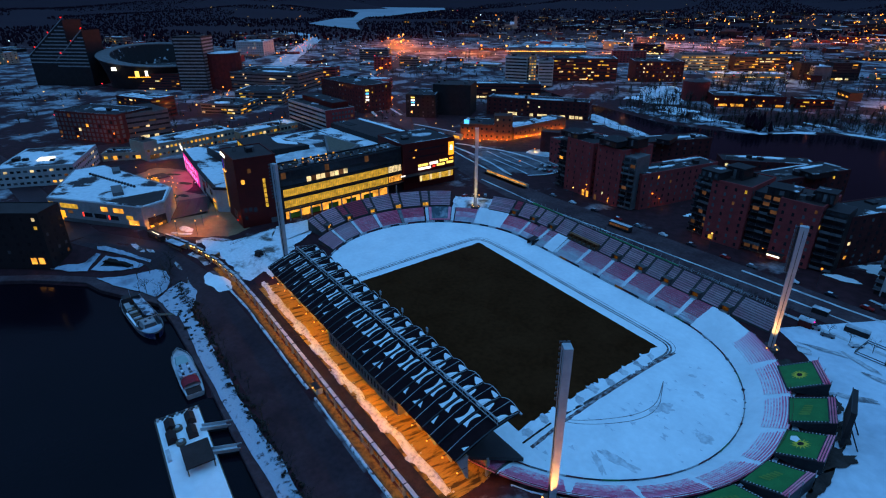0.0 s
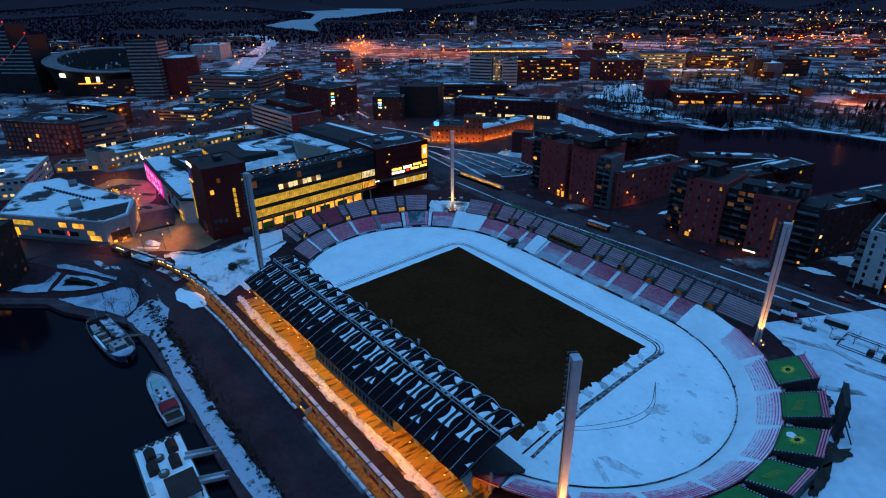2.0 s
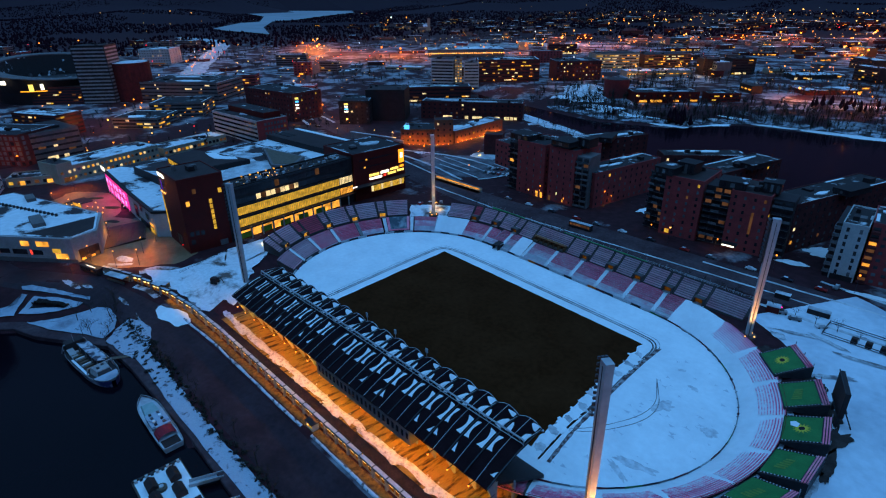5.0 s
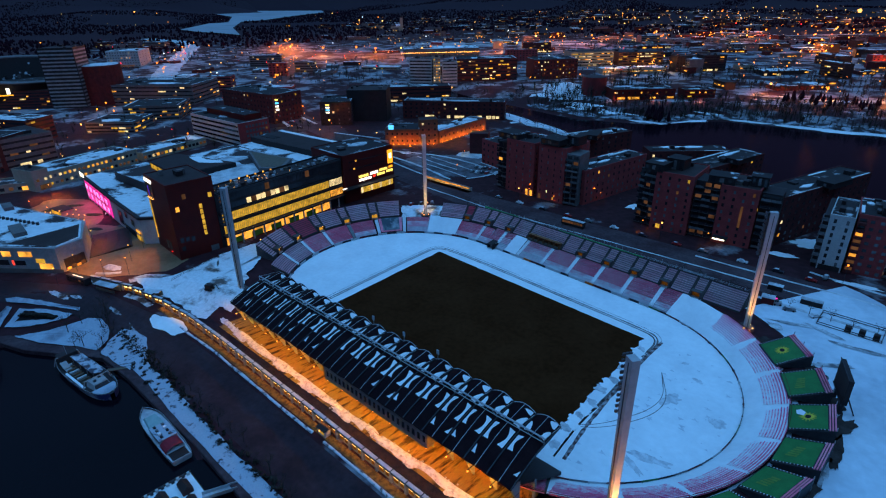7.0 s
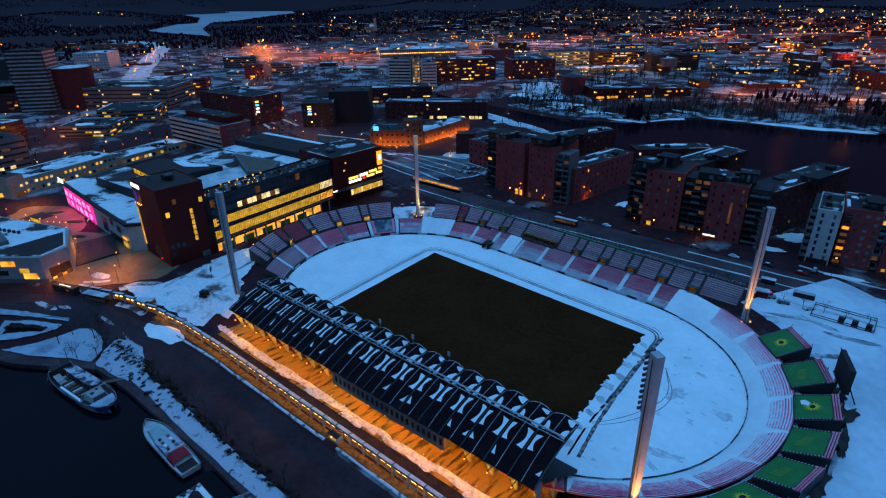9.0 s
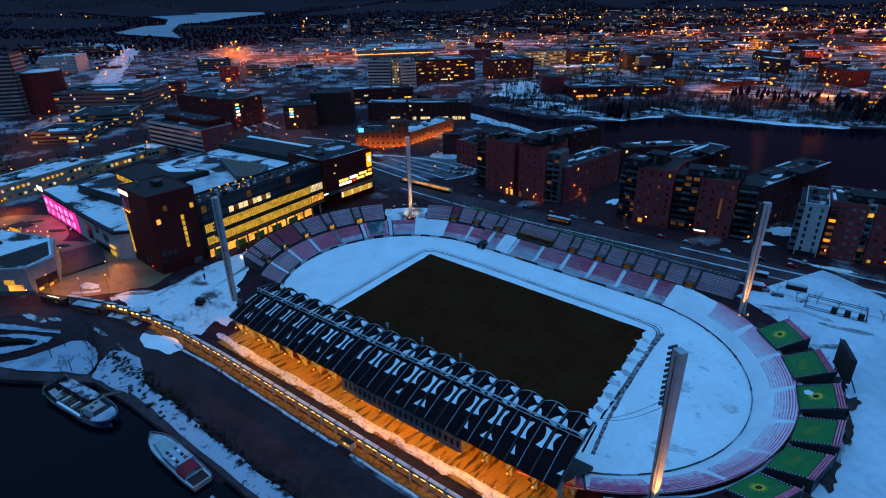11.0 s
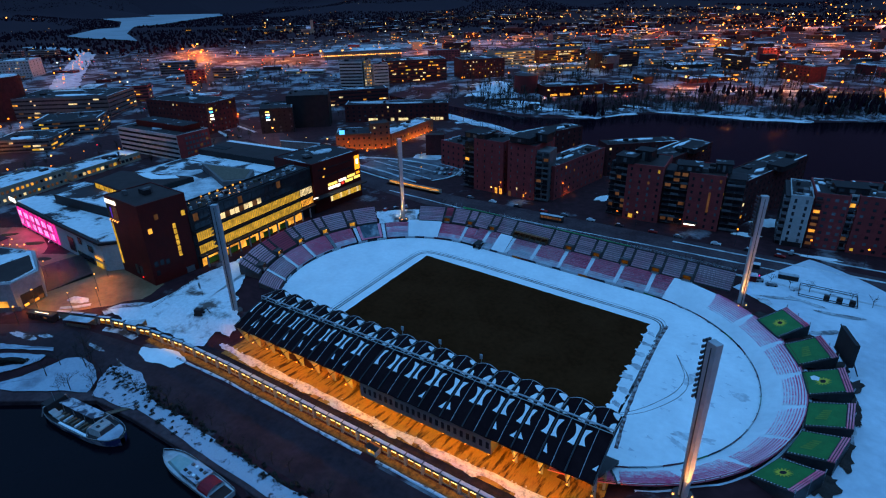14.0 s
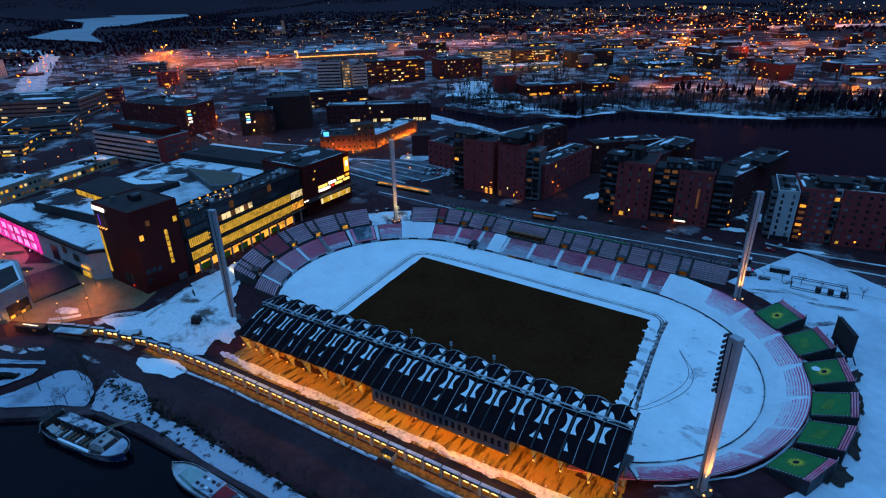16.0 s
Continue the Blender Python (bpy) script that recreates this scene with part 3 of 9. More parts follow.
# straight east side, lower tier, with snowy stairs between the blocks
xs = [-43, -36.6, -22.5, -9, 4.5, 17.2, 30.3, 43.5, 57.5]
for k in range(8):
    lo, hi = xs[k] + (0.9 if k else 0), xs[k + 1] - 0.9
    if k == 1:  # half of this block lies under smooth snow
        hi = -30.5
    seating(straight(lo, hi), **LOW, seat_mats=DUSTY_ROWS if k in (1, 2) else SNOWY_ROWS, label="lower seating block of faded red rows dusted with snow", group="lower seating blocks", snow=1.0)
    stairs(straight(xs[k + 1] - 0.85, xs[k + 1] + 0.85), **LOW, material=SNOW, label="snow-covered stair flight between seat rows")
drift = thing("snow_drift", "smooth snow drift burying part of the lower rows", "snow")
part("snow_sheet", Shape().grid([[(x, CY + r, z + 0.45 + 0.15 * noise.noise((x * 0.4, r * 0.4, 2))) for x in np.linspace(-30.5, -23.5, 8)] for r, z in ((51.0, 0.2), (52.5, 1.2), (55, 2.6), (58, 4.3), (60.3, 5.2))]), SNOW, drift, smooth=True)
tun = thing("player_tunnel", "dark open player tunnel at the foot of the seats", "tunnel", pose(-37.4, CY + 48.4, 0))
part("roof", Shape().add([(-1.6, 0, 2.3), (1.6, 0, 2.3), (1.6, 4.5, 2.9), (-1.6, 4.5, 2.9), (-1.6, 0, 2.5), (1.6, 0, 2.5), (1.6, 4.5, 3.1), (-1.6, 4.5, 3.1)], [(3, 2, 1, 0), (4, 5, 6, 7), (0, 1, 5, 4), (1, 2, 6, 5), (3, 0, 4, 7)]), DARK_CLAD, tun)
for s in (-1, 1):
    part("side_wall", Shape().box(s * 1.6 - 0.1, s * 1.6 + 0.1, 0.1, 4.5, 0, 2.4), DARK_CLAD, tun)
# upper tier: wide blocks, and a narrow one with stairs on both sides over each entrance
vx = [-36, 4.7, 17.8, 30.5, 43.5, 55.9]
wide = [(-43, -38.8), (-33.2, -25.4), (-4.8, 1.9), (7.5, 15.0), (20.6, 27.7), (33.3, 40.7), (46.3, 53.1), (58.7, 72)]
for lo, hi in wide:
    seating(straight(lo, hi), **UP, seat_mats=[SEAT_GREY], label="upper seating block of grey mauve rows", group="upper seating blocks")
press = dict(r0=60.4 + 3 * 0.74, z0=6 + 3 * 0.56, dr=0.74, dz=0.56, n=6)
for x in vx:
    seating(straight(x - 1.7, x + 1.7), **press, seat_mats=[SEAT_GREY], label="narrow upper seating block above an entrance", group="narrow upper seating blocks")
    for s in (-2.25, 2.25):
        stairs(straight(x + s - 0.5, x + s + 0.5), **UP, material=CONCRETE_DARK, label="dark wet stair flight between upper seat rows")
    entrance(x, CY + 60.0, 0, VOM_GLOW, "dark stand entrance glowing dim amber inside", "entrances in the east stand")
for x in (-24.9, -5.3):
    stairs(straight(x - 0.5, x + 0.5), **UP, material=CONCRETE_DARK, label="dark wet stair flight between upper seat rows")
seating(straight(-24.3, -5.9), **press, seat_mats=[SEAT_GREY], label="upper seating block behind the press box", group="upper seating blocks")
pb = thing("press_box", "long brown press box set into the stand, lit orange", "press box", pose(-15, CY + 60.0, 5.8))
part("floor", Shape().box(-8.8, 8.8, -0.4, 2.2, -0.3, 0.05), CONCRETE_DARK, pb)
part("rear_wall", Shape().box(-8.8, 8.8, 2.0, 2.2, 0, 2.3), mat("brown_boarding", (0.22, 0.09, 0.04), (0.14, 0.06, 0.03), 0.6, 0.7, fine=0.3), pb)
part("roof", Shape().box(-9.0, 9.0, 0.7, 2.5, 2.3, 2.45), bpy.data.materials["brown_boarding"], pb)
for k in range(7):
    part("partition", Shape().box(-8.8 + k * 2.9, -8.65 + k * 2.9, -0.3, 2.0, 0, 1.7), bpy.data.materials["brown_boarding"], pb)
    if k < 6:
        part("lamp", Shape().box(-8.0 + k * 2.9, -6.9 + k * 2.9, 0.75, 0.85, 2.05, 2.25), LIT_DIM, pb)
        part("desk", Shape().box(-8.5 + k * 2.9, -6.1 + k * 2.9, -0.2, 0.4, 0.6, 0.75), WOOD, pb)
# upper tier on the first bend
for lo, hi in ((90, 93.0), (98.2, 105.0), (110.2, 121.6)):
    seating(curve(lo, hi, -1), **UP, seat_mats=[SEAT_GREY], label="curved upper seating block of grey mauve rows", group="upper seating blocks")
for a in (95.6, 107.6):
    seating(curve(a - 1.55, a + 1.55, -1), **press, seat_mats=[SEAT_RED if a > 100 else SEAT_GREY], label="narrow upper seating block above an entrance", group="narrow upper seating blocks")
    for s in (-2.1, 2.1):
        stairs(curve(a + s - 0.45, a + s + 0.45, -1), **UP, material=CONCRETE_DARK, label="dark stair flight between upper seat rows")
    x, y = arc(60.0, a, a + 1, -1, 1)[0]
    entrance(x, y, a - 90, VOM_GLOW, "dark stand entrance glowing dim amber inside", "entrances in the east stand")
# back wall, guard rails and the netting posts behind
wall_sh = Shape().box(-43, 72, CY + 67.2, CY + 67.5, 4, 11.3)
bw = arc(67.3, 90, 121.6, -1, 12)
wall_sh.grid([[(*p, z) for p in bw] for z in (4, 11.3)])
solo("stand_back_wall", wall_sh, CONCRETE_DARK, "dark rear wall of the east stand", "wall", kind="structure")
GREEN_MESH = mat("green_mesh_sheet", (0.06, 0.55, 0.16), (0.04, 0.28, 0.10), 0.3, 0.7)
for lo, hi in ((-58, -36), (-12, 30)):
    rail = thing("green_guard_rail", "green sheeted guard rail along the stand's top", "rail", None, "guard rails")
    part("sheet", Shape().box(lo, hi, CY + 67.55, CY + 67.65, 10.8, 11.7), GREEN_MESH, rail)
    part("tube", Shape().tube((lo, CY + 67.6, 11.75), (hi, CY + 67.6, 11.75), 0.05), STEEL, rail)
for lo, hi in ((-36, -12), (30, 72)):
    rail = thing("steel_guard_rail", "thin grey guard rail along the stand's top", "rail", None, "guard rails")
    part("tube", Shape().tube((lo, CY + 67.5, 12.2), (hi, CY + 67.5, 12.2), 0.05).tube((lo, CY + 67.5, 11.7), (hi, CY + 67.5, 11.7), 0.04), STEEL, rail)
net = thing("netting_fence", "row of slim grey posts carrying thin netting behind the stand", "fence")
for k in range(46):
    x = -66 + k * 3.0
    part("post", Shape().tube((x, CY + 72.2, 5.4), (x + 0.1, CY + 72.4, 10.4 + 0.5 * math.sin(k * 2.1)), 0.06, n=4), STEEL, net)
for z in (7.0, 8.6, 10.2):
    part("wire", Shape().tube((-66, CY + 72.25, z), (69, CY + 72.25, z), 0.025, n=3), STEEL_DARK, net)
# west end: lower and upper tiers on the curve
WEST_LOW = dict(r0=51.2, z0=0.9, dr=0.74, dz=0.46, n=10)
for lo, hi, mats_, sn in ((90, 95.2, SNOWY_ROWS, 1), (97, 109.6, SNOWY_ROWS, 1), (127, 138.4, DUSTY_ROWS, 1), (156, 167.9, SNOWY_ROWS, 1), (170.1, 181.9, [SEAT_PINK], 0.6), (184.1, 195.6, [SEAT_PINK], 0.6), (197.8, 209.4, [SEAT_GREY], 0), (211.6, 222, [SEAT_GREY], 0)):
    seating(curve(lo, hi, -1), **WEST_LOW, seat_mats=mats_, label="curved lower seating block of faded red rows", group="lower seating blocks", snow=sn)
for a in (96.1, 139.9, 154.3, 169, 183, 196.7, 210.5):
    stairs(curve(a - 0.85, a + 0.85, -1), **WEST_LOW, material=SNOW if a != 169 else CONCRETE, label="snowy stair flight between curved seat rows")
stage = thing("dark_tarpaulin", "dark frosted tarpaulin stretched over the curved rows", "tarpaulin")
part("cover", Shape().grid([[(*p, 1.75 + 4.2 * j / 4) for p in arc(51.7 + 6.6 * j / 4, 142.6, 151.8, -1, 6)] for j in range(5)]), mat("dark_tarp", (0.05, 0.07, 0.09), (0.3, 0.32, 0.35), 0.2, 0.5, contrast=(0.5, 0.7)), stage)
part("border", Shape().grid([[(*p, 1.2 + 4.6 * j / 4) for p in arc(51.2 + 7.4 * j / 4, 141.2, 153.2, -1, 6)] for j in range(5)]), SEAT_PINK, stage)
WEST_UP = dict(r0=60.0, z0=6.2, dr=0.86, dz=0.62, n=9)
W_NARROW = dict(r0=60.0 + 3 * 0.86, z0=6.2 + 3 * 0.62, dr=0.86, dz=0.62, n=6)
for lo, hi in ((142.2, 152.0), (157.2, 166.2), (171.4, 180.2), (185.3, 194.2), (199.3, 208), (212.6, 216)):
    seating(curve(lo, hi, -1), **WEST_UP, seat_mats=[SEAT_RED if 185 < lo < 190 else SEAT_GREY], label="curved upper seating block of %s rows" % ("dull red" if 185 < lo < 190 else "grey mauve"), group="upper seating blocks")
for a in (154.6, 168.8, 182.8, 196.7, 210.3):
    seating(curve(a - 1.5, a + 1.5, -1), **W_NARROW, seat_mats=[SEAT_RED if 195 < a < 200 else SEAT_GREY], label="narrow curved seating block above an entrance", group="narrow upper seating blocks")
    for s in (-2.05, 2.05):
        stairs(curve(a + s - 0.45, a + s + 0.45, -1), **WEST_UP, material=CONCRETE_DARK, label="dark stair flight between upper seat rows")
    x, y = arc(59.6, a, a + 1, -1, 1)[0]
    entrance(x, y, a - 90, VOM_BRIGHT, "stand entrance glowing bright amber inside", "entrances in the west stand")
# snowy lower bowl: rows showing at the rim only
BURIED = [mat("bare_red_bench", (0.92, 0.10, 0.24), (0.90, 0.34, 0.46), 0.5, 0.6, fine=0.3, island=0.15)] + [mat("half_buried_bench", (0.90, 0.16, 0.30), (0.80, 0.82, 0.84), 0.85, 0.7, fine=0.2, contrast=c_) for c_ in ((0.38, 0.72), (0.30, 0.64), (0.22, 0.52))]
ae = np.linspace(-78, 82, 11)
for k in range(10):
    snow = 0.9
    ob = thing("seating_block", "curved seating block half buried in snow, red rows showing", "grandstand", None, "lower seating blocks")
    bank = Shape()
    prof = [(50.55, 0.02), (51.1, 0.3), (52.2, 1.1), (54.2, 2.3), (56.4, 3.5), (58.4, 4.5), (60.4, 5.5), (61.2, 5.6)]
    bank.grid([[(*p, z + 0.12 * noise.noise((p[0] * 0.3, p[1] * 0.3, z))) for p in arc(r, ae[k], ae[k + 1], 1, 8)] for r, z in prof])
    part("snow_bank", bank, SNOW if k else CONCRETE_DARK, ob, smooth=True)
    depth = [13, 13, 12, 11, 10, 9, 10, 10, 11, 0][k]
    for j in range(depth):
        r = 61.2 - j * 0.66
        z = np.interp(r, [q[0] for q in prof], [q[1] for q in prof])
        cut = 0.45 + (0.05 + 0.03 * (k % 3)) * j + 0.35 * noise.noise((k * 3.1, j * 0.9, 0.4))
        a0, a1 = ae[k] + cut * (1.2 if k < 4 else 0.9), ae[k + 1] - cut * (0.9 if k < 4 else 1.6)
        if a1 - a0 < 2:
            continue
        f0, f1 = arc(r - 0.14, a0, a1, 1, 6), arc(r + 0.14, a0, a1, 1, 6)
        row = Shape()
        row.grid([[(x, y, z - 0.2) for x, y in f0], [(x, y, z + 0.16) for x, y in f0], [(x, y, z + 0.30) for x, y in f1], [(x, y, z - 0.1) for x, y in f1]])
        part("bench", row, BURIED[min(3, max(0, j - (3 if k < 4 else 1)) // 3) if k else 0], ob)
for side, a0, a1 in ((-1, 110, 126.8), (1, 73, 82)):
    sl = thing("snow_slope", "smooth snow slope between two seating blocks", "snow slope", None, "", "structure")
    part("snow_sheet", Shape().grid([[(*p, z + 0.1) for p in arc(r, a0, a1, side, 8)] for r, z in prof]), SNOW, sl, smooth=True)
rim_rail = thing("rim_rail", "dark red guard rail round the snowy bowl's rim", "rail")
pts = arc(61.4, -80, 70, 1, 40)
for a, b in zip(pts, pts[1:]):
    part("rail_tube", Shape().tube((*a, 6.5), (*b, 6.5), 0.06).tube((*a, 6.0), (*b, 6.0), 0.05).tube((*a, 5.4), (*a, 6.5), 0.05), RED_CLAD, rim_rail)


# green covered wedges on the rim
def tarp_stand(x, y, turn, print_kind, label):
    ob = thing("covered_stand", label, "grandstand", pose(x, y, 5.5, rz=turn) @ Matrix.Scale(0.94, 4), "covered stands on the rim")
    # local: x outwards, y along the rim
    part("frame", Shape().add([(-5.4, -6.4, 0.6), (5.4, -6.4, 4.9), (5.4, -6.4, 0), (-5.4, -6.4, 0), (-5.4, 6.4, 0.6), (5.4, 6.4, 4.9), (5.4, 6.4, 0), (-5.4, 6.4, 0)],
                             [(0, 1, 2, 3), (4, 7, 6, 5), (1, 5, 6, 2), (0, 3, 7, 4), (0, 4, 5, 1)]), STEEL_DARK, ob)
    sl = 4.3 / 10.8
    cover = Shape()
    cover.grid([[(-5.2 + 8.6 * i / 8, -5.6 + 11.2 * j / 8, 0.75 + 8.6 * i / 8 * sl + 0.06 * noise.noise((i * 0.9, j * 0.9, x))) for i in range(9)] for j in range(9)])
    part("tarpaulin", cover, TARP_GREEN, ob, "green tarpaulin with faded yellow print", smooth=True)
    for s in (-1, 1):
        part("webbing", Shape().add([(-5.4, s * 5.6, 0.8), (3.5, s * 5.6, 0.8 + 8.9 * sl), (3.5, s * 6.1, 0.8 + 8.9 * sl), (-5.4, s * 6.1, 0.8)], [(0, 1, 2, 3)]), TARP_EDGE, ob)
        lash = Shape()
        for i in range(12):
            u = -5.0 + i * 0.76
            lash.box(u, u + 0.25, s * 5.85 - 0.2, s * 5.85 + 0.2, 0.84 + (u + 5.4) * sl, 0.9 + (u + 5.4) * sl)
        tagged(part("lashing", lash, SNOW_OLD, ob), kind="stuff")
    for i in range(3):
        u = 3.7 + i * 0.6
        part("bench", Shape().box(u, u + 0.34, -6.2, 6.2, 0.5 + (u + 5.4) * sl, 0.95 + (u + 5.4) * sl), SEAT_PINK, ob)
    pr = Shape()
    lay = lambda u, v: (u, v, 0.86 + (u + 5.2) * sl)
    if print_kind == 0:  # round crest
        for i in range(14):
            a = 6.2832 * i / 14
            pr.add([lay(-1 + 1.25 * math.cos(a - .2), 1.25 * math.sin(a - .2)), lay(-1 + 2.3 * math.cos(a), 2.3 * math.sin(a)), lay(-1 + 1.25 * math.cos(a + .2), 1.25 * math.sin(a + .2))], [(0, 1, 2)])
        pr.add([lay(-1 + 1.3 * math.cos(6.2832 * i / 16), 1.3 * math.sin(6.2832 * i / 16)) for i in range(16)], [tuple(range(16))])
        part("print", pr, TARP_YELLOW, ob, "round yellow printed crest")
        dk = Shape().add([(q[0], q[1], q[2] + 0.03) for q in [lay(-1 + 0.75 * math.cos(6.2832 * i / 10), 0.9 * math.sin(6.2832 * i / 10)) for i in range(10)]], [tuple(range(10))])
        part("print", dk, TARP_EDGE, ob)
    else:  # faint bars of print
        for i in range(5):
            pr.add([lay(-3.2 + i * 0.35, -2.6 + i * 1.0), lay(-0.6 + i * 0.2, -2.6 + i * 1.0), lay(-0.6 + i * 0.2, -1.9 + i * 1.0), lay(-3.2 + i * 0.35, -1.9 + i * 1.0)], [(0, 1, 2, 3)])
        part("print", pr, mat("faded_yellow_print", (0.13, 0.24, 0.05), None, 1, 0.5), ob, "faded yellow printing")
    if print_kind == 0 and y < 25 and y > 10:
        sn = Shape().add([(p[0], p[1], p[2] + 0.05) for p in [lay(-3.6, 1.2), lay(-2.0, 0.4), lay(-1.5, 2.0), lay(-2.6, 3.4), lay(-3.8, 3.0)]], [(0, 1, 2, 3, 4)])
        part("snow_patch", sn, SNOW, ob)
    for s in (-6.2, 0, 6.2):
        part("post", Shape().box(5.2, 5.4, s - 0.1, s + 0.1, -0.6, 6.1), STEEL, ob)
    return ob


for ang, kind in ((42, 0), (28, 1), (14.5, 0), (1, 1), (-11.5, 1), (-24.5, 0)):
    x, y = 41.5 + 68.0 * math.cos(radians(ang)), 2 + 68.0 * math.sin(radians(ang))
    tarp_stand(x, y, ang, kind, "temporary stand covered by a green tarpaulin with %s" % ("a round yellow crest" if kind == 0 else "faded yellow print"))

# scoreboard
sb = thing("scoreboard", "tall black scoreboard seen edge-on above the bowl", "scoreboard", pose(110.0, 32.7, 5.5, rz=22.6))
part("screen", Shape().box(-0.6, 0.6, -5.6, 5.6, 4.2, 12.0), DARK_CLAD, sb)
for z_ in (3.9, 12.0):
    part("bezel", Shape().box(-0.75, -0.55, -5.8, 5.8, z_, z_ + 0.3), STEEL_DARK, sb)
for s in (-3.5, 3.5):
    part("leg", Shape().box(-0.4, 0.4, s - 0.4, s + 0.4, -0.2, 4.2), STEEL_DARK, sb)
    part("brace", Shape().tube((0.3, s, 7), (3.6, s, 0), 0.18), STEEL_DARK, sb)


# floodlight masts
def mast(x, y, turn, lean=0, zb=5.6, lit=True):
    ob = thing("floodlight_mast", "tall square grey floodlight mast with lamps down one side", "floodlight", pose(x, y, zb, rz=turn), "floodlight masts")
    h = 47.8 - zb
    col = Shape()
    w0, w1 = 0.85, 1.15
    col.add([(sx * w, sy * w * 0.8, z) for z, w in ((0, w0), (h, w1)) for sx, sy in ((-1, -1), (1, -1), (1, 1), (-1, 1))], [(0, 3, 2, 1), (4, 5, 6, 7), (0, 1, 5, 4), (1, 2, 6, 5), (2, 3, 7, 6), (3, 0, 4, 7)])
    part("column", col, MAST, ob)
    part("seam", Shape().box(-0.08, 0.08, -1.0, -0.6, 0, h - 1), STEEL_DARK, ob)
    part("rack", Shape().box(-1.75, -1.15, -0.5, 0.5, h - 15, h - 0.3), STEEL_DARK, ob)
    for i in range(11):
        for s in (-0.75, 0.0, 0.75):
            z = h - 14.5 + i * 1.4
            part("lamp", LAMP_MESH, None, ob).matrix_basis = pose(-2.0, s, z)
    part("plinth", Shape().prism([(2.6 * math.cos(6.2832 * i / 12), 2.6 * math.sin(6.2832 * i / 12)) for i in range(12)], -1.0, 0.1), CONCRETE_DARK, ob)
    if lit:
        for sx, sy in ((1.7, -1.2), (-1.2, -1.8), (1.4, 1.4)):
            part("uplight", Shape().box(sx - 0.18, sx + 0.18, sy - 0.18, sy + 0.18, 0.1, 0.4), BULB_WARM, ob)
        lp = bpy.data.lights.new("mast_light", "SPOT")
        lp.energy, lp.spot_size, lp.spot_blend, lp.color, lp.shadow_soft_size = 42000, radians(46), 0.8, (1.0, 0.42, 0.10), 0.2
        lo = new("mast_light", lp)
        c, s = math.cos(radians(turn)), math.sin(radians(turn))
        lo.matrix_world = look((x + 2.0, y - 3.6, zb + 0.6), (x + 0.1, y - 0.2, zb + 14))
    return ob


LAMP_MESH = Shape().box(-0.28, 0.12, -0.28, 0.28, -0.3, 0.3).mesh("lamp", mat("lamp_housing", (0.10, 0.10, 0.11), None, 1, 0.4, 0.4))
mast(-74.5, -54, 35, lit=False)
mast(-83.1, 53.3, -35)
mast(77.2, 57.4, 30)
mast(85.1, -44.2, 150 + 180)

# ---- main stand with its vaulted roof ----
WEST = pose(0, -63.9, 0, rz=3.35)  # local x along the stand, y towards the pitch, 0 at the roof's back edge
X0, X1, NB = -54.0, 69.5, 18
BAY = (X1 - X0) / NB


def roof_z(v, u):
    """Height of the vaults: v across 0..19.5, u 0..1 within a bay."""
    q = v / 19.5
    return 12.7 + 4.6 * q + 1.1 * math.sin(math.pi * q) + (0.25 + 1.05 * q) * math.sin(math.pi * u)


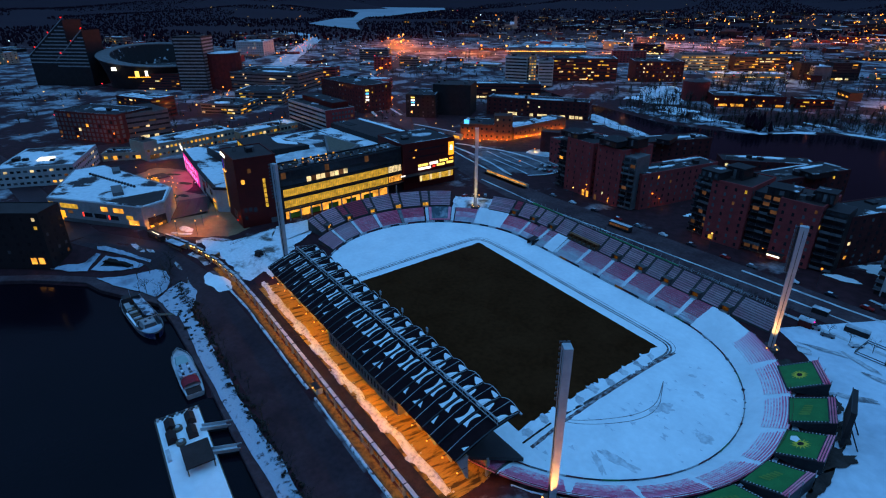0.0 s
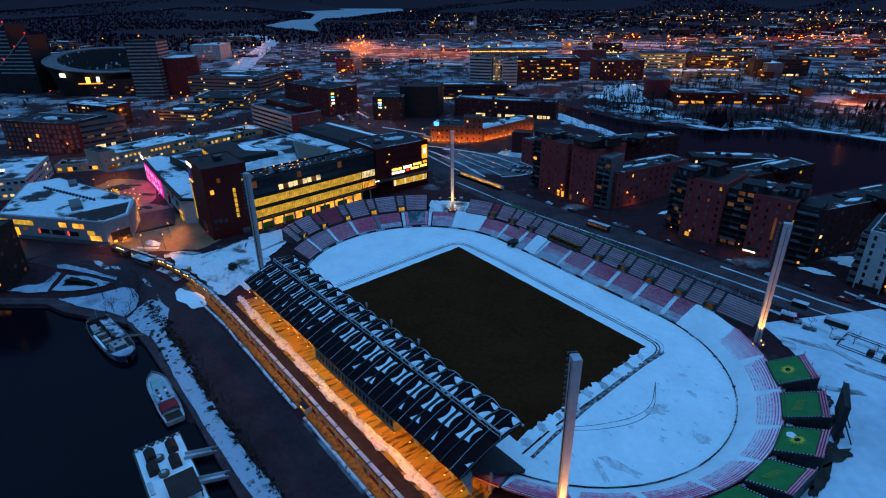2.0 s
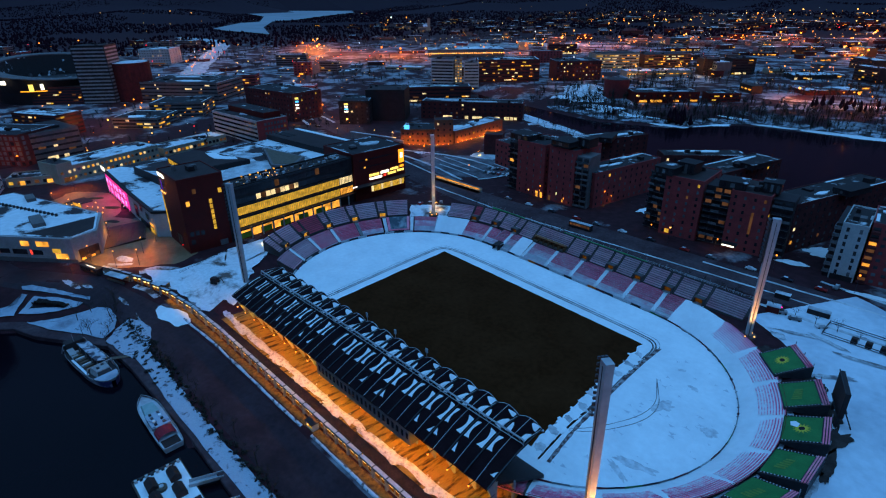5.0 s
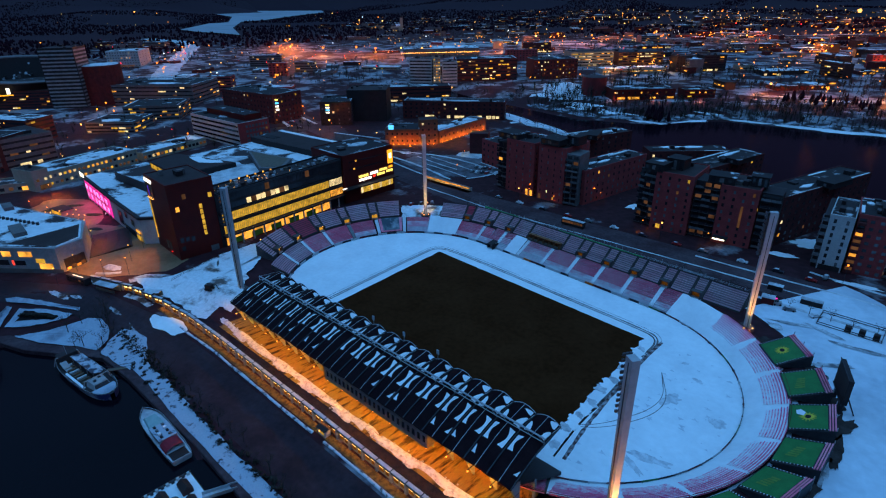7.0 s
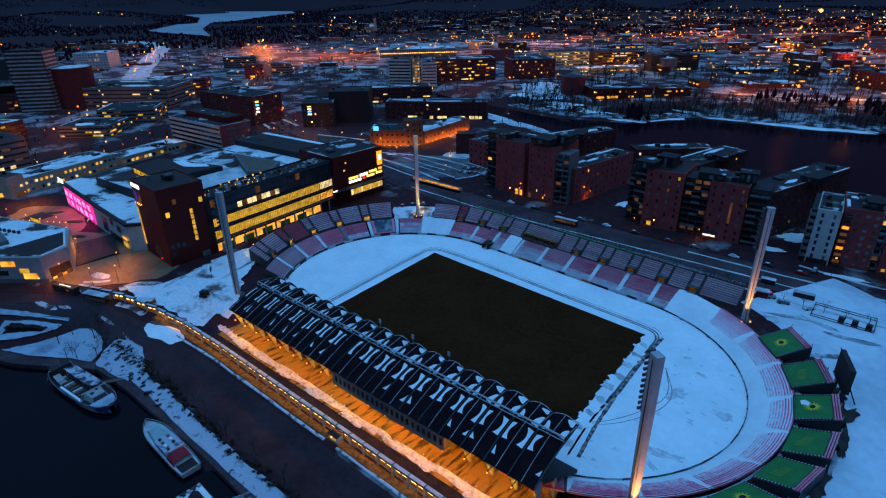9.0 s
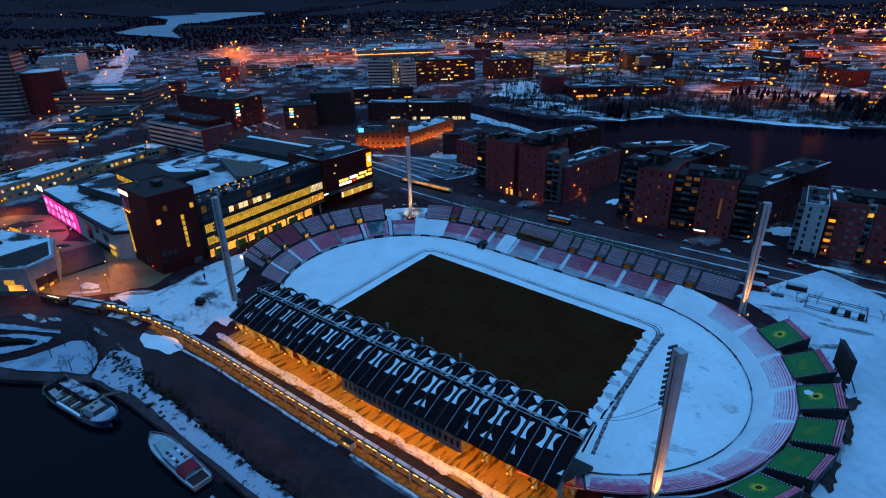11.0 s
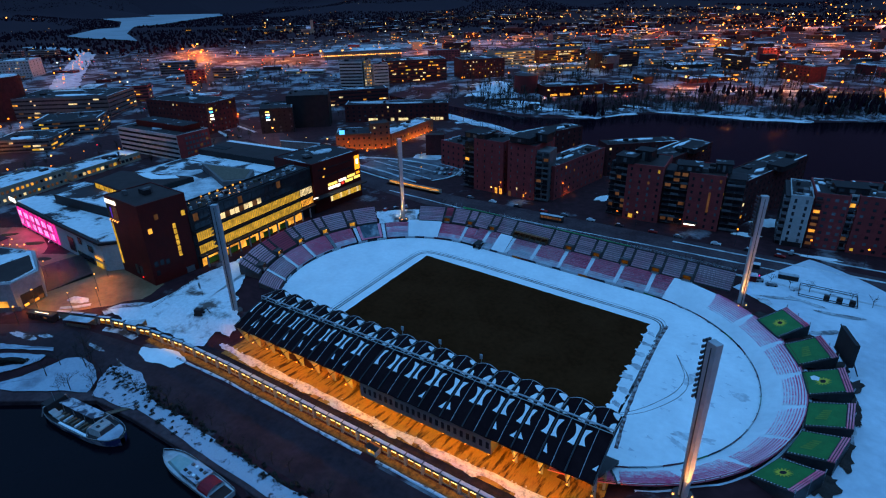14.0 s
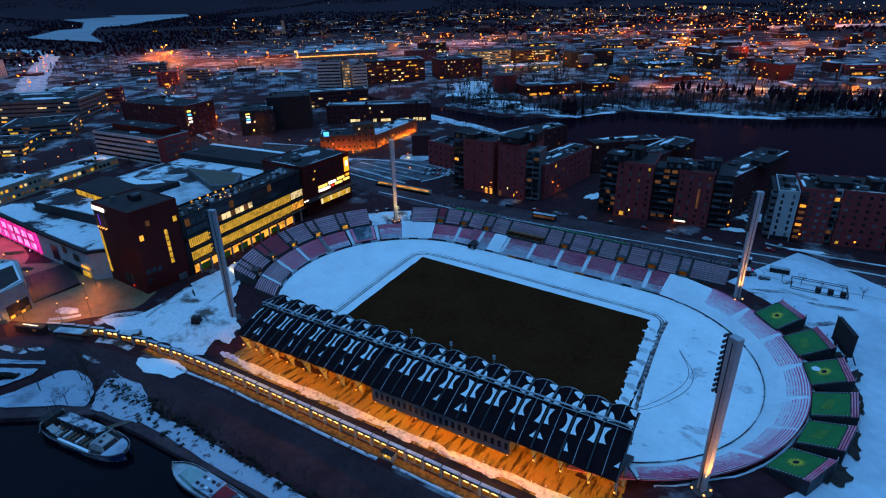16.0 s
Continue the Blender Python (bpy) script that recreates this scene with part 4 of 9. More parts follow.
FROST = mat("frosted_metal_strip", (0.62, 0.63, 0.66), (0.36, 0.37, 0.40), 0.9, 0.6)
stand = thing("main_stand", "long covered main stand with black vaulted roof bays and steel trusses", "grandstand", WEST)
for b in range(NB):
    xa = X0 + b * BAY
    v_sheet = Shape()
    v_sheet.grid([[(xa + BAY * i / 8, 19.5 * j / 10, roof_z(19.5 * j / 10, i / 8)) for i in range(9)] for j in range(11)])
    v_sheet.grid([[(xa + BAY * i / 8, 19.5 * j / 2, roof_z(19.5 * j / 2, i / 8) - 0.25) for i in range(9)] for j in (2, 1, 0)])
    v_sheet.grid([[(xa + BAY * i / 8, 19.5, roof_z(19.5, i / 8) - d) for i in range(9)] for d in (0.25, 0)])
    part("roof_bay", v_sheet, MEMBRANE, stand, smooth=False)
    rib = Shape()
    for j in range(10):
        va, vb = 19.5 * j / 10, 19.5 * (j + 1) / 10
        rib.tube((xa, va, roof_z(va, 0) + 0.30), (xa, vb, roof_z(vb, 0) + 0.30), 0.19, n=5)
    part("rib", rib, STEEL_DARK, stand)
    crown = Shape()
    for j in range(10):
        va, vb = 19.5 * j / 10, 19.5 * (j + 1) / 10
        crown.tube((xa + BAY / 2, va, roof_z(va, 0.5) + 0.05), (xa + BAY / 2, vb, roof_z(vb, 0.5) + 0.05), 0.055, n=4)
    part("crown_strip", crown, FROST, stand)
    edge = Shape()
    for i in range(8):
        edge.tube((xa + BAY * i / 8, 19.55, roof_z(19.5, i / 8) + 0.05), (xa + BAY * (i + 1) / 8, 19.55, roof_z(19.5, (i + 1) / 8) + 0.05), 0.075, n=4)
    part("edge_trim", edge, FROST, stand)
    # snow lying against both sides of the valley rib: hollow-flanked behind the truss, tapering before it, a lens at the edge
    rnd = random.Random(b)
    thin = 0.62 if b < 5 else 0.85 if b < 9 else 1.0
    for side in (0.075, 0.925):
        for kind_, v0, v1, wd in (("hollow", 6.5, 11.4, 0.23), ("taper", 13.1, 16.4, 0.22), ("lens", 17.6, 19.4, 0.27), ("scrap", 2.4, 4.6, 0.18)):
            if kind_ == "scrap" and rnd.random() < 0.62 or kind_ == "lens" and side < 0.5 or kind_ == "hollow" and rnd.random() < 0.04:
                continue
            w = wd * rnd.uniform(0.82, 1.12) * (thin if kind_ != "lens" else 1)
            d0, d1 = rnd.uniform(-0.4, 0.4), rnd.uniform(-0.35, 0.25)
            sn, m, rows = Shape(), 9, []
            for j in range(m + 1):
                q = j / m
                flank = {"hollow": 0.42 + 0.58 * abs(2 * q - 1) ** 1.8, "taper": 1 - 0.75 * q ** 2.2, "lens": math.sin(math.pi * (0.08 + 0.84 * q)), "scrap": 1 - q}[kind_]
                flank *= 1 + 0.12 * noise.noise((q * 4, b * 3.1, side * 7))
                u_out = side + (1 if side < 0.5 else -1) * w * flank
                v = min(v0 + d0 + (v1 + d1 - v0 - d0) * q, 19.4)
                rows.append([(xa + BAY * (side + (u_out - side) * k / 3), v, roof_z(v, side + (u_out - side) * k / 3) + (0.16 if k < 3 else 0.03)) for k in range(4)])
            sn.grid(rows if side < 0.5 else [r[::-1] for r in rows])
            part("snow_patch", sn, SNOW, stand, smooth=True)
    if b in (8, 10, 12):
        part("speaker_pole", Shape().tube((xa + 1.5, 19.0, 18.2), (xa + 1.5, 19.0, 21.2), 0.07, n=5).box(xa + 1.1, xa + 1.9, 18.85, 19.15, 20.0, 21.4), STEEL, stand)
last_rib = Shape()
for j in range(10):
    va, vb = 19.5 * j / 10, 19.5 * (j + 1) / 10
    last_rib.tube((X1, va, roof_z(va, 0) + 0.25), (X1, vb, roof_z(vb, 0) + 0.25), 0.2, n=5)
part("rib", last_rib, STEEL_DARK, stand)
for v, r, lift in ((12.4, 0.22, 1.75), (12.0, 0.10, 1.0), (12.9, 0.10, 1.0)):
    part("truss_chord", Shape().tube((X0 + 0.5, v, roof_z(v, 0.5) + lift - 0.5), (X1, v, roof_z(v, 0.5) + lift - 0.5), r, n=6), STEEL, stand)
for b in range(NB * 2):
    x = X0 + (b + 0.5) * BAY / 2
    part("truss_web", Shape().tube((x, 12.4, roof_z(12.4, 0.5) + 1.2), (x + BAY / 4, 12.0, roof_z(12.0, 0.5) + 0.3), 0.06, n=4).tube((x, 12.4, roof_z(12.4, 0.5) + 1.2), (x - BAY / 4, 12.9, roof_z(12.9, 0.5) + 0.3), 0.06, n=4), STEEL, stand)
for b in range(NB + 1):
    x = X0 + b * BAY
    part("stay", Shape().tube((x, 12.4, roof_z(12.4, 0) + 1.9), (x, 19.3, roof_z(19.3, 0) + 0.3), 0.06, n=4).tube((x, 12.4, roof_z(12.4, 0) + 0.2), (x, 12.4, roof_z(12.4, 0) + 2.0), 0.09, n=4), STEEL, stand)
    part("column", Shape().box(x - 0.3, x + 0.3, 9.3, 9.9, 1.0, 8.4), CONCRETE, stand)
part("terrace", Shape().add([(X0, 4, 12.0), (X1, 4, 12.0), (X1, 22, 1.2), (X0, 22, 1.2), (X0, 4, 11.2), (X1, 4, 11.2), (X1, 22, 0.0), (X0, 22, 0.0)], [(0, 1, 2, 3), (0, 4, 5, 1), (0, 3, 7, 4), (1, 5, 6, 2), (2, 6, 7, 3), (4, 7, 6, 5)]), DARK_CLAD, stand)
part("front_beam", Shape().box(X0, X1, 20.0, 20.45, 16.2, 16.6), FROST, stand, "frosted straight beam below the roof's scalloped edge")
# enclosed gallery behind the middle bays
part("gallery_wall", Shape().box(X0 + 8 * BAY, X0 + 14.2 * BAY, 0.25, 4.0, 7.6, 12.4), GREY_CLAD, stand, "grey panelled gallery wall")
for k in range(22):
    x = X0 + 8 * BAY + 1.2 + k * 1.9
    part("gallery_window", Shape().box(x, x + 0.9, 0.18, 0.3, 9.2, 11.2), GLASS_DARK, stand)
part("rear_wall", Shape().box(X0, X1, 10.2, 10.5, 1.0, 7.3), BEIGE_WALL, stand)
for b in list(range(0, 9)) + list(range(14, 19)):
    x = X0 + b * BAY + (0.4 if b == 0 else -0.5 if b == 18 else 0)
    part("raker", Shape().add([(x - 0.25, 0.6, 12.2), (x + 0.25, 0.6, 12.2), (x + 0.25, 3.9, 12.4), (x - 0.25, 3.9, 12.4), (x - 0.25, 3.5, 5.2), (x + 0.25, 3.5, 5.2), (x + 0.25, 3.9, 5.0), (x - 0.25, 3.9, 5.0)], [(0, 1, 5, 4), (0, 4, 7, 3), (1, 2, 6, 5)]), CONCRETE, stand)
for b in range(NB + 1):
    x = X0 + b * BAY + (0.9 if b == 0 else -0.9 if b == NB else 0)
    lm = thing("wall_lamp", "small amber lamp under the main stand's eaves", "lamp", WEST @ pose(x + 0.55, 0.8, 7.0 if 8 <= b <= 14 else 8.6), "lamps behind the main stand")
    part("housing", Shape().box(-0.12, 0.12, -0.1, 2.8, 0.25, 0.4), STEEL_DARK, lm)
    part("bulb", Shape().ball((0, 0, 0.0), 0.24), BULB_WARM, lm)


def strip_light(a, b, width, power, colour, name="arcade_light"):
    """A long soft lamp that shines down between a and b."""
    a, b = Vector(a), Vector(b)
    d = bpy.data.lights.new(name, "AREA")
    d.shape, d.size, d.size_y, d.energy, d.color = "RECTANGLE", (b - a).length, width, power, colour
    d.spread = radians(100)
    ob = new(name, d)
    x = (b - a).normalized()
    z = Vector((0, 0, 1))
    y = z.cross(x).normalized()
    m = Matrix((x, y, x.cross(y))).transposed().to_4x4()
    ob.matrix_world = Matrix.Translation((a + b) / 2) @ m
    return ob


for b in range(NB + 1):
    lp = bpy.data.lights.new("stand_rear_light", "POINT")
    lp.energy, lp.color, lp.shadow_soft_size = 2000, (1.0, 0.34, 0.010), 0.12
    xm = X0 + b * BAY + (0.9 if b == 0 else -0.9 if b == NB else 0)
    new("stand_rear_light", lp).location = WEST @ Vector((xm + 0.55, 0.8, 6.6 if 8 <= b <= 14 else 8.1))

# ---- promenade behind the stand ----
# golden lamplight is put into the promenade's base colour
PROM = mat("amber_streaked_paving", (0.33, 0.17, 0.035), (0.06, 0.026, 0.006), 0.62, 0.8, fine=0.45, contrast=(0.49, 0.60))
for n_ in [q for q in PROM.node_tree.nodes if q.bl_idname == "ShaderNodeTexNoise"]:  # dark streaks away from the stand: column shade painted into the colour
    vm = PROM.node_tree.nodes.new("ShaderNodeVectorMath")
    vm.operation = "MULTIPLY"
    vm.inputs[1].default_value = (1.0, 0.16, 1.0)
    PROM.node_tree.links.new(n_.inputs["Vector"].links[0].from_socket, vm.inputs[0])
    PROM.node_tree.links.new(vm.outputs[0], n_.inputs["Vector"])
# dirty snow; pink of mixed lamp and sky light is put into its colour
BANK_SNOW = mat("dirty_pink_bank_snow", (0.70, 0.62, 0.68), (0.24, 0.17, 0.18), 0.8, 0.9, bump=0.8, fine=0.5, contrast=(0.46, 0.70))
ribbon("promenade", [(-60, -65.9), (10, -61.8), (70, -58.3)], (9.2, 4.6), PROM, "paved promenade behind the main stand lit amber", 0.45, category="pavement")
ribbon("shovelled_snow", [(-62, -67.6), (-30, -66.3), (-13, -65.2), (9, -64.6), (21, -63.8)], (1.0, 1.3), BANK_SNOW, "long bank of shovelled snow beside the promenade", 0.42, 0.9, "stuff", "snow", 0.9, 0.5)
ribbon("shovelled_snow", [(27, -63.6), (48, -61.6), (60, -60.6), (68, -60.2)], (1.0, 1.3), BANK_SNOW, "long bank of shovelled snow beside the promenade", 0.42, 0.9, "stuff", "snow", 0.9, 0.5)
QUAY_SNOW0 = mat("thin_ploughed_snow", (0.66, 0.67, 0.70), (0.08, 0.06, 0.055), 0.5, 0.85, fine=0.4, contrast=(0.5, 0.62))
for k, (cx, cy, rx, ry) in enumerate(((22, -63.4, 4.5, 0.9), (26.5, -64.0, 4.0, 0.9), (-61, -67.3, 4.0, 1.3), (-48, -67.6, 5.0, 1.7), (-22, -66.6, 4.5, 1.7), (-6, -65.7, 5.0, 1.6), (12, -65.2, 5.0, 1.6), (38, -63.3, 5.0, 1.6), (54, -62.0, 5.0, 1.6))):
    blob("shovelled_snow", cx, cy, rx, ry, 3, BANK_SNOW, "uneven heap in the bank of shovelled snow", 0.5, 0.5, 0.7, k * 1.7, "stuff")
clods, crn = Shape(), random.Random(40)
for _ in range(240):
    cx_ = crn.uniform(-61, 68)
    if 23.5 < cx_ < 26.5:
        continue
    cy_ = float(np.interp(cx_, [-62, -30, -13, 9, 23, 48, 62, 80], [-67.6, -66.3, -65.2, -64.6, -63.6, -61.6, -60.2, -59])) + crn.gauss(0, 0.75)
    clods.ball((cx_, cy_, hz(cx_, cy_) + 0.5), crn.uniform(0.1, 0.3), 5)
solo("snow_clods", clods, BANK_SNOW, "loose clods along the shovelled snow bank", "snow", kind="stuff")
ARC = [(100, -67.2), (35, -70.5), (13, -71.5), (-48, -74.6), (-72, -76.5), (-88, -79.5), (-104, -85.2), (-124, -95.0)]
# unlit strip: darkness is put into the colour against the stand lamps' spill
ribbon("gravel_verge", [(p[0], p[1] + 3.4) for p in ARC[:5]], 5.4, mat("near_black_verge", (0.014, 0.011, 0.016), (0.030, 0.022, 0.028), 0.3, 0.8, fine=0.5, spec=0.06), "near-black verge behind the arcade", 0.05, category="verge")
ARC_ROOF = mat("frosted_zinc_roof", (0.34, 0.36, 0.40), (0.56, 0.58, 0.62), 0.4, 0.6, fine=0.3)
# niche and arch-top surfaces emit, in place of lamplight falling on them
NICHE, LUNETTE = glow("niche_glow", (1.0, 0.30, 0.02), 0.16, 0.5, 0.4), glow("arch_top_glow", (1.0, 0.62, 0.20), 2.6, 0.3, 0.4)
arcade = thing("arcade", "long low arcade with snowy roof and warm lit arches", "arcade")
seg = []
for a, b in zip(ARC, ARC[1:]):
    n = max(1, round(math.hypot(b[0] - a[0], b[1] - a[1]) / 5.6))
    seg += [(a[0] + (b[0] - a[0]) * i / n, a[1] + (b[1] - a[1]) * i / n) for i in range(n)]
seg.append(ARC[-1])
for k, (a, b) in enumerate(zip(seg, seg[1:])):
    lit = a[0] > -108
    za = hz(*a) if a[0] > -70 else 1.3 + 3.9 * float(smooth01(-72, -118, a[0]))
    d = Vector((b[0] - a[0], b[1] - a[1], 0))
    L = d.length
    # local x runs west along the arcade, y to the water side
    m = Matrix.Translation((*a, za)) @ Matrix.Rotation(math.atan2(d.y, d.x), 4, "Z")
    roof = Shape().box(-0.05, L + 0.05, -0.4, 0.6, 3.35, 3.55, m)
    part("roof_slab", roof, ARC_ROOF, arcade)
    part("roof_joint", Shape().box(-0.1, 0.1, -0.6, 0.72, 3.3, 3.72, m), STEEL_DARK, arcade)
    part("gutter", Shape().box(0, L, 0.62, 0.8, 3.05, 3.5, m), STEEL_DARK, arcade)
    part("post", Shape().box(-0.32, 0.32, 0.2, 0.85, -0.6, 3.35, m), CONCRETE, arcade)
    part("rear_wall", Shape().box(0, L, 0.0, 0.2, -0.6, 3.35, m), BEIGE_WALL, arcade)
    if lit:
        for s in (0.28, 0.72):
            w = L * 0.17
            cx = L * s
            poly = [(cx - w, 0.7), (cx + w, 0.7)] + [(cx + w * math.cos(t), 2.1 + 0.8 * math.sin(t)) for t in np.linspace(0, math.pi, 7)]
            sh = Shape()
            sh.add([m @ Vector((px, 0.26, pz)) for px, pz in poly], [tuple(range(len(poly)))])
            part("lit_niche", sh, NICHE, arcade, "arched niche surface glowing dim amber by itself")
            cap = Shape().add([m @ Vector((px, 0.30, pz)) for px, pz in [(cx - w * 0.9, 2.0), (cx + w * 0.9, 2.0)] + [(cx + w * 0.9 * math.cos(t), 2.1 + 0.72 * math.sin(t)) for t in np.linspace(0, math.pi, 7)]], [tuple(range(9))])
            part("lunette", cap, LUNETTE, arcade, "bright pale-yellow arch top that glows by itself")
            part("ceiling_lamp", Shape().ball(m @ Vector((cx, 0.6, 3.1)), 0.13), BULB_WARM, arcade)
for a, b in zip(ARC[:5], ARC[1:6]):
    za = hz(*a)
    strip_light((a[0], a[1] - 1.15, 4.3), (b[0], b[1] - 1.15, 4.3), 0.4, 11 * math.hypot(a[0] - b[0], a[1] - b[1]), (1.0, 0.38, 0.015))
kiosk = thing("kiosk", "small brightly lit kiosk at a gap in the arcade", "kiosk", pose(14.4, -73.3, 1.3, rz=3))
part("body", Shape().box(-1.6, 1.6, -1.0, 1.0, 0, 2.4), WHITE_WALL, kiosk)
part("window", Shape().box(-1.2, 1.2, -1.06, -0.98, 0.9, 2.0), LIT_YELLOW, kiosk)
part("roof", Shape().box(-1.9, 1.9, -1.4, 1.3, 2.4, 2.6), BITUMEN, kiosk)
part("lamp", Shape().ball((0, -1.5, 2.2), 0.25), BULB_WARM, kiosk)
for path in ([(100, -71.2), (17, -75.2)], [(12, -75.5), (-48, -78.6), (-70, -80.8)]):
    ribbon("snow_bank", path, 0.9, QUAY_SNOW0, "narrow bank of ploughed snow along the road", 0.08, 1.5, "stuff", "snow", 0.7, 0.35)
# amber lamplight is put into the flagstone colour as well
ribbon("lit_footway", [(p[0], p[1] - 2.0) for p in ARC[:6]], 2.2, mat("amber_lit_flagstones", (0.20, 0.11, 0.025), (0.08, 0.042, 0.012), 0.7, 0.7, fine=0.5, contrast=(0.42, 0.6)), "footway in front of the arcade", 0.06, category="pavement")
ribbon("road_west", [(110, -79.5), (30, -83.2), (-40, -86.8), (-80, -90.5), (-118, -104), (-150, -128)], 14.5, ASPHALT_WET, "wet dark lakeside road with traces of snow", 0.05)

# ---- quay ----
qsh = Shape()
qp = [(120, -93.5), (30, -98.8), (-7, -100.2), (-54, -104), (-71.5, -106.5), (-96.6, -125), (-107.7, -130), (-122, -148.5), (-150, -200)]
rows = [[], [], [], []]
for i, (x, y) in enumerate(qp):
    a, b = qp[max(i - 1, 0)], qp[min(i + 1, len(qp) - 1)]
    tx, ty = b[0] - a[0], b[1] - a[1]
    k = math.hypot(tx, ty)
    nx, ny = -ty / k, tx / k  # towards the water
    for r, (o, z) in zip(rows, ((-4.4, 0.55), (0.1, 0.5), (0.35, 0.3), (0.35, -3))):
        r.append((x + nx * o, y + ny * o, z))
qsh.grid(rows)
solo("quay", qsh, ASPHALT, "dark paved quay edge along the harbour", "quay", kind="structure")
# broken snow; the view's corner dimming is also put into its pale tone
QUAY_SNOW = mat("broken_snow", (0.40, 0.43, 0.50), (0.05, 0.035, 0.04), 0.5, 0.8, bump=0.3, fine=0.3, contrast=(0.55, 0.66))
ribbon("quay_snow", [(115, -88), (41, -93.9), (-2, -97.2), (-20, -98.2), (-47, -98.8), (-58, -99.6), (-70, -100.0)], (1.9, 3.0), QUAY_SNOW, "snowy strip between quay path and road", 0.14, 2.5, "structure", "snow", 0.3, 0.15)
for k, (cx, cy, rx, ry, tr) in enumerate([(-74, -83.0, 10.5, 3.6, 14), (-127, -97.5, 5, 1.2, 40)]):
    blob("snow_patch", cx, cy, rx, ry, tr, SNOW_OLD if k else SNOW, "flat patch of snow on the lakeside lawn", 0.16, 0.35, 0.25, k * 2.1)
FIELD_SNOW = mat("trodden_snow_field", (0.74, 0.75, 0.78), (0.13, 0.10, 0.09), 0.10, 0.8, bump=0.3, fine=0.3, contrast=(0.53, 0.66))


def snow_polygon(name, outline, centre, material, label, dz, rough=1.0):
    """Snow lying on the ground within an outline, with a ragged edge."""
    pts = []
    for (ax, ay), (bx, by) in zip(outline, outline[1:] + outline[:1]):
        n = max(1, int(math.hypot(bx - ax, by - ay) / 1.5))
        for i in range(n):
            x, y = ax + (bx - ax) * i / n, ay + (by - ay) * i / n
            pts.append((x + rough * noise.noise((x * 0.3, y * 0.3, 4)), y + rough * noise.noise((x * 0.3, y * 0.3, 11))))
    pts.append(pts[0])
    sh, (cx, cy) = Shape(), centre
    grid_ = [[(cx + (x - cx) * q, cy + (y - cy) * q) for x, y in pts] for q in (0.01, 0.15, 0.3, 0.45, 0.6, 0.75, 0.88, 1.0)]
    zs = height(np.array([[p_[0] for p_ in r] for r in grid_]), np.array([[p_[1] for p_ in r] for r in grid_]))
    sh.grid([[(p_[0], p_[1], z_ + dz) for p_, z_ in zip(r, zr)] for r, zr in zip(grid_, zs)])
    return solo(name, sh, material, label, "snow", kind="structure", smooth=True)


snow_polygon("snow_field", [(-114, -81), (-107, -72), (-106.5, -60), (-111, -47), (-112, -30), (-109, -10), (-107.5, -4), (-104, -18), (-96, -34), (-84, -47), (-72, -55), (-66, -58), (-65.5, -63), (-71, -66), (-68.5, -72.5), (-80, -75), (-92, -76.5), (-104, -82)], (-90, -57), FIELD_SNOW, "trodden snowy slope between the arcade and the shopping centre", 0.5, 1.6)
# blue-grey lawn snow with the dimmer lower-left light put into its colour
LAWN_SNOW = mat("dimmed_lawn_snow", (0.36, 0.42, 0.50), (0.18, 0.19, 0.23), 0.11, 0.85, bump=0.2, fine=0.25, contrast=(0.5, 0.75))
for outline, centre in (([(-108.5, -126), (-102.3, -116), (-99.9, -109), (-98.8, -103.8), (-95.2, -100.2), (-88.5, -99.6), (-81, -102), (-77, -107), (-84.2, -111), (-90, -115.6), (-97, -120.4)], (-93, -109)),
                        ([(-134.4, -123.6), (-132.7, -120.1), (-123.7, -113.6), (-112.4, -107.5), (-107.3, -104.1), (-105.6, -104.8), (-110.9, -108.5), (-120.6, -114), (-127.6, -119.8), (-132, -123.4)], (-120, -113)),
                        ([(-116.9, -127.3), (-124.3, -120.9), (-117.5, -114.3), (-105.4, -107.2), (-104.5, -109.4), (-107.3, -115.5), (-111.4, -121.5)], (-113, -117)),
                        ([(-128.2, -142.7), (-127.8, -137.4), (-124.9, -132.1), (-123.7, -126.7), (-129.1, -124.5), (-127, -122.7), (-121.3, -126.9), (-116.9, -128.8), (-120.5, -134.7), (-125.4, -139.8)], (-123.2, -130.5))):
    snow_polygon("lawn_snow", outline, centre, LAWN_SNOW, "smooth snow on a lakeside lawn between paths", 0.5, 0.5)
snow_polygon("hedge_bed", [(-117.6, -124.1), (-121.3, -119.6), (-109.4, -112), (-107.5, -113.1), (-114, -118.8)], (-115, -118), GRAVEL, "bare dark hedge bed inside the lawn", 0.62, 0.8)
snow_polygon("lawn_snow", [(-84.6, -96.2), (-80, -93.6), (-72.4, -91.9), (-64, -94.2), (-57, -97.0), (-56.5, -102.4), (-66, -105.0), (-74.5, -106.4), (-80.4, -101.4)], (-70, -99), QUAY_SNOW, "trodden snow with bare trees at the quay corner", 0.4, 0.8)
snow_polygon("gap_snow", arc(61.5, 123, 141, -1, 6) + arc(76, 141, 123, -1, 6), (-91.5, 56), FIELD_SNOW, "pinkish trodden snow round the mast between the stands", 0.3, 0.8)
# duller snow: dimming towards the view's right edge is put into its colour
ribbon("rim_snow", arc(74, -58, 66, 1, 40), (12.5, 46), mat("edge_dimmed_snow", (0.62, 0.66, 0.72), (0.42, 0.46, 0.53), 0.05, 0.8, bump=0.3, fine=0.2, contrast=(0.42, 0.7)), "deep snow outside the bowl's rim", 0.14, 6, "structure", "snow", 0.1)

# ---- buildings ----
PANE = {}


def pane_mesh(material):
    if material.name not in PANE:
        PANE[material.name] = Shape().box(-0.5, 0.5, -0.5, 0.5, -0.5, 0.5).mesh("window", material)
    return PANE[material.name]


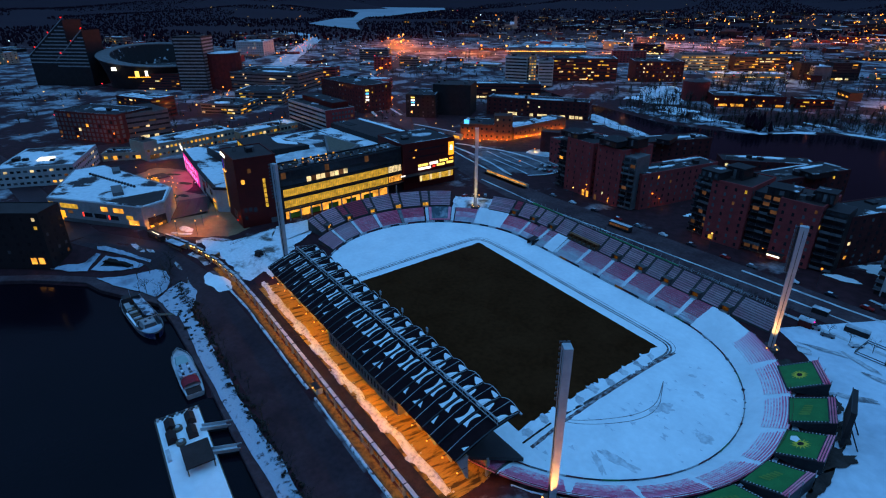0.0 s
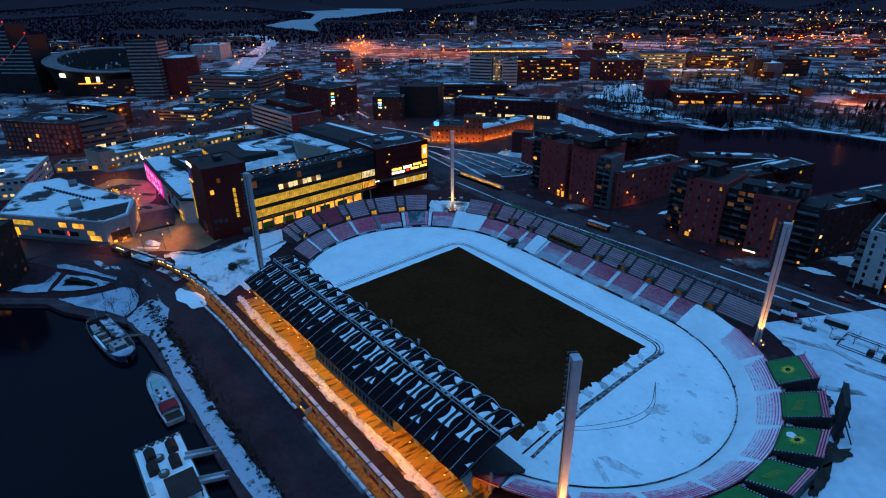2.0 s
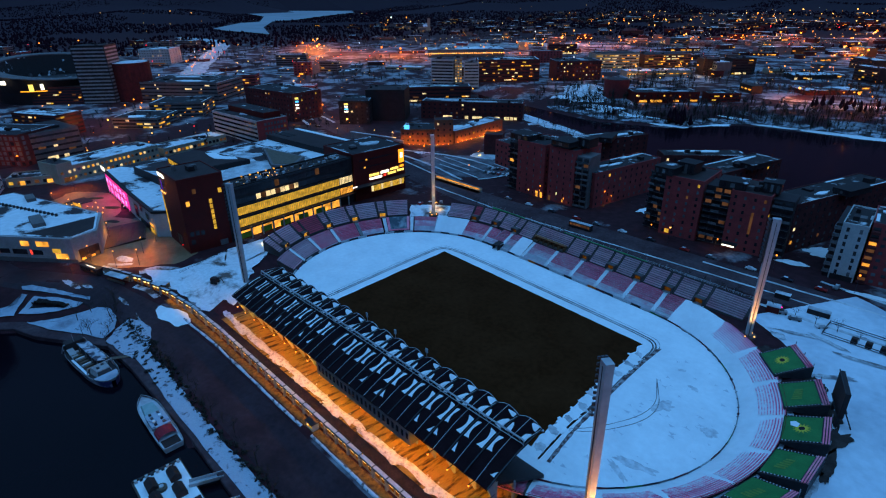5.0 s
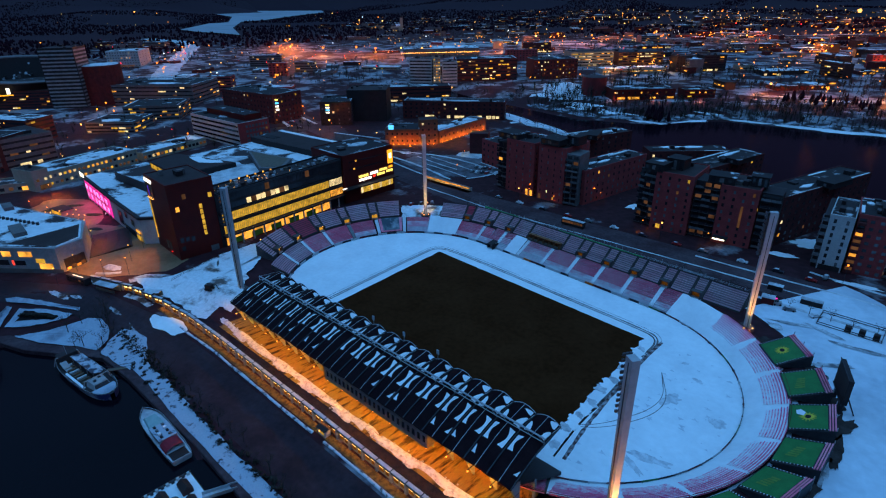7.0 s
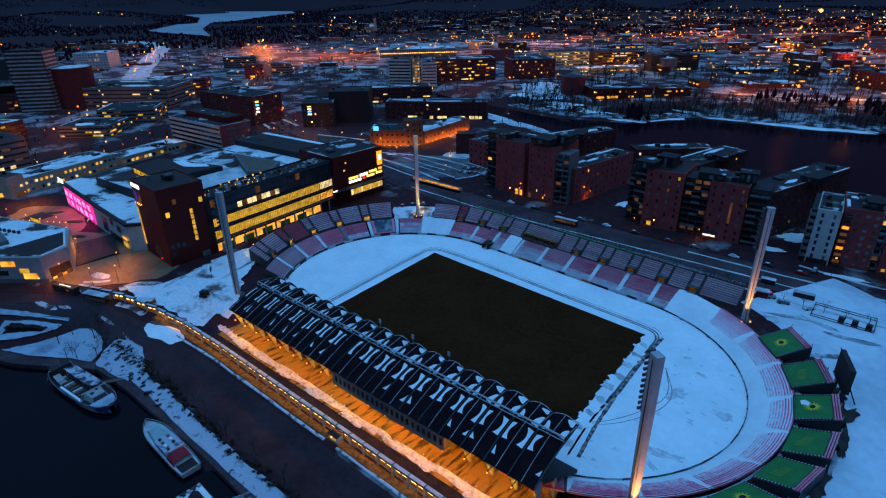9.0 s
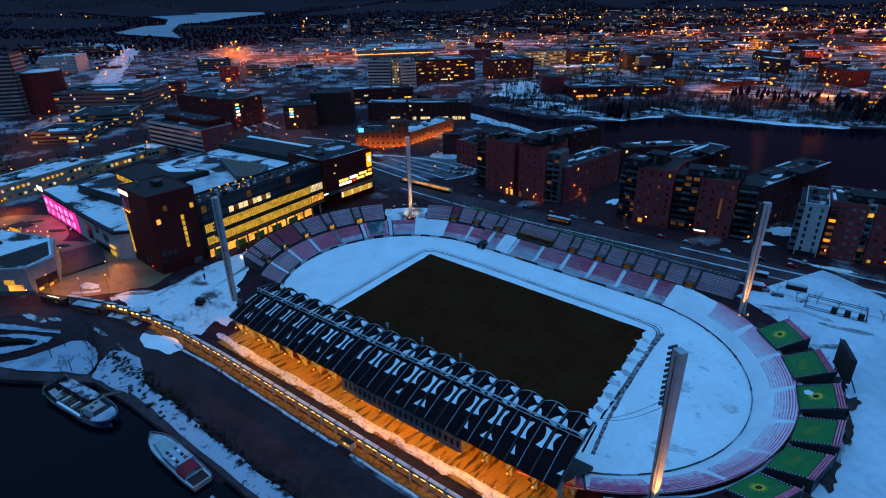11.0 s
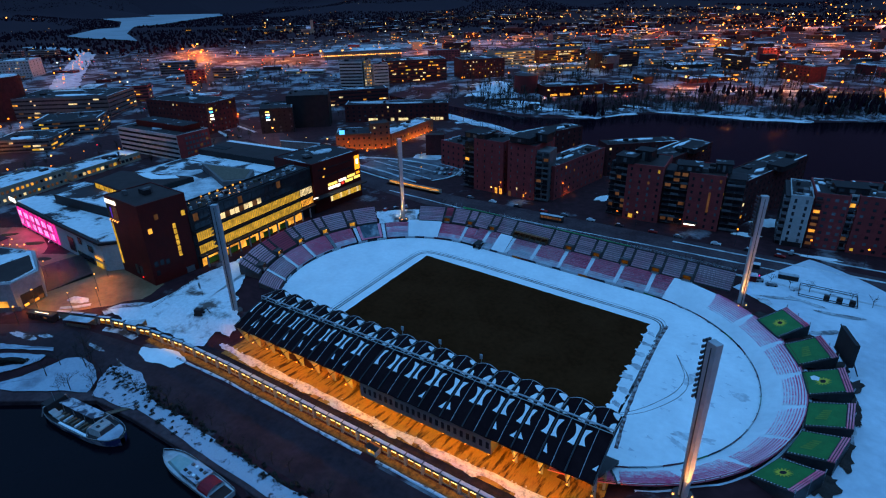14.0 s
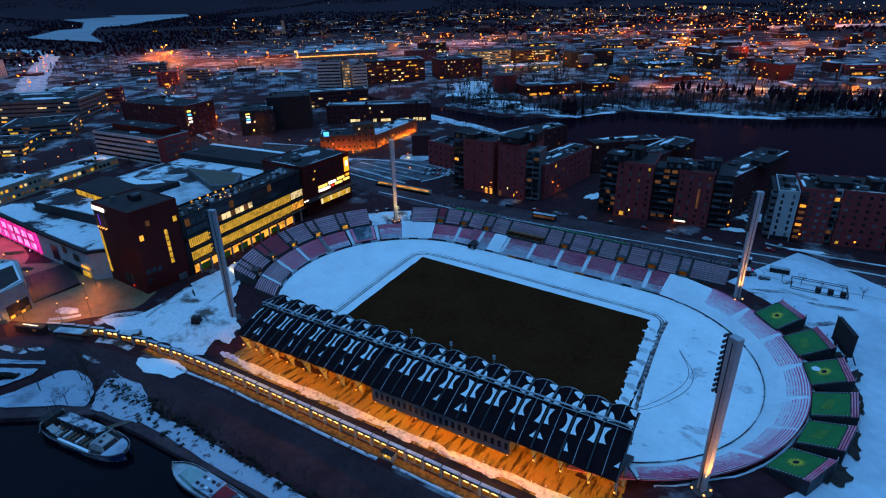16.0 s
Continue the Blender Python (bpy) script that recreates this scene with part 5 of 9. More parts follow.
def set_window(parent, x, y, z, w, h, face, material, name="window", deep=0.12):
    """A pane on face 0 (-y), 1 (+x), 2 (+y) or 3 (-x) of a block, in its local metres."""
    ob = new(name, pane_mesh(material))
    ob.parent = parent
    sx, sy = (w, deep) if face in (0, 2) else (deep, w)
    ob.matrix_basis = Matrix.LocRotScale((x, y, z), None, (sx, sy, h))
    return ob


def lit_glass(rnd, lit, warm=0.7, pale=0.35):
    if rnd.random() < lit:
        return rnd.choices([LIT_WARM, LIT_WHITE, LIT_DIM, LIT_YELLOW], [warm * 0.7, 0.6, 0.8, 0.45])[0]
    return GLASS_PALE if rnd.random() < pale else GLASS_DARK


def block(name, label, P, Q, depth, zt, wall, roof, zg=5.5, floors=0, cols=0, side_cols=None, lit=0.12, win=(1.3, 1.5), faces=(0, 1), units=3, group="", band=None, seed=0, base=0.0, category="building", joined=False, pale=0.12, shops=0.0):
    """A flat-roofed house whose front runs from P to Q; depth is measured away from the front."""
    P, Q = Vector((*P, zg)), Vector((*Q, zg))
    L = (Q - P).length
    ob = thing(name, label, category, Matrix.Translation(P) @ Matrix.Rotation(math.atan2(Q.y - P.y, Q.x - P.x), 4, "Z"), group)
    h = zt - zg
    rnd = random.Random(seed or int(abs(P.x * 7 + P.y * 3)) + 1)
    part("wall", Shape().box(0, L, 0, depth, -2, h - 0.02), wall, ob)
    part("parapet", Shape().box(0, L, -0.05, 0.35, h - 0.4, h + 0.45).box(0, L, depth - 0.35, depth + 0.05, h - 0.4, h + 0.45).box(-0.05, 0.35, 0.35, depth - 0.35, h - 0.4, h + 0.45).box(L - 0.35, L + 0.05, 0.35, depth - 0.35, h - 0.4, h + 0.45), wall, ob)
    rf = part("roof", Shape().box(0.35, L - 0.35, 0.35, depth - 0.35, h - 0.05, h + 0.1), roof, ob)
    for k in range(units):
        w, d, hh = rnd.uniform(1.5, 5), rnd.uniform(1.5, 4), rnd.uniform(0.8, 2.4)
        x, y = rnd.uniform(2, max(2.5, L - 7)), rnd.uniform(1.5, max(2, depth - 6))
        part("roof_unit", Shape().box(x, x + w, y, y + d, h, h + hh), GREY_CLAD if k % 2 else DARK_CLAD, ob)
    if roof is not BITUMEN and L > 8:  # snow caught along the parapets and in drifts on the deck
        sn = Shape()
        for k in range(4 + int(L * depth / 250)):
            e = rnd.randrange(5)
            if e in (0, 1):
                x0 = rnd.uniform(0.4, L * 0.7)
                x1, wd = min(L - 0.4, x0 + rnd.uniform(0.15, 0.6) * L), rnd.uniform(0.4, 1.2)
                sn.box(x0, x1, *((0.4, 0.4 + wd) if e == 0 else (depth - 0.4 - wd, depth - 0.4)), h, h + rnd.uniform(0.22, 0.34))
            elif e in (2, 3):
                y0 = rnd.uniform(0.4, depth * 0.6)
                y1, wd = min(depth - 0.4, y0 + rnd.uniform(0.2, 0.7) * depth), rnd.uniform(0.4, 1.2)
                sn.box(*((0.4, 0.4 + wd) if e == 2 else (L - 0.4 - wd, L - 0.4)), y0, y1, h, h + rnd.uniform(0.36, 0.46))
            else:
                cx_, cy_, r1, r2 = rnd.uniform(0.2, 0.8) * L, rnd.uniform(0.2, 0.8) * depth, rnd.uniform(0.06, 0.22) * L, rnd.uniform(0.05, 0.2) * depth
                sn.prism([(min(max(cx_ + r1 * math.cos(q) * rnd.uniform(0.6, 1.2), 0.5), L - 0.5), min(max(cy_ + r2 * math.sin(q) * rnd.uniform(0.6, 1.2), 0.5), depth - 0.5)) for q in np.linspace(0, 5.8, 11)], h, h + rnd.uniform(0.48, 0.6))
        tagged(part("roof_snow", sn, SNOW if seed % 3 else SNOW_OLD, ob), kind="stuff")
    if shops and rnd.random() < shops:  # lit shop fronts along the street floor
        glass_, x0 = rnd.choice((LIT_WARM, LIT_WHITE, LIT_WARM, LIT_DIM)), rnd.uniform(1, L * 0.3)
        while x0 < L - 3:
            w = min(rnd.uniform(2, 9), L - 0.5 - x0)
            set_window(ob, x0 + w / 2, -0.12, 2.0, w, rnd.uniform(1.8, 2.8), 0, glass_, "shop_front", 0.15)
            x0 += w + rnd.choice((0.8, 4, 12))
    far_panes = {}
    if floors:
        fh = (h - base - 0.8) / floors
        for face in faces:
            ln = L if face in (0, 2) else depth
            n = cols if face in (0, 2) else (side_cols if side_cols is not None else max(1, round(cols * depth / L)))
            for f in range(floors):
                z = base + fh * (f + 0.55)
                if band is not None:
                    y = {0: (ln / 2, -0.03), 1: (L + 0.03, ln / 2), 2: (ln / 2, depth + 0.03), 3: (-0.03, ln / 2)}[face]
                    set_window(ob, y[0], y[1], z, ln - 1.2, fh * 0.45, face, band, "window_band")
                    continue
                if joined and seed % 3:  # ribbons of dark glass with lit stretches
                    runs, u = [(GLASS_DARK, 0.6, ln - 0.6, 0.05)], 0.8
                    while u < ln - 2:
                        w = rnd.uniform(1.5, 6)
                        if rnd.random() < lit * 1.3:
                            runs.append((rnd.choice((LIT_WARM, LIT_WHITE, LIT_YELLOW, LIT_DIM, LIT_DIM)), u, min(u + w, ln - 0.8), 0.09))
                        u += w
                    for g_, u0, u1, o in runs:
                        far_panes.setdefault(g_.name, (Shape(), g_))[0].box(*{0: (u0, u1, -o, o), 1: (L - o, L + o, u0, u1), 2: (u0, u1, depth - o, depth + o), 3: (-o, o, u0, u1)}[face], z - 0.7, z + 0.7)
                    continue
                for c in range(n):
                    u = ln * (c + 0.5) / n
                    x, y = {0: (u, 0.0), 1: (L, u), 2: (u, depth), 3: (0.0, u)}[face]
                    g_ = lit_glass(rnd, lit, pale=pale)
                    if joined:  # far panes, too small to pick apart
                        hw = win[0] / 2
                        far_panes.setdefault(g_.name, (Shape(), g_))[0].box(*((x - hw, x + hw, y - 0.06, y + 0.06) if face in (0, 2) else (x - 0.06, x + 0.06, y - hw, y + hw)), z - win[1] / 2, z + win[1] / 2)
                    else:
                        set_window(ob, x, y, z, win[0], win[1], face, g_)
    for sh_, g_ in far_panes.values():
        tagged(part("pane", sh_, g_, ob), kind="stuff")
    return ob


def sign(ob, x0, x1, z0, z1, y, material, name="light_sign"):
    return part(name, Shape().box(x0, x1, y - 0.15, y, z0, z1), material, ob)


# ---- shopping centre ----
mall = block("shopping_centre", "large shopping centre with glowing yellow glass facade and snowy roof terraces", (-118.5, -41.5), (-128.5, 33.0), 104, 23.5, DARK_CLAD, ROOF_WHITE, units=0)
ML = math.hypot(10, 74.5)
# local: x along the facade, y inwards (west)
for z0, z1, m_, inset in ((0.3, 4.4, LIT_WARM, 0.9), (6.2, 10.2, LIT_YELLOW, 0.06), (12.0, 16.0, LIT_YELLOW, 0.06)):
    part("glass_band", Shape().box(2.0, ML - 10, -0.12 if inset < 0.5 else -0.05, 0.0, z0, z1), m_, mall, "tall glowing yellow glazing")
    for k in range(60):
        x = 2.6 + k * (ML - 12.6) / 59
        if inset < 0.5:
            part("fin", Shape().box(x - 0.04, x + 0.04, -0.35, -0.12, z0, z1), mat("brass_fin", (0.30, 0.22, 0.09), None, 1, 0.5, 0.4) if k == 0 and z0 < 7 else bpy.data.materials["brass_fin"], mall)
    part("ledge", Shape().box(0.5, ML - 0.5, -0.8, 0.0, z1 + 0.1, z1 + 1.2), DARK_CLAD, mall)
for k in range(9):
    part("glass_band", Shape().box(ML - 9.4 + 0.05, ML - 0.6, -0.12, -0.02, 6.4, 9.9) if k == 0 else Shape().box(ML - 9.4 + k * 1.0, ML - 9.3 + k * 1.0, -0.3, -0.1, 6.3, 16.0), LIT_WARM if k == 0 else DARK_CLAD, mall)
part("glass_band", Shape().box(ML - 9.4, ML - 0.6, -0.12, -0.02, 12.2, 15.8), LIT_WHITE, mall)
for k in range(26):
    x = 2.0 + k * (ML - 5) / 26
    lit = 4 < k < 14
    part("upper_window", Shape().box(x, x + 2.4, -0.1, 0.0, 17.6, 20.2), LIT_WHITE if lit and k % 3 else (LIT_DIM if lit else GLASS_DARK), mall)
    part("upper_window", Shape().box(x, x + 2.4, -0.1, 0.0, 21.4, 24.6), GLASS_DARK if k % 9 else LIT_DIM, mall)
part("roof_screen", Shape().box(1, ML - 1, -0.7, 0.0, 24.9, 25.7), STEEL_DARK, mall)
for k in range(5):
    part("shop_panel", Shape().box(4 + k * 11, 10 + k * 11, -0.9, -0.8, 0.6, 3.4), mat("lime_panel", (0.22, 0.36, 0.04), None, 1, 0.6) if k == 0 else bpy.data.materials["lime_panel"], mall)
for k in range(12):
    part("pillar", Shape().box(3 + k * 6, 3.6 + k * 6, -2.4, -1.8, 0, 6.0), CONCRETE, mall)
part("canopy", Shape().box(0.5, ML - 0.5, -2.6, 0, 5.2, 5.9), DARK_CLAD, mall)
# terrace clutter with string lights behind the parapet
rnd = random.Random(5)
for k in range(46):
    x, y = rnd.uniform(3, ML - 6), rnd.uniform(1.2, 9)
    s = rnd.uniform(0.35, 1.0)
    part("terrace_furniture", Shape().box(x - s, x + s, y - s * 0.7, y + s * 0.7, 25.5, 25.5 + rnd.uniform(0.5, 1.5)), [WOOD, STEEL, DARK_CLAD, SNOW_OLD, WHITE_WALL][k % 5], mall)
for k in range(18):
    x, y = rnd.uniform(3, 44), rnd.uniform(0.9, 9)
    part("terrace_lamp", Shape().ball((x, y, 26.3), rnd.choice((0.12, 0.16, 0.24))), BULB_WARM, mall)
for k in range(6):
    x = 14 + k * 4.5
    part("heater_hood", Shape().box(x, x + 0.6, 8.6, 9.2, 27.0, 27.7), LIT_WARM, mall)
part("terrace_block", Shape().box(0, ML, 0, 13, 15, 25.4), DARK_CLAD, mall)
part("terrace_deck", Shape().box(0.4, ML - 0.4, 0.4, 12.8, 25.4, 25.5), ROOF_SNOWY, mall, "dark roof terrace deck with trodden snow")
part("terrace_parapet", Shape().box(0, ML, 0.0, 0.3, 25.4, 26.3).box(0, ML, 12.7, 13, 25.4, 26.3), DARK_CLAD, mall)
part("roof_deck", Shape().box(ML + 0.1, 87, 31, 102, -2, 18.1), ROOF_WHITE, mall)
part("roof_hall", Shape().box(87, 112, 31, 102, -2, 21.5), DARK_CLAD, mall, "long dark rooftop hall with snow along its edge")
part("roof_hall_deck", Shape().box(87.5, 111.5, 31.5, 101.5, 21.5, 21.6), BITUMEN, mall)
part("roof_snow", Shape().box(108.4, 111.6, 33, 101, 21.6, 21.85), SNOW, mall)
part("roof_snow", Shape().box(92, 98, 84, 101, 21.6, 21.8), ROOF_SNOWY, mall)
wedge = [(46, 33), (54, 24), (69, 35), (65, 72)]
mid_w = (sum(p_[0] for p_ in wedge) / 4, sum(p_[1] for p_ in wedge) / 4)
part("skylight_hall", Shape().prism(wedge, 17.5, 21.6), GREY_CLAD, mall)
part("skylight_roof", Shape().prism([(mid_w[0] + (x - mid_w[0]) * 0.84, mid_w[1] + (y - mid_w[1]) * 0.84) for x, y in wedge], 21.6, 21.75), WOOD, mall, "bare brown panel roof of the skylight hall")
west = [(17.5, 98), (12, 58.5), (46, 55.5), (36, 103)]
mid_h = (28, 79)
part("west_hall", Shape().prism(west, 17, 21.2), DARK_CLAD, mall)
part("west_hall_roof", Shape().prism([(mid_h[0] + (x - mid_h[0]) * 0.97, mid_h[1] + (y - mid_h[1]) * 0.97) for x, y in west], 21.2, 21.4), BITUMEN, mall)
part("roof_snow", Shape().prism([(33, 72), (36, 66), (41, 60), (43, 66), (39, 74), (40, 84), (36, 88), (34, 80)], 21.4, 21.55), SNOW, mall)
wf = Matrix.Translation((12, 58.5, 0)) @ Matrix.Rotation(math.atan2(39.5, 5.5), 4, "Z")
part("west_hall_window", Shape().box(1, 38.5, 0.02, 0.16, 17.9, 20.7, wf), LIT_YELLOW, mall)
for k in range(8):
    part("window_mullion", Shape().box(1 + k * 5.3, 1.2 + k * 5.3, 0.1, 0.3, 17.8, 20.8, wf), DARK_CLAD, mall)
# red corner tower
tower = block("corner_tower", "dark red cladded corner tower of the shopping centre", (-145.0, -61.2), (-118.8, -61.0), 20.0, 39.7, RED_CLAD, BITUMEN, units=4, seed=3)
part("crown_sign", Shape().box(0.2, 9.0, -0.3, -0.05, 31.6, 33.2).box(-0.35, -0.1, 0.4, 4.0, 31.6, 33.2), SIGN_WHITE, tower, "white glowing crown sign")
part("glazed_corner", Shape().box(0.3, 8.8, -0.2, -0.02, 24.5, 31.0), GLASS_DARK, tower)
for k in range(8):
    part("glazed_lamp", Shape().ball((0.8 + k * 1.0, -0.4, 24.0 + (k % 2) * 0.5), 0.2), BULB_WARM, tower)
part("purple_screen", Shape().box(3.2, 3.9, -0.3, -0.2, 25.5, 30.0), glow("violet_screen", (0.12, 0.05, 1.0), 0.5), tower)
part("lit_strip", Shape().box(0.3, 2.0, -0.12, -0.02, 4.0, 22.5), LIT_YELLOW, tower)
TW = 26.2
for k in range(6):
    part("slit_window", Shape().box(TW, TW + 0.12, 12.3, 13.6, 8.8 + k * 2.5, 10.9 + k * 2.5), LIT_YELLOW, tower)
for y, z, m_ in ((3.0, 23.2, LIT_WARM), (6.6, 28.2, LIT_DIM), (17.8, 26.5, LIT_YELLOW), (2.2, 9, GLASS_DARK), (4.6, 9, GLASS_DARK), (2.2, 5, GLASS_DARK), (7.0, 8.5, GLASS_DARK)):
    part("window", Shape().box(TW, TW + 0.1, y - 0.8, y + 0.8, z - 1.1, z + 1.1), m_, tower)
part("window", Shape().box(12, 14.5, -0.1, 0, 2.2, 6.5).box(15.5, 18, -0.1, 0, 2.2, 6.5), GLASS_DARK, tower)
part("entry_panel", Shape().box(TW, TW + 0.2, 14.0, 17.6, 0.2, 2.8), GREY_CLAD, tower)
part("red_lamp", Shape().ball((17.2, -0.3, 1.6), 0.3), BULB_RED, tower)
link = block("glass_link", "narrow dark link with lit windows beside the tower", (-119.6, -41.2), (-119.3, -38.0), 6, 28.0, DARK_CLAD, BITUMEN, units=0)
# red block with signs at the far end
redb = block("red_block", "dark red cladded block with bright signs", (-127.2, 33.2), (-128.2, 69.0), 30, 32.2, RED_CLAD, ROOF_SNOWY, units=2)
RB = 35.8
sign(redb, RB - 4.4, RB - 0.6, 16.5, 24.5, -0.05, SIGN_ORANGE, "vertical_light_sign")
part("sign_square", Shape().box(RB - 3.4, RB - 1.6, -0.3, -0.2, 19.5, 22.5), SIGN_WHITE, redb)
for x0, x1, z0, z1, m_ in ((10, 17, 12.6, 14.0, SIGN_YELLOW), (18, 24, 12.8, 14.3, SIGN_WHITE), (25, 31, 13.4, 14.8, SIGN_YELLOW), (32, 35, 13.9, 15.2, SIGN_ORANGE), (10, 19, 10.6, 12.0, SIGN_WHITE), (20, 22, 11, 12.2, SIGN_RED), (23, 29, 11.2, 12.6, SIGN_YELLOW), (30, 35, 11.6, 13, SIGN_YELLOW)):
    n = max(2, round((x1 - x0) / 1.1))
    for k in range(n):
        a = x0 + (x1 - x0) * k / n
        part("light_sign", Shape().box(a, a + (x1 - x0) / n - 0.25, -0.3, -0.05, z0, z1), m_, redb)
for k in range(14):
    part("shop_window", Shape().box(11 + k * 1.7, 12.5 + k * 1.7, -0.15, -0.02, 3.6, 8.0), LIT_YELLOW if k % 4 else LIT_WHITE, redb)
for k in range(18):
    part("slot_window", Shape().box(4 + k * 1.4, 5.1 + k * 1.4, -0.12, -0.02, 18.2 + 0.0, 19.0), GLASS_DARK if k != 2 else LIT_WARM, redb)
    part("slot_window", Shape().box(4 + k * 1.4, 5.1 + k * 1.4, -0.12, -0.02, 22.4, 23.2), GLASS_DARK if k != 3 else LIT_WARM, redb)
part("canopy", Shape().box(-2, RB, -4.5, 0, 8.6, 9.2), DARK_CLAD, redb)
part("white_lamp", Shape().box(-2.6, 0.2, -2.2, -1.6, 9.0, 9.6), BULB_WHITE, redb)
# low west wing with magenta entrance
wing = thing("west_wing", "low white west wing with magenta-lit entrance front and snowy roof", "building", pose(0, 0, 5.5))
wp = [(-143, -58), (-150, -66), (-188, -66.5), (-245, -66), (-250, -30), (-205, -22), (-141, -38)]
part("wall", Shape().prism(wp, -2, 13.2), WHITE_WALL, wing)
part("roof", Shape().prism([(x * 0.985 - 2.8, y * 0.97 - 1.3) for x, y in wp], 13.2, 13.6), ROOF_WHITE, wing)
part("fascia", Shape().prism([(x * 1.0, y - (0.9 if y < -60 else 0)) for x, y in wp], 12.2, 13.3), DARK_CLAD, wing)
part("front_glass", Shape().box(-243, -196, -66.9, -66.75, 1.0, 11.5), SIGN_PINK, wing, "magenta lit glass front")
PINK_PANE = glow("bright_pink_pane", (1.0, 0.22, 0.62), 2.0, 0.7, 0.2)
for k in range(12):
    part("pink_window", Shape().box(-242 + (k % 6) * 7.4, -237.5 + (k % 6) * 7.4, -67.0, -66.88, 2.2 + (k // 6) * 4.6, 5.2 + (k // 6) * 4.6), PINK_PANE, wing)
for k in range(9):
    part("front_fin", Shape().box(-243 + k * 5.6, -242.8 + k * 5.6, -67.1, -66.9, 0, 12.2), WHITE_WALL, wing)
part("roof_sign", Shape().box(-249, -241, -67.2, -66.9, 13.4, 15.6), SIGN_WHITE, wing)
for x0, x1, z0, z1, m_ in ((-184, -178, 2, 9, GLASS_DARK), (-172, -169, 8, 11, GLASS_DARK), (-176, -160, 0.5, 3.6, GLASS_DARK), (-163, -159, 6.5, 9.5, GLASS_DARK), (-158, -152, 0.6, 3.0, LIT_YELLOW), (-158, -151, 4.4, 5.6, LIT_WARM)):
    part("window", Shape().box(x0, x1, -66.75, -66.6, z0, z1), m_, wing)
part("pink_glow", Shape().box(-246.3, -246.1, -64, -40, 2, 9), SIGN_PINK, wing)
pk = new("entrance_light", bpy.data.lights.new("entrance_light", "AREA"))
pk.data.shape, pk.data.size, pk.data.size_y, pk.data.energy, pk.data.color = "RECTANGLE", 46, 7, 5000, (1.0, 0.05, 0.35)
pk.matrix_world = look((-219, -68.2, 11.5), (-219, -80, 7))

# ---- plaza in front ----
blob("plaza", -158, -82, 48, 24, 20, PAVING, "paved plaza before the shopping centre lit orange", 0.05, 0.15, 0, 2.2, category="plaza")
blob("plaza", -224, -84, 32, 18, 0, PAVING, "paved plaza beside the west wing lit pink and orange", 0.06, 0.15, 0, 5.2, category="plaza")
st = thing("plaza_stairs", "wide dark stair ramp between the pavilion and the wing", "stairs", pose(0, 0, 5.56))
for k in range(12):
    q0, q1 = k / 12, (k + 1) / 12
    e0 = [(-180 + 4 * q, -81 + 15.5 * q) for q in (q0, q1)]
    e1 = [(-151, -91 + 19 * q) for q in (q0, q1)]
    part("step", Shape().prism([e0[0], e1[0], e1[1], e0[1]], 0, 0.10 + 0.09 * k), BITUMEN if k % 4 else ASPHALT, st)
for a_, b_ in (((-180, -81.3), (-151, -91.3)), ((-176, -65.2), (-151, -71.7))):
    part("side_wall", Shape().tube((*a_, 0.4), (*b_, 0.4), 0.35, n=4), CONCRETE_DARK, st)


def lamp_post(x, y, h=8.0, material=None, power=0, colour=(1.0, 0.40, 0.06), z=None, label="slim street lamp glowing orange", r=0.28):
    z = hz(x, y) if z is None else z
    ob = thing("street_lamp", label, "street lamp", pose(x, y, z), "street lamps")
    part("pole", POLE, None, ob).matrix_basis = Matrix.Diagonal((1, 1, h, 1))
    part("arm", Shape().tube((0, 0, h), (0.9, 0, h + 0.25), 0.05, n=4), STEEL_DARK, ob) if power else None
    b = part("lamp_head", HEADS[(material or BULB_ORANGE).name], None, ob)
    b.matrix_basis = Matrix.LocRotScale((0.7 if power else 0, 0, h + 0.1), None, (r / 0.28,) * 3)
    if power:
        lp = bpy.data.lights.new("lamp_light", "SPOT" if h < 9.5 else "POINT")
        lp.energy, lp.color, lp.shadow_soft_size = power, colour, 0.4
        if h < 9.5:  # shaded lantern that shines down
            lp.spot_size, lp.spot_blend = radians(138), 0.5
        lo = new("lamp_light", lp)
        lo.location = (x + 0.7, y, z + h - 0.5 - r * 1.2)
    return ob


POLE = Shape().tube((0, 0, 0), (0, 0, 1), 0.09, 0.06, 6).mesh("pole", STEEL_DARK)
HEADS = {m_.name: Shape().ball((0, 0, 0), 0.28).mesh("lamp_head", m_) for m_ in (BULB_ORANGE, BULB_WARM, BULB_WHITE, BULB_RED, BULB_GREEN)}
for x, y, p in ((-165, -84, 900), (-168, -94, 2600), (-126, -90, 800), (-206, -88, 4200), (-236, -96, 2600), (-262, -82, 3200), (-131, -106, 60), (-140, -97, 1200), (-155, -100, 1500), (-186, -99, 2600), (-134, -77, 900), (-121, -82, 500)):
    lamp_post(x, y, 8, BULB_WARM, p * 8.0, (1.0, 0.27, 0.03))
cafe = thing("terrace_cafe", "small lit terrace cafe pavilion on the plaza", "cafe", pose(-226, -84, 5.5, rz=15))
part("body", Shape().box(-5, 5, -3, 3, 0, 3), BEIGE_WALL, cafe)
part("window", Shape().box(-4.5, 4.5, -3.1, -3.0, 0.8, 2.6), LIT_YELLOW, cafe)
part("roof", Shape().box(-5.6, 5.6, -3.6, 3.6, 3, 3.3), ROOF_SNOWY, cafe)
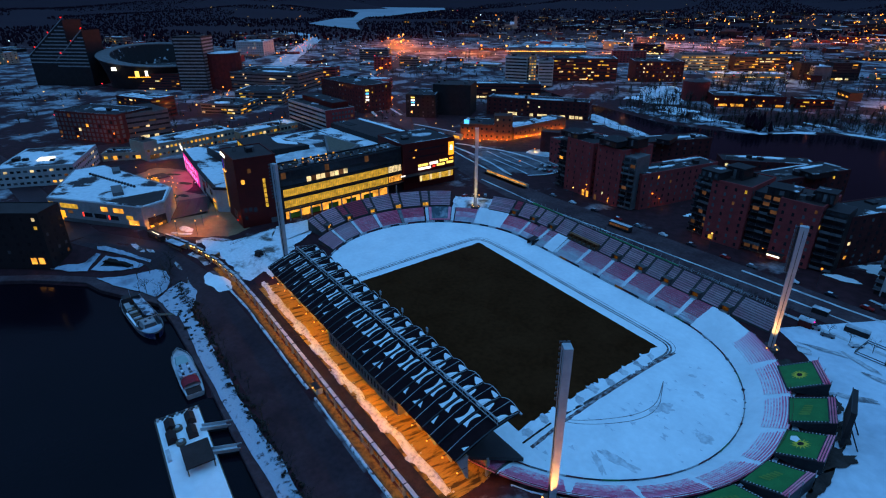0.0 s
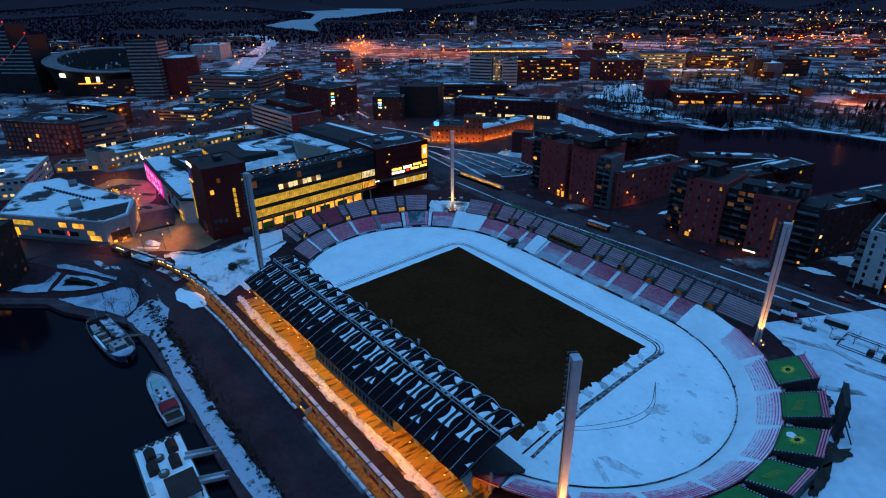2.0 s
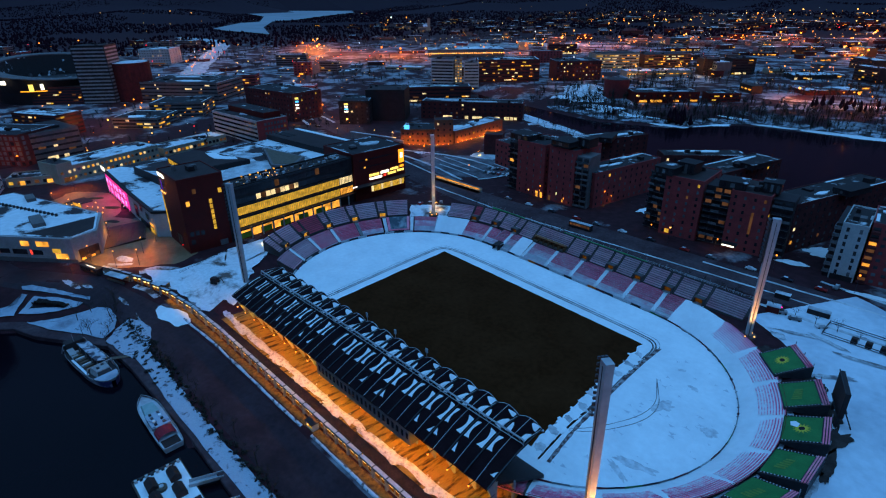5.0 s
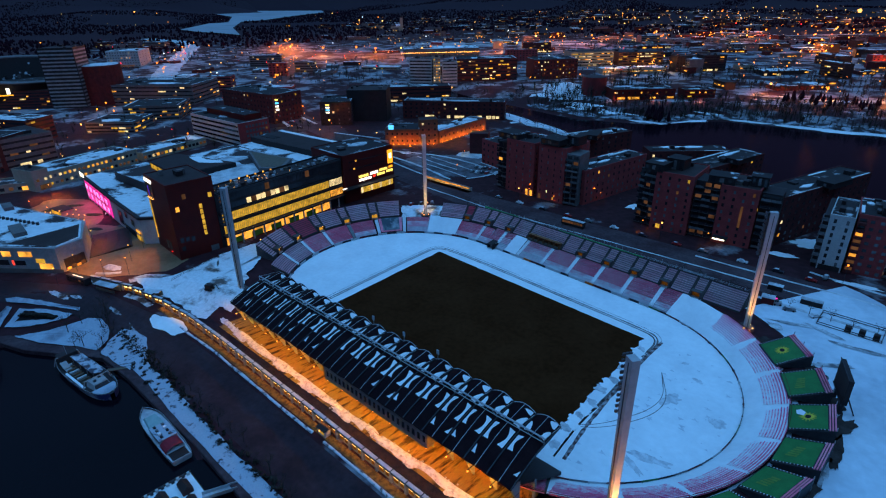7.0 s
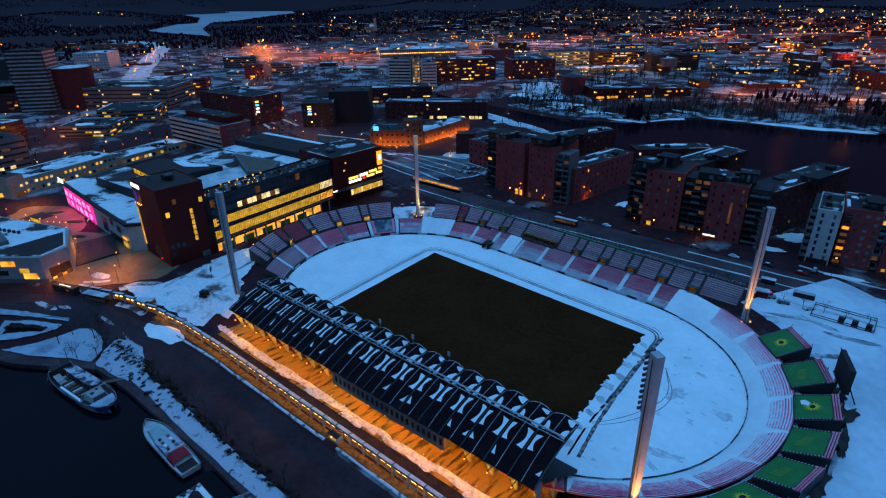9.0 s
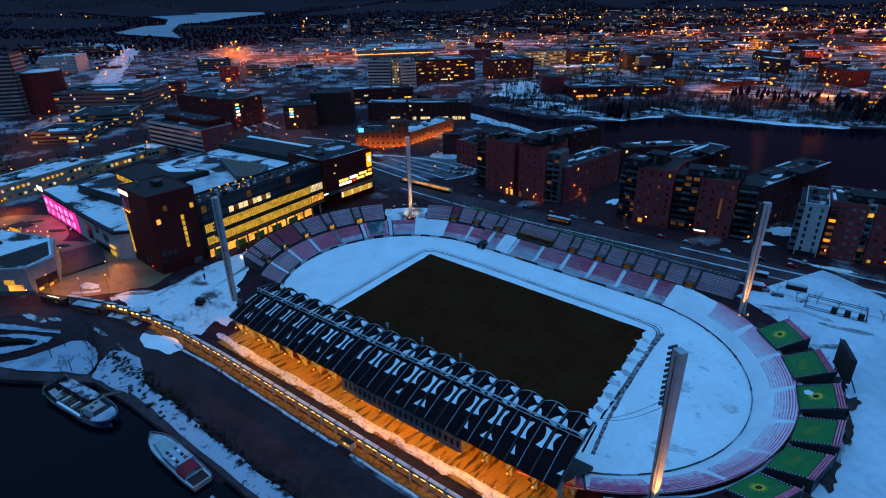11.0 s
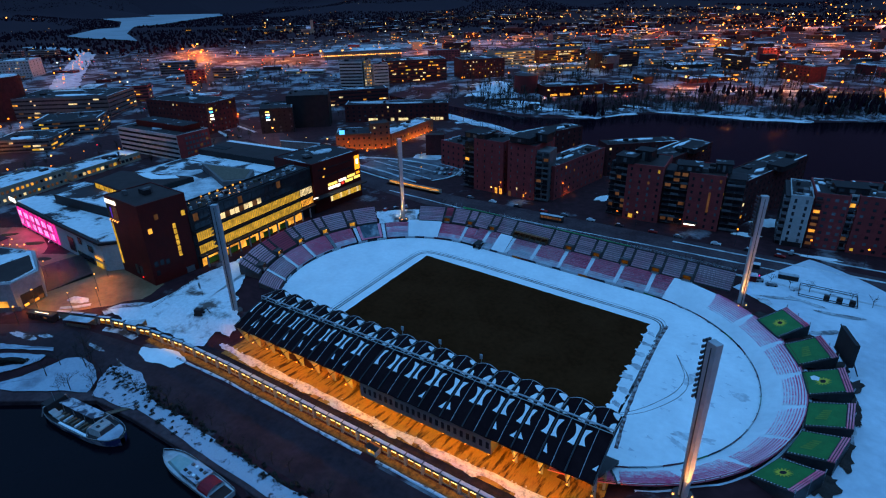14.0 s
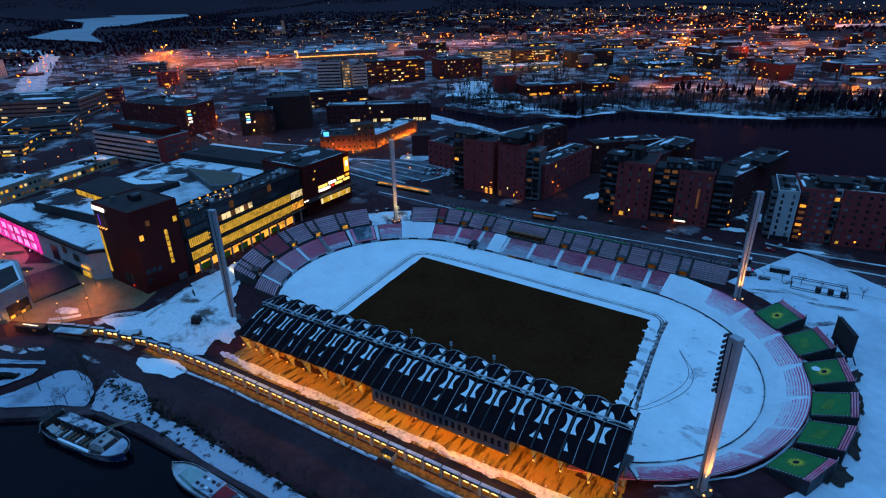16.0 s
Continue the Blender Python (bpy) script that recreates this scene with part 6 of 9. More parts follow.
for k, (bx, by, r1, r2) in enumerate(((-191, -83, 6, 2.4), (-188, -77.5, 4, 1.8), (-212, -72.4, 5, 2.2), (-208, -87, 6.5, 3), (-236, -76, 5, 2), (-237, -87, 5, 2.4))):
    blob("planting_bed", bx, by, r1, r2, 20 + k * 9, BUSH if k % 2 else mat("clipped_evergreen", (0.04, 0.06, 0.02), None, 0.8, 0.9), "low planted bed on the paved plaza", 0.1, 0.2, 0.9, k, category="planting bed")
for k in range(22):
    lamp_post(-232 + (k * 37 % 34), -91 + (k * 17 % 15), 1.2, BULB_WARM, 0, z=5.5, label="low globe lamp on the plaza", r=0.3)
wl = thing("street_lamp", "shaded lantern on a slim post throwing a round pool of light", "street lamp", pose(-144.2, -68.6, 5.5), "street lamps")
part("pole", Shape().tube((0, 0, 0), (0, 0, 7.6), 0.08, 0.06, 6), STEEL_DARK, wl)
part("shade", Shape().tube((0.7, 0, 7.2), (0.7, 0, 7.6), 0.34, 0.10, 8), STEEL_DARK, wl)
part("arm", Shape().tube((0, 0, 7.6), (0.7, 0, 7.6), 0.05, n=5), STEEL_DARK, wl)
pool = bpy.data.lights.new("lamp_light", "SPOT")
pool.energy, pool.color, pool.shadow_soft_size, pool.spot_size, pool.spot_blend = 11000, (1.0, 0.40, 0.13), 0.1, radians(52), 0.12
new("lamp_light", pool).location = (wl.location.x + 0.7, wl.location.y, 12.6)
SLUSH = mat("trodden_slush", (0.56, 0.56, 0.60), (0.075, 0.045, 0.038), 0.22, 0.8, bump=0.3, fine=0.4, contrast=(0.44, 0.58))
for cx, cy, rx, ry, tr in ((-122.1, -107.5, 5.5, 1.3, 20), (-115.3, -103.2, 2.6, 0.9, 30), (-96.6, -95.0, 3.5, 0.8, 10), (-80.5, -94.1, 4.5, 0.7, -10)):
    blob("snow_patch", cx, cy, rx, ry, tr, SLUSH, "thin trace of snow left on the wet road", 0.14, 0.5, 0.1, cx)
blob("snow_mound", -132.9, -85.1, 5.0, 2.3, 22, SNOW_OLD, "heap of cleared snow on the plaza lit orange", 0.1, 0.3, 1.5, 3.3)
ribbon("ploughed_snow", [(-131.7, -92.0), (-127.5, -87.9), (-124.9, -83.8)], 1.8, SNOW_OLD, "ploughed snow line at the plaza's edge", 0.14, 2, "stuff", "snow", 0.8, 0.3)
ribbon("trodden_slush", [(-114.6, -84.0), (-113.4, -78.2), (-108.2, -73.1), (-100.4, -69.4)], 5.5, SLUSH, "trodden slush between plaza and arcade", 0.16, 2, "stuff", "snow", 0.5)
ribbon("trodden_slush", [(-99.5, -69.9), (-91.2, -68.9), (-82.0, -68.6), (-73.7, -69.1)], 3.2, SLUSH, "trodden slush on the path below the slope", 0.18, 2, "stuff", "snow", 0.6)
ribbon("trodden_slush", [(-104.3, -88.6), (-98.6, -85.3), (-91.4, -83.8)], 2.6, SLUSH, "snow left on the ground before the arcade", 0.16, 2, "stuff", "snow", 0.7)
for cx, cy, w_, d_, tr in ((-112.5, -92.8, 11, 3.2, 24), (-96.6, -80.5, 6, 3.0, 40)):
    stall = thing("market_stall", "flat-roofed stall glowing amber beside the arcade", "stall", pose(cx, cy, hz(cx, cy), rz=tr), "market stalls")
    part("roof", Shape().box(-w_ / 2, w_ / 2, -d_ / 2, d_ / 2, 2.6, 2.8), SNOW_OLD, stall)
    part("counter", Shape().box(-w_ / 2 + 0.4, w_ / 2 - 0.4, -d_ / 2 + 0.5, -d_ / 2 + 0.9, 0, 1.0), WOOD, stall)
    part("rear_wall", Shape().box(-w_ / 2, w_ / 2, d_ / 2 - 0.15, d_ / 2, 0, 2.6), BEIGE_WALL, stall)
    part("lamp", Shape().box(-w_ / 2 + 0.6, w_ / 2 - 0.6, d_ / 2 - 0.3, d_ / 2 - 0.16, 1.9, 2.2), LIT_WARM, stall)
    for px_ in (-w_ / 2 + 0.1, w_ / 2 - 0.1):
        part("post", Shape().box(px_ - 0.08, px_ + 0.08, -d_ / 2, -d_ / 2 + 0.16, 0, 2.6), STEEL_DARK, stall)
lamp_post(-106.5, -29, 4, BULB_WARM, 2600, (1.0, 0.55, 0.14), label="lamp lighting the snow at the stand's end")
# added lamp, in place of the mast uplight's spill on the snow
lamp_post(-88, 58.5, 4, BULB_WARM, 1500, (1.0, 0.45, 0.12), label="added lamp warming the snow beside the mast")
lamp_post(-200, -88, 5, BULB_WARM, 3500, (1.0, 0.36, 0.05))
lamp_post(-228, -90, 5, BULB_WARM, 3500, (1.0, 0.36, 0.05))

# white pavilion and its neighbours
pav = thing("white_pavilion", "white two-storey pavilion with lit windows and snowy roof", "building", pose(0, 0, 5.5))
pp = [(-186, -141), (-143.0, -102), (-146.9, -90.9), (-170, -84), (-238, -112), (-236, -128)]
part("wall", Shape().prism(pp, -2.5, 11.5), mat("pale_grey_render", (0.37, 0.345, 0.35), (0.28, 0.26, 0.265), 0.15, 0.8, fine=0.3), pav)
part("roof", Shape().prism([(-186, -139.8), (-144, -101), (-149, -91), (-170, -85.5), (-236, -112.6), (-234.5, -127)], 11.5, 11.8), ROOF_WHITE, pav)
pf = Matrix.Translation((-186, -141, 0)) @ Matrix.Rotation(math.atan2(39, 43), 4, "Z")
for x0, x1, z0, z1, m_ in ((0.6, 5.0, 0.6, 9.6, LIT_YELLOW), (6.4, 9.8, 0.6, 5.6, SIGN_ORANGE), (8, 19, 7.2, 9.6, LIT_YELLOW), (12, 15, 4.6, 6.2, LIT_DIM), (21, 21.9, 3.6, 5.8, SIGN_RED), (22.2, 27, 3.6, 5.8, GLASS_DARK), (28.5, 35.5, 3.4, 5.8, GLASS_DARK), (37, 37.9, 3.4, 5.6, SIGN_RED), (38.2, 43, 3.4, 5.6, GLASS_DARK), (33.5, 37.5, 7.4, 9.8, LIT_WARM), (41, 47, 7.4, 9.8, LIT_WARM), (48, 52, 4.6, 6.6, LIT_YELLOW), (49, 55, 0.4, 4.4, LIT_WARM)):
    part("window", Shape().box(x0, x1, -0.12, -0.02, z0, z1, pf), m_, pav)
part("base_course", Shape().box(8, 59, -0.15, -0.05, -2, 1.8, pf), GREY_CLAD, pav)
pe = Matrix.Translation((-143.0, -102, 0)) @ Matrix.Rotation(math.atan2(11.1, -3.9), 4, "Z")
part("end_glazing", Shape().box(2.0, 11, -0.12, -0.02, 0.3, 5.6, pe), GLASS_DARK, pav)
for k in range(4):
    part("lit_pane", Shape().box(2.4 + k * 2.1, 4.2 + k * 2.1, -0.2, -0.13, 0.5, 1.5 + (k % 2) * 0.7, pe), LIT_DIM if k % 2 else LIT_WARM, pav)
part("roof_membrane", Shape().prism([(-163, -116.5), (-145.0, -101.2), (-149.5, -91.6), (-166, -87.4)], 11.8, 11.86), BITUMEN, pav, "bare dark roofing felt")
for k in range(16):
    x, y = -218 + k * 2.6, -120 + k * 1.25
    part("roof_fan", Shape().box(x - 0.6, x + 0.6, y - 0.6, y + 0.6, 11.8, 13.0), STEEL_DARK, pav)
part("roof_plant", Shape().box(-182, -168, -112, -107, 11.8, 13.6), GREY_CLAD, pav)
part("roof_plant", Shape().box(-222, -212, -109, -105, 11.8, 13.4), GREY_CLAD, pav)
pav2 = block("white_office", "low white office block with lit skylight and snowy roof", (-262, -168), (-250, -128), 50, 17.0, WHITE_WALL, ROOF_WHITE, floors=3, cols=12, lit=0.15, units=5, win=(2, 1.4), joined=True)
part("skylight", Shape().box(18, 26, 14, 21, 11.6, 12.4), SIGN_WHITE, pav2)
dark_l = block("dark_brick_house", "dark brick waterside house with arched lit entrance", (-157, -187), (-127, -141), 14, 27, DARK_CLAD, BITUMEN, zg=3.5, floors=6, cols=11, lit=0.03, units=3)
for k in range(2):
    part("arched_door", Shape().box(46 + k * 3.4, 48.4 + k * 3.4, -0.2, -0.05, 0.3, 3.2), LIT_WARM, dark_l)


# ---- apartment houses along the east road ----
aptA = block("apartment_house", "tall red brick apartment slab with columns of narrow windows", (-80, 114.5), (-60.5, 115), 22, 35.5, BRICK_RED, ROOF_SNOWY, floors=9, cols=4, side_cols=5, lit=0.02, units=4, win=(0.65, 1.4), group="apartment houses", seed=11, pale=0.4)
aptB = block("apartment_house", "tall red brick apartment slab beside a glazed balcony stack", (-57.5, 115), (-40.5, 115.5), 24, 36.0, BRICK_RED, ROOF_SNOWY, floors=9, cols=4, side_cols=6, lit=0.03, units=4, win=(0.65, 1.4), group="apartment houses", seed=12, pale=0.4)


def balcony_bay(P, Q, z1, floors, wall, lights, label, seed):
    """Recessed bay of stacked balconies whose front runs from P to Q."""
    P, Q = Vector((*P, 5.5)), Vector((*Q, 5.5))
    L, rn = (Q - P).length, random.Random(seed)
    ob = thing("balcony_bay", label, "balconies", Matrix.Translation(P) @ Matrix.Rotation(math.atan2(Q.y - P.y, Q.x - P.x), 4, "Z"), "balcony bays")
    part("wall", Shape().box(0, L, 1.6, 14, -1, z1 - 5.5), wall, ob)
    fh = (z1 - 6.5) / floors
    n = max(1, round(L / 3.4))
    for f in range(floors):
        z = 0.8 + f * fh
        part("slab", Shape().box(0, L, -0.1, 1.6, z, z + 0.22), CONCRETE_DARK, ob)
        for c in range(n):
            a_, b_ = L * c / n + 0.12, L * (c + 1) / n - 0.12
            r_ = rn.random()
            part("balcony_glass", Shape().box(a_, b_, 0.0, 0.08, z + 0.22, z + 1.25), GLASS_PALE if r_ < 0.35 else GLASS_DARK, ob)
            part("balcony_window", Shape().box(a_ + 0.3, b_ - 0.5, 1.5, 1.6, z + 0.5, z + 2.5), (LIT_WARM if r_ > 1 - lights * 0.5 else LIT_DIM) if r_ > 1 - lights else GLASS_DARK, ob)
    return ob


balcony_bay((-88, 115), (-80.2, 114.6), 33, 9, DARK_CLAD, 0.06, "dark glazed balcony stack at the slab's end", 3)
balcony_bay((-40.2, 115.4), (-33, 116.5), 33.5, 9, GREY_CLAD, 0.12, "grey glazed balcony stack with lit lower floors", 4)
for x in (14.5, 17.6):
    part("doorway", Shape().box(x, x + 1.6, -0.2, -0.05, 0.1, 3.4), LIT_WARM, aptA)
part("doorway", Shape().box(1.0, 2.6, -0.2, -0.05, 0.1, 3.0), LIT_DIM, aptB)
block("apartment_house", "low red brick wing running back from the road", (-31.5, 122), (-25, 176), 15, 24.5, BRICK_RED, ROOF_SNOWY, floors=5, cols=12, side_cols=3, faces=(0, 3), lit=0.07, units=3, win=(1.0, 1.5), group="apartment houses", seed=13, pale=0.4)
block("apartment_house", "dark apartment wing by the river", (-88, 140), (-60, 222), 16, 25, BRICK_DARK, ROOF_SNOWY, floors=6, cols=16, side_cols=4, faces=(0, 3), lit=0.06, units=5, group="apartment houses", seed=14)
block("apartment_house", "red brick wing with a snowy pitched terrace behind", (-128, 146), (-86, 139), 18, 22, BRICK_RED, ROOF_SNOWY, floors=4, cols=9, side_cols=4, lit=0.04, units=3, group="apartment houses", seed=15)
block("apartment_house", "dark flat-roofed apartment wing near the river bank", (-25, 180), (8, 214), 14, 25, BRICK_DARK, ROOF_SNOWY, floors=6, cols=11, side_cols=4, faces=(0, 1), lit=0.05, units=3, group="apartment houses", seed=16)
balcony_bay((0.2, 119), (9.4, 118.6), 33.5, 9, DARK_CLAD, 0.10, "dark balcony bay with scattered lit windows", 5)
aptC = block("apartment_house", "dark red apartment slab between balcony bays", (9.6, 117.4), (26.6, 119.6), 24, 34.0, BRICK_RED, BITUMEN, floors=9, cols=4, side_cols=5, lit=0.08, units=5, group="apartment houses", seed=17, pale=0.4, win=(1.0, 1.5))
balcony_bay((26.9, 121), (37.6, 122.6), 32.5, 9, DARK_CLAD, 0.22, "dark balcony bay with several lit windows", 6)
aptD = block("apartment_house", "dark red apartment slab with bright entrance canopy", (37.9, 122), (53.4, 124.4), 22, 32.5, BRICK_RED, BITUMEN, floors=8, cols=4, side_cols=5, lit=0.06, units=5, group="apartment houses", seed=18, pale=0.4, win=(1.0, 1.5))
balcony_bay((53.7, 125.6), (61.5, 127), 31.5, 8, DARK_CLAD, 0.14, "dark balcony bay beside the street corner", 7)
part("entrance_canopy", Shape().box(0.5, 7, -3.2, 0, 3.2, 3.6), DARK_CLAD, aptD)
part("entrance_light", Shape().box(1, 6, -3.3, -3.1, 2.5, 3.2), SIGN_WHITE, aptD)
part("entrance_light", Shape().box(9.4, 10.4, -0.2, -0.05, 9, 19), LIT_DIM, aptD)
part("entrance_light", Shape().box(3, 5, -0.3, -0.1, 1, 3), LIT_YELLOW, aptC)
block("apartment_house", "dark apartment wing stepping back from the road", (20, 146), (30, 200), 16, 30, BRICK_DARK, ROOF_SNOWY, floors=7, cols=12, side_cols=4, faces=(0, 3), lit=0.08, units=5, group="apartment houses", seed=19)
block("apartment_house", "long dark apartment wing with snow on its roof edge", (60, 136), (78, 205), 15, 28, BRICK_DARK, ROOF_SNOWY, floors=7, cols=15, side_cols=4, faces=(0, 3), lit=0.08, units=5, group="apartment houses", seed=20)
aptW = block("apartment_house", "white rendered apartment house with dark corner balconies", (80.2, 124.6), (88.6, 125.8), 26, 29.0, WHITE_WALL, ROOF_SNOWY, floors=7, cols=2, side_cols=5, lit=0.0, units=3, group="apartment houses", seed=21, win=(1.0, 1.8), base=1.5)
for k in range(7):
    part("balcony", Shape().box(-2.4, 0.0, -0.2, 5.6, 2.4 + k * 3.1, 3.4 + k * 3.1), GLASS_PALE, aptW)
    part("balcony_slab", Shape().box(-2.5, 0.0, -0.3, 5.8, 2.1 + k * 3.1, 2.4 + k * 3.1), GREY_CLAD, aptW)
part("balcony_wall", Shape().box(-2.0, 0.0, 0.8, 26, -1, 23), DARK_CLAD, aptW)
part("ground_floor", Shape().box(0.5, 8, -0.1, 0.0, 0, 2.2), DARK_CLAD, aptW)
aptX = block("apartment_house", "dark red apartment slab with amber lit corner balconies", (89.0, 128), (101.5, 130.4), 24, 30.5, BRICK_RED, ROOF_SNOWY, floors=8, cols=4, side_cols=5, lit=0.03, units=6, group="apartment houses", seed=22, pale=0.4, win=(1.4, 1.3))
for k in range(8):
    part("balcony", Shape().box(0.2, 3.0, -1.8, 0.0, 0.4 + k * 3.0, 1.4 + k * 3.0), BRICK_DARK, aptX)
    part("balcony_lamp", Shape().box(0.4, 2.8, -0.2, -0.02, 1.4 + k * 3.0, 2.7 + k * 3.0), LIT_WARM if k in (2, 5) else LIT_DIM if k < 6 else GLASS_DARK, aptX)
balcony_bay((101.6, 131), (104.4, 131.6), 31, 8, WHITE_WALL, 0.05, "narrow white balcony strip between two slabs", 8)
block("apartment_house", "dark brick apartment slab with scattered dim windows", (104.6, 131), (124, 135.4), 24, 31, BRICK_RED, ROOF_SNOWY, floors=8, cols=5, lit=0.04, units=4, group="apartment houses", seed=23, pale=0.4, win=(1.3, 1.3))
balcony_bay((124.2, 136), (127.2, 136.7), 31, 8, WHITE_WALL, 0.05, "narrow white balcony strip between two slabs", 9)
block("apartment_house", "dark brick apartment house beyond the white strip", (127.6, 136.3), (168, 144), 24, 31, BRICK_DARK, ROOF_SNOWY, floors=8, cols=9, lit=0.05, units=3, group="apartment houses", seed=24)

for hx, hy, w, d, z0, h_, rz_ in ((-80, 121, 14, 11, 35.4, 3.0, -1), (-50, 120, 12, 12, 37, 3.0, 0), (-41, 126, 7, 8, 37, 4.6, 0), (8, 122, 9, 10, 34, 3.4, 0), (14, 130, 8, 8, 34, 5.0, 0), (36, 128, 11, 9, 32.5, 3.2, 13), (50, 133, 7, 7, 32.5, 4.6, 13), (100, 138, 12, 9, 30.5, 3.0, 14), (116, 142, 8, 8, 30.5, 4.4, 14), (-70, 190, 8, 16, 25, 2.8, 20), (70, 172, 7, 16, 28, 2.6, -15), (26, 176, 7, 16, 30, 2.6, -10)):
    ph = thing("roof_storey", "set-back dark roof storey with snow on its deck", "roof storey", pose(hx, hy, z0 + 0.1, rz=rz_), "roof storeys")
    part("wall", Shape().box(-w / 2, w / 2, -d / 2, d / 2, 0, h_), DARK_CLAD, ph)
    part("roof", Shape().box(-w / 2 - 0.4, w / 2 + 0.4, -d / 2 - 0.4, d / 2 + 0.4, h_, h_ + 0.25), ROOF_SNOWY, ph)
    for k in range(3):
        part("window", Shape().box(-w / 2 + (k + 0.25) * w / 3, -w / 2 + (k + 0.75) * w / 3, -d / 2 - 0.08, -d / 2, 0.7, h_ - 0.6), GLASS_PALE if k % 2 else GLASS_DARK, ph)
# ---- middle distance ----
striped = block("striped_office", "office block with white window bands and red brick end", (-362, 42), (-291, 50), 27, 24, WHITE_WALL, ROOF_SNOWY, floors=5, cols=10, band=GLASS_DARK, faces=(0,), units=2)
part("end_wall", Shape().box(71.5, 71.9, -0.1, 27.1, -2, 18.6), BRICK_RED, striped, "red brick end wall")
for f in range(4):
    for c in range(7):
        part("end_window", Shape().box(71.9, 72.0, 6 + c * 2.9, 8 + c * 2.9, 3.6 + f * 3.6, 5.6 + f * 3.6), LIT_DIM if (f * 7 + c) % 9 == 2 else GLASS_PALE, striped)
part("roof_storey", Shape().box(10, 66, 10, 25, 18.4, 22.8), RED_CLAD, striped, "dark red set-back roof storey")
part("roof_storey_top", Shape().box(10.3, 65.7, 10.3, 24.7, 22.8, 23.0), ROOF_SNOWY, striped)
block("office_block", "dark red office with lit sign column", (-424, 98), (-352, 112), 34, 31, BRICK_DARK, ROOF_SNOWY, floors=6, cols=16, side_cols=8, lit=0.08, units=3, joined=True)
so = thing("sign_column", "column of bright coloured shop signs", "sign", pose(-351, 113, 5.5, rz=-10))
for k, m_ in enumerate((SIGN_WHITE, SIGN_WHITE, SIGN_BLUE, SIGN_YELLOW)):
    part("sign_panel", Shape().box(-0.3, 0.3, 1, 4.0, 12 + k * 2.9, 13.5 + k * 2.9), m_, so)
tw1 = block("dark_office_tower", "dark office house with lit sign column", (-314, 137), (-296, 158), 34, 26, DARK_CLAD, ROOF_SNOWY, floors=6, cols=6, lit=0.04, units=2, joined=True)
for k, m_ in enumerate((SIGN_WHITE, SIGN_BLUE, SIGN_WHITE, SIGN_YELLOW)):
    part("sign_panel", Shape().box(5, 8.4, -0.35, -0.1, 11 + k * 2.2, 12.2 + k * 2.2), m_, tw1)
block("dark_office_tower", "taller dark windowless block behind", (-312, 165), (-286, 190), 30, 33, DARK_CLAD, BITUMEN, floors=0, units=3)
fac = block("old_factory", "old brick factory hall floodlit orange from below", (-218, 133.5), (-198, 151.5), 24, 17.0, ORANGE_BRICK, ROOF_SNOWY, floors=2, cols=7, side_cols=4, lit=0.15, units=3)
part("cornice", Shape().box(-0.4, 27.3, -0.4, 0, 10.8, 11.7), ORANGE_BRICK, fac)
tf = block("factory_tower", "square brick tower of the old factory", (-197.8, 151.7), (-189.6, 163), 12, 24, ORANGE_BRICK, BITUMEN, floors=4, cols=3, lit=0.1, units=0)
f2 = block("old_factory_wing", "long brick factory wing with floodlit window bays", (-190, 165), (-197, 226), 16, 14.8, ORANGE_BRICK, ROOF_WHITE, floors=1, cols=12, side_cols=4, lit=0.2, units=2)
part("blue_sign", Shape().box(3, 7, -0.3, -0.05, 11.6, 15), SIGN_BLUE, fac)
for (bx, by), n, (ex, ey) in (((-217, 133.0), 6, (-198.6, 149.8)), ((-190.0, 166), 11, (-196.8, 225)), ((-197.0, 150.6), 3, (-189.6, 161.0))):
    for k in range(n):
        x, y = bx + (ex - bx) * (k + 0.5) / n + 0.9, by + (ey - by) * (k + 0.5) / n - 0.9
        up = thing("facade_floodlight", "small orange floodlight at the factory wall", "floodlight", pose(x, y, 5.6), "factory floodlights")
        part("housing", Shape().box(-0.3, 0.3, -0.3, 0.3, 0, 0.5), STEEL_DARK, up)
        part("lens", Shape().ball((0, 0, 0.6), 0.3), BULB_ORANGE, up)
        lp = bpy.data.lights.new("factory_light", "POINT")
        lp.energy, lp.color, lp.shadow_soft_size = 1050, (1.0, 0.33, 0.025), 0.2
        new("factory_light", lp).location = (x, y, 6.7)
cube = block("brick_cube", "small cube-shaped brick pavilion lit at its foot", (-151, 158), (-140, 165.5), 10, 20, BRICK_DARK, BITUMEN, units=0)
lamp_post(-152, 153, 3, BULB_ORANGE, 1600)
blob("traffic_island", -146, 158, 13, 9, 30, SNOW_OLD, "round snowy island about the brick cube", 0.14, 0.25, 0.2, 4.4)
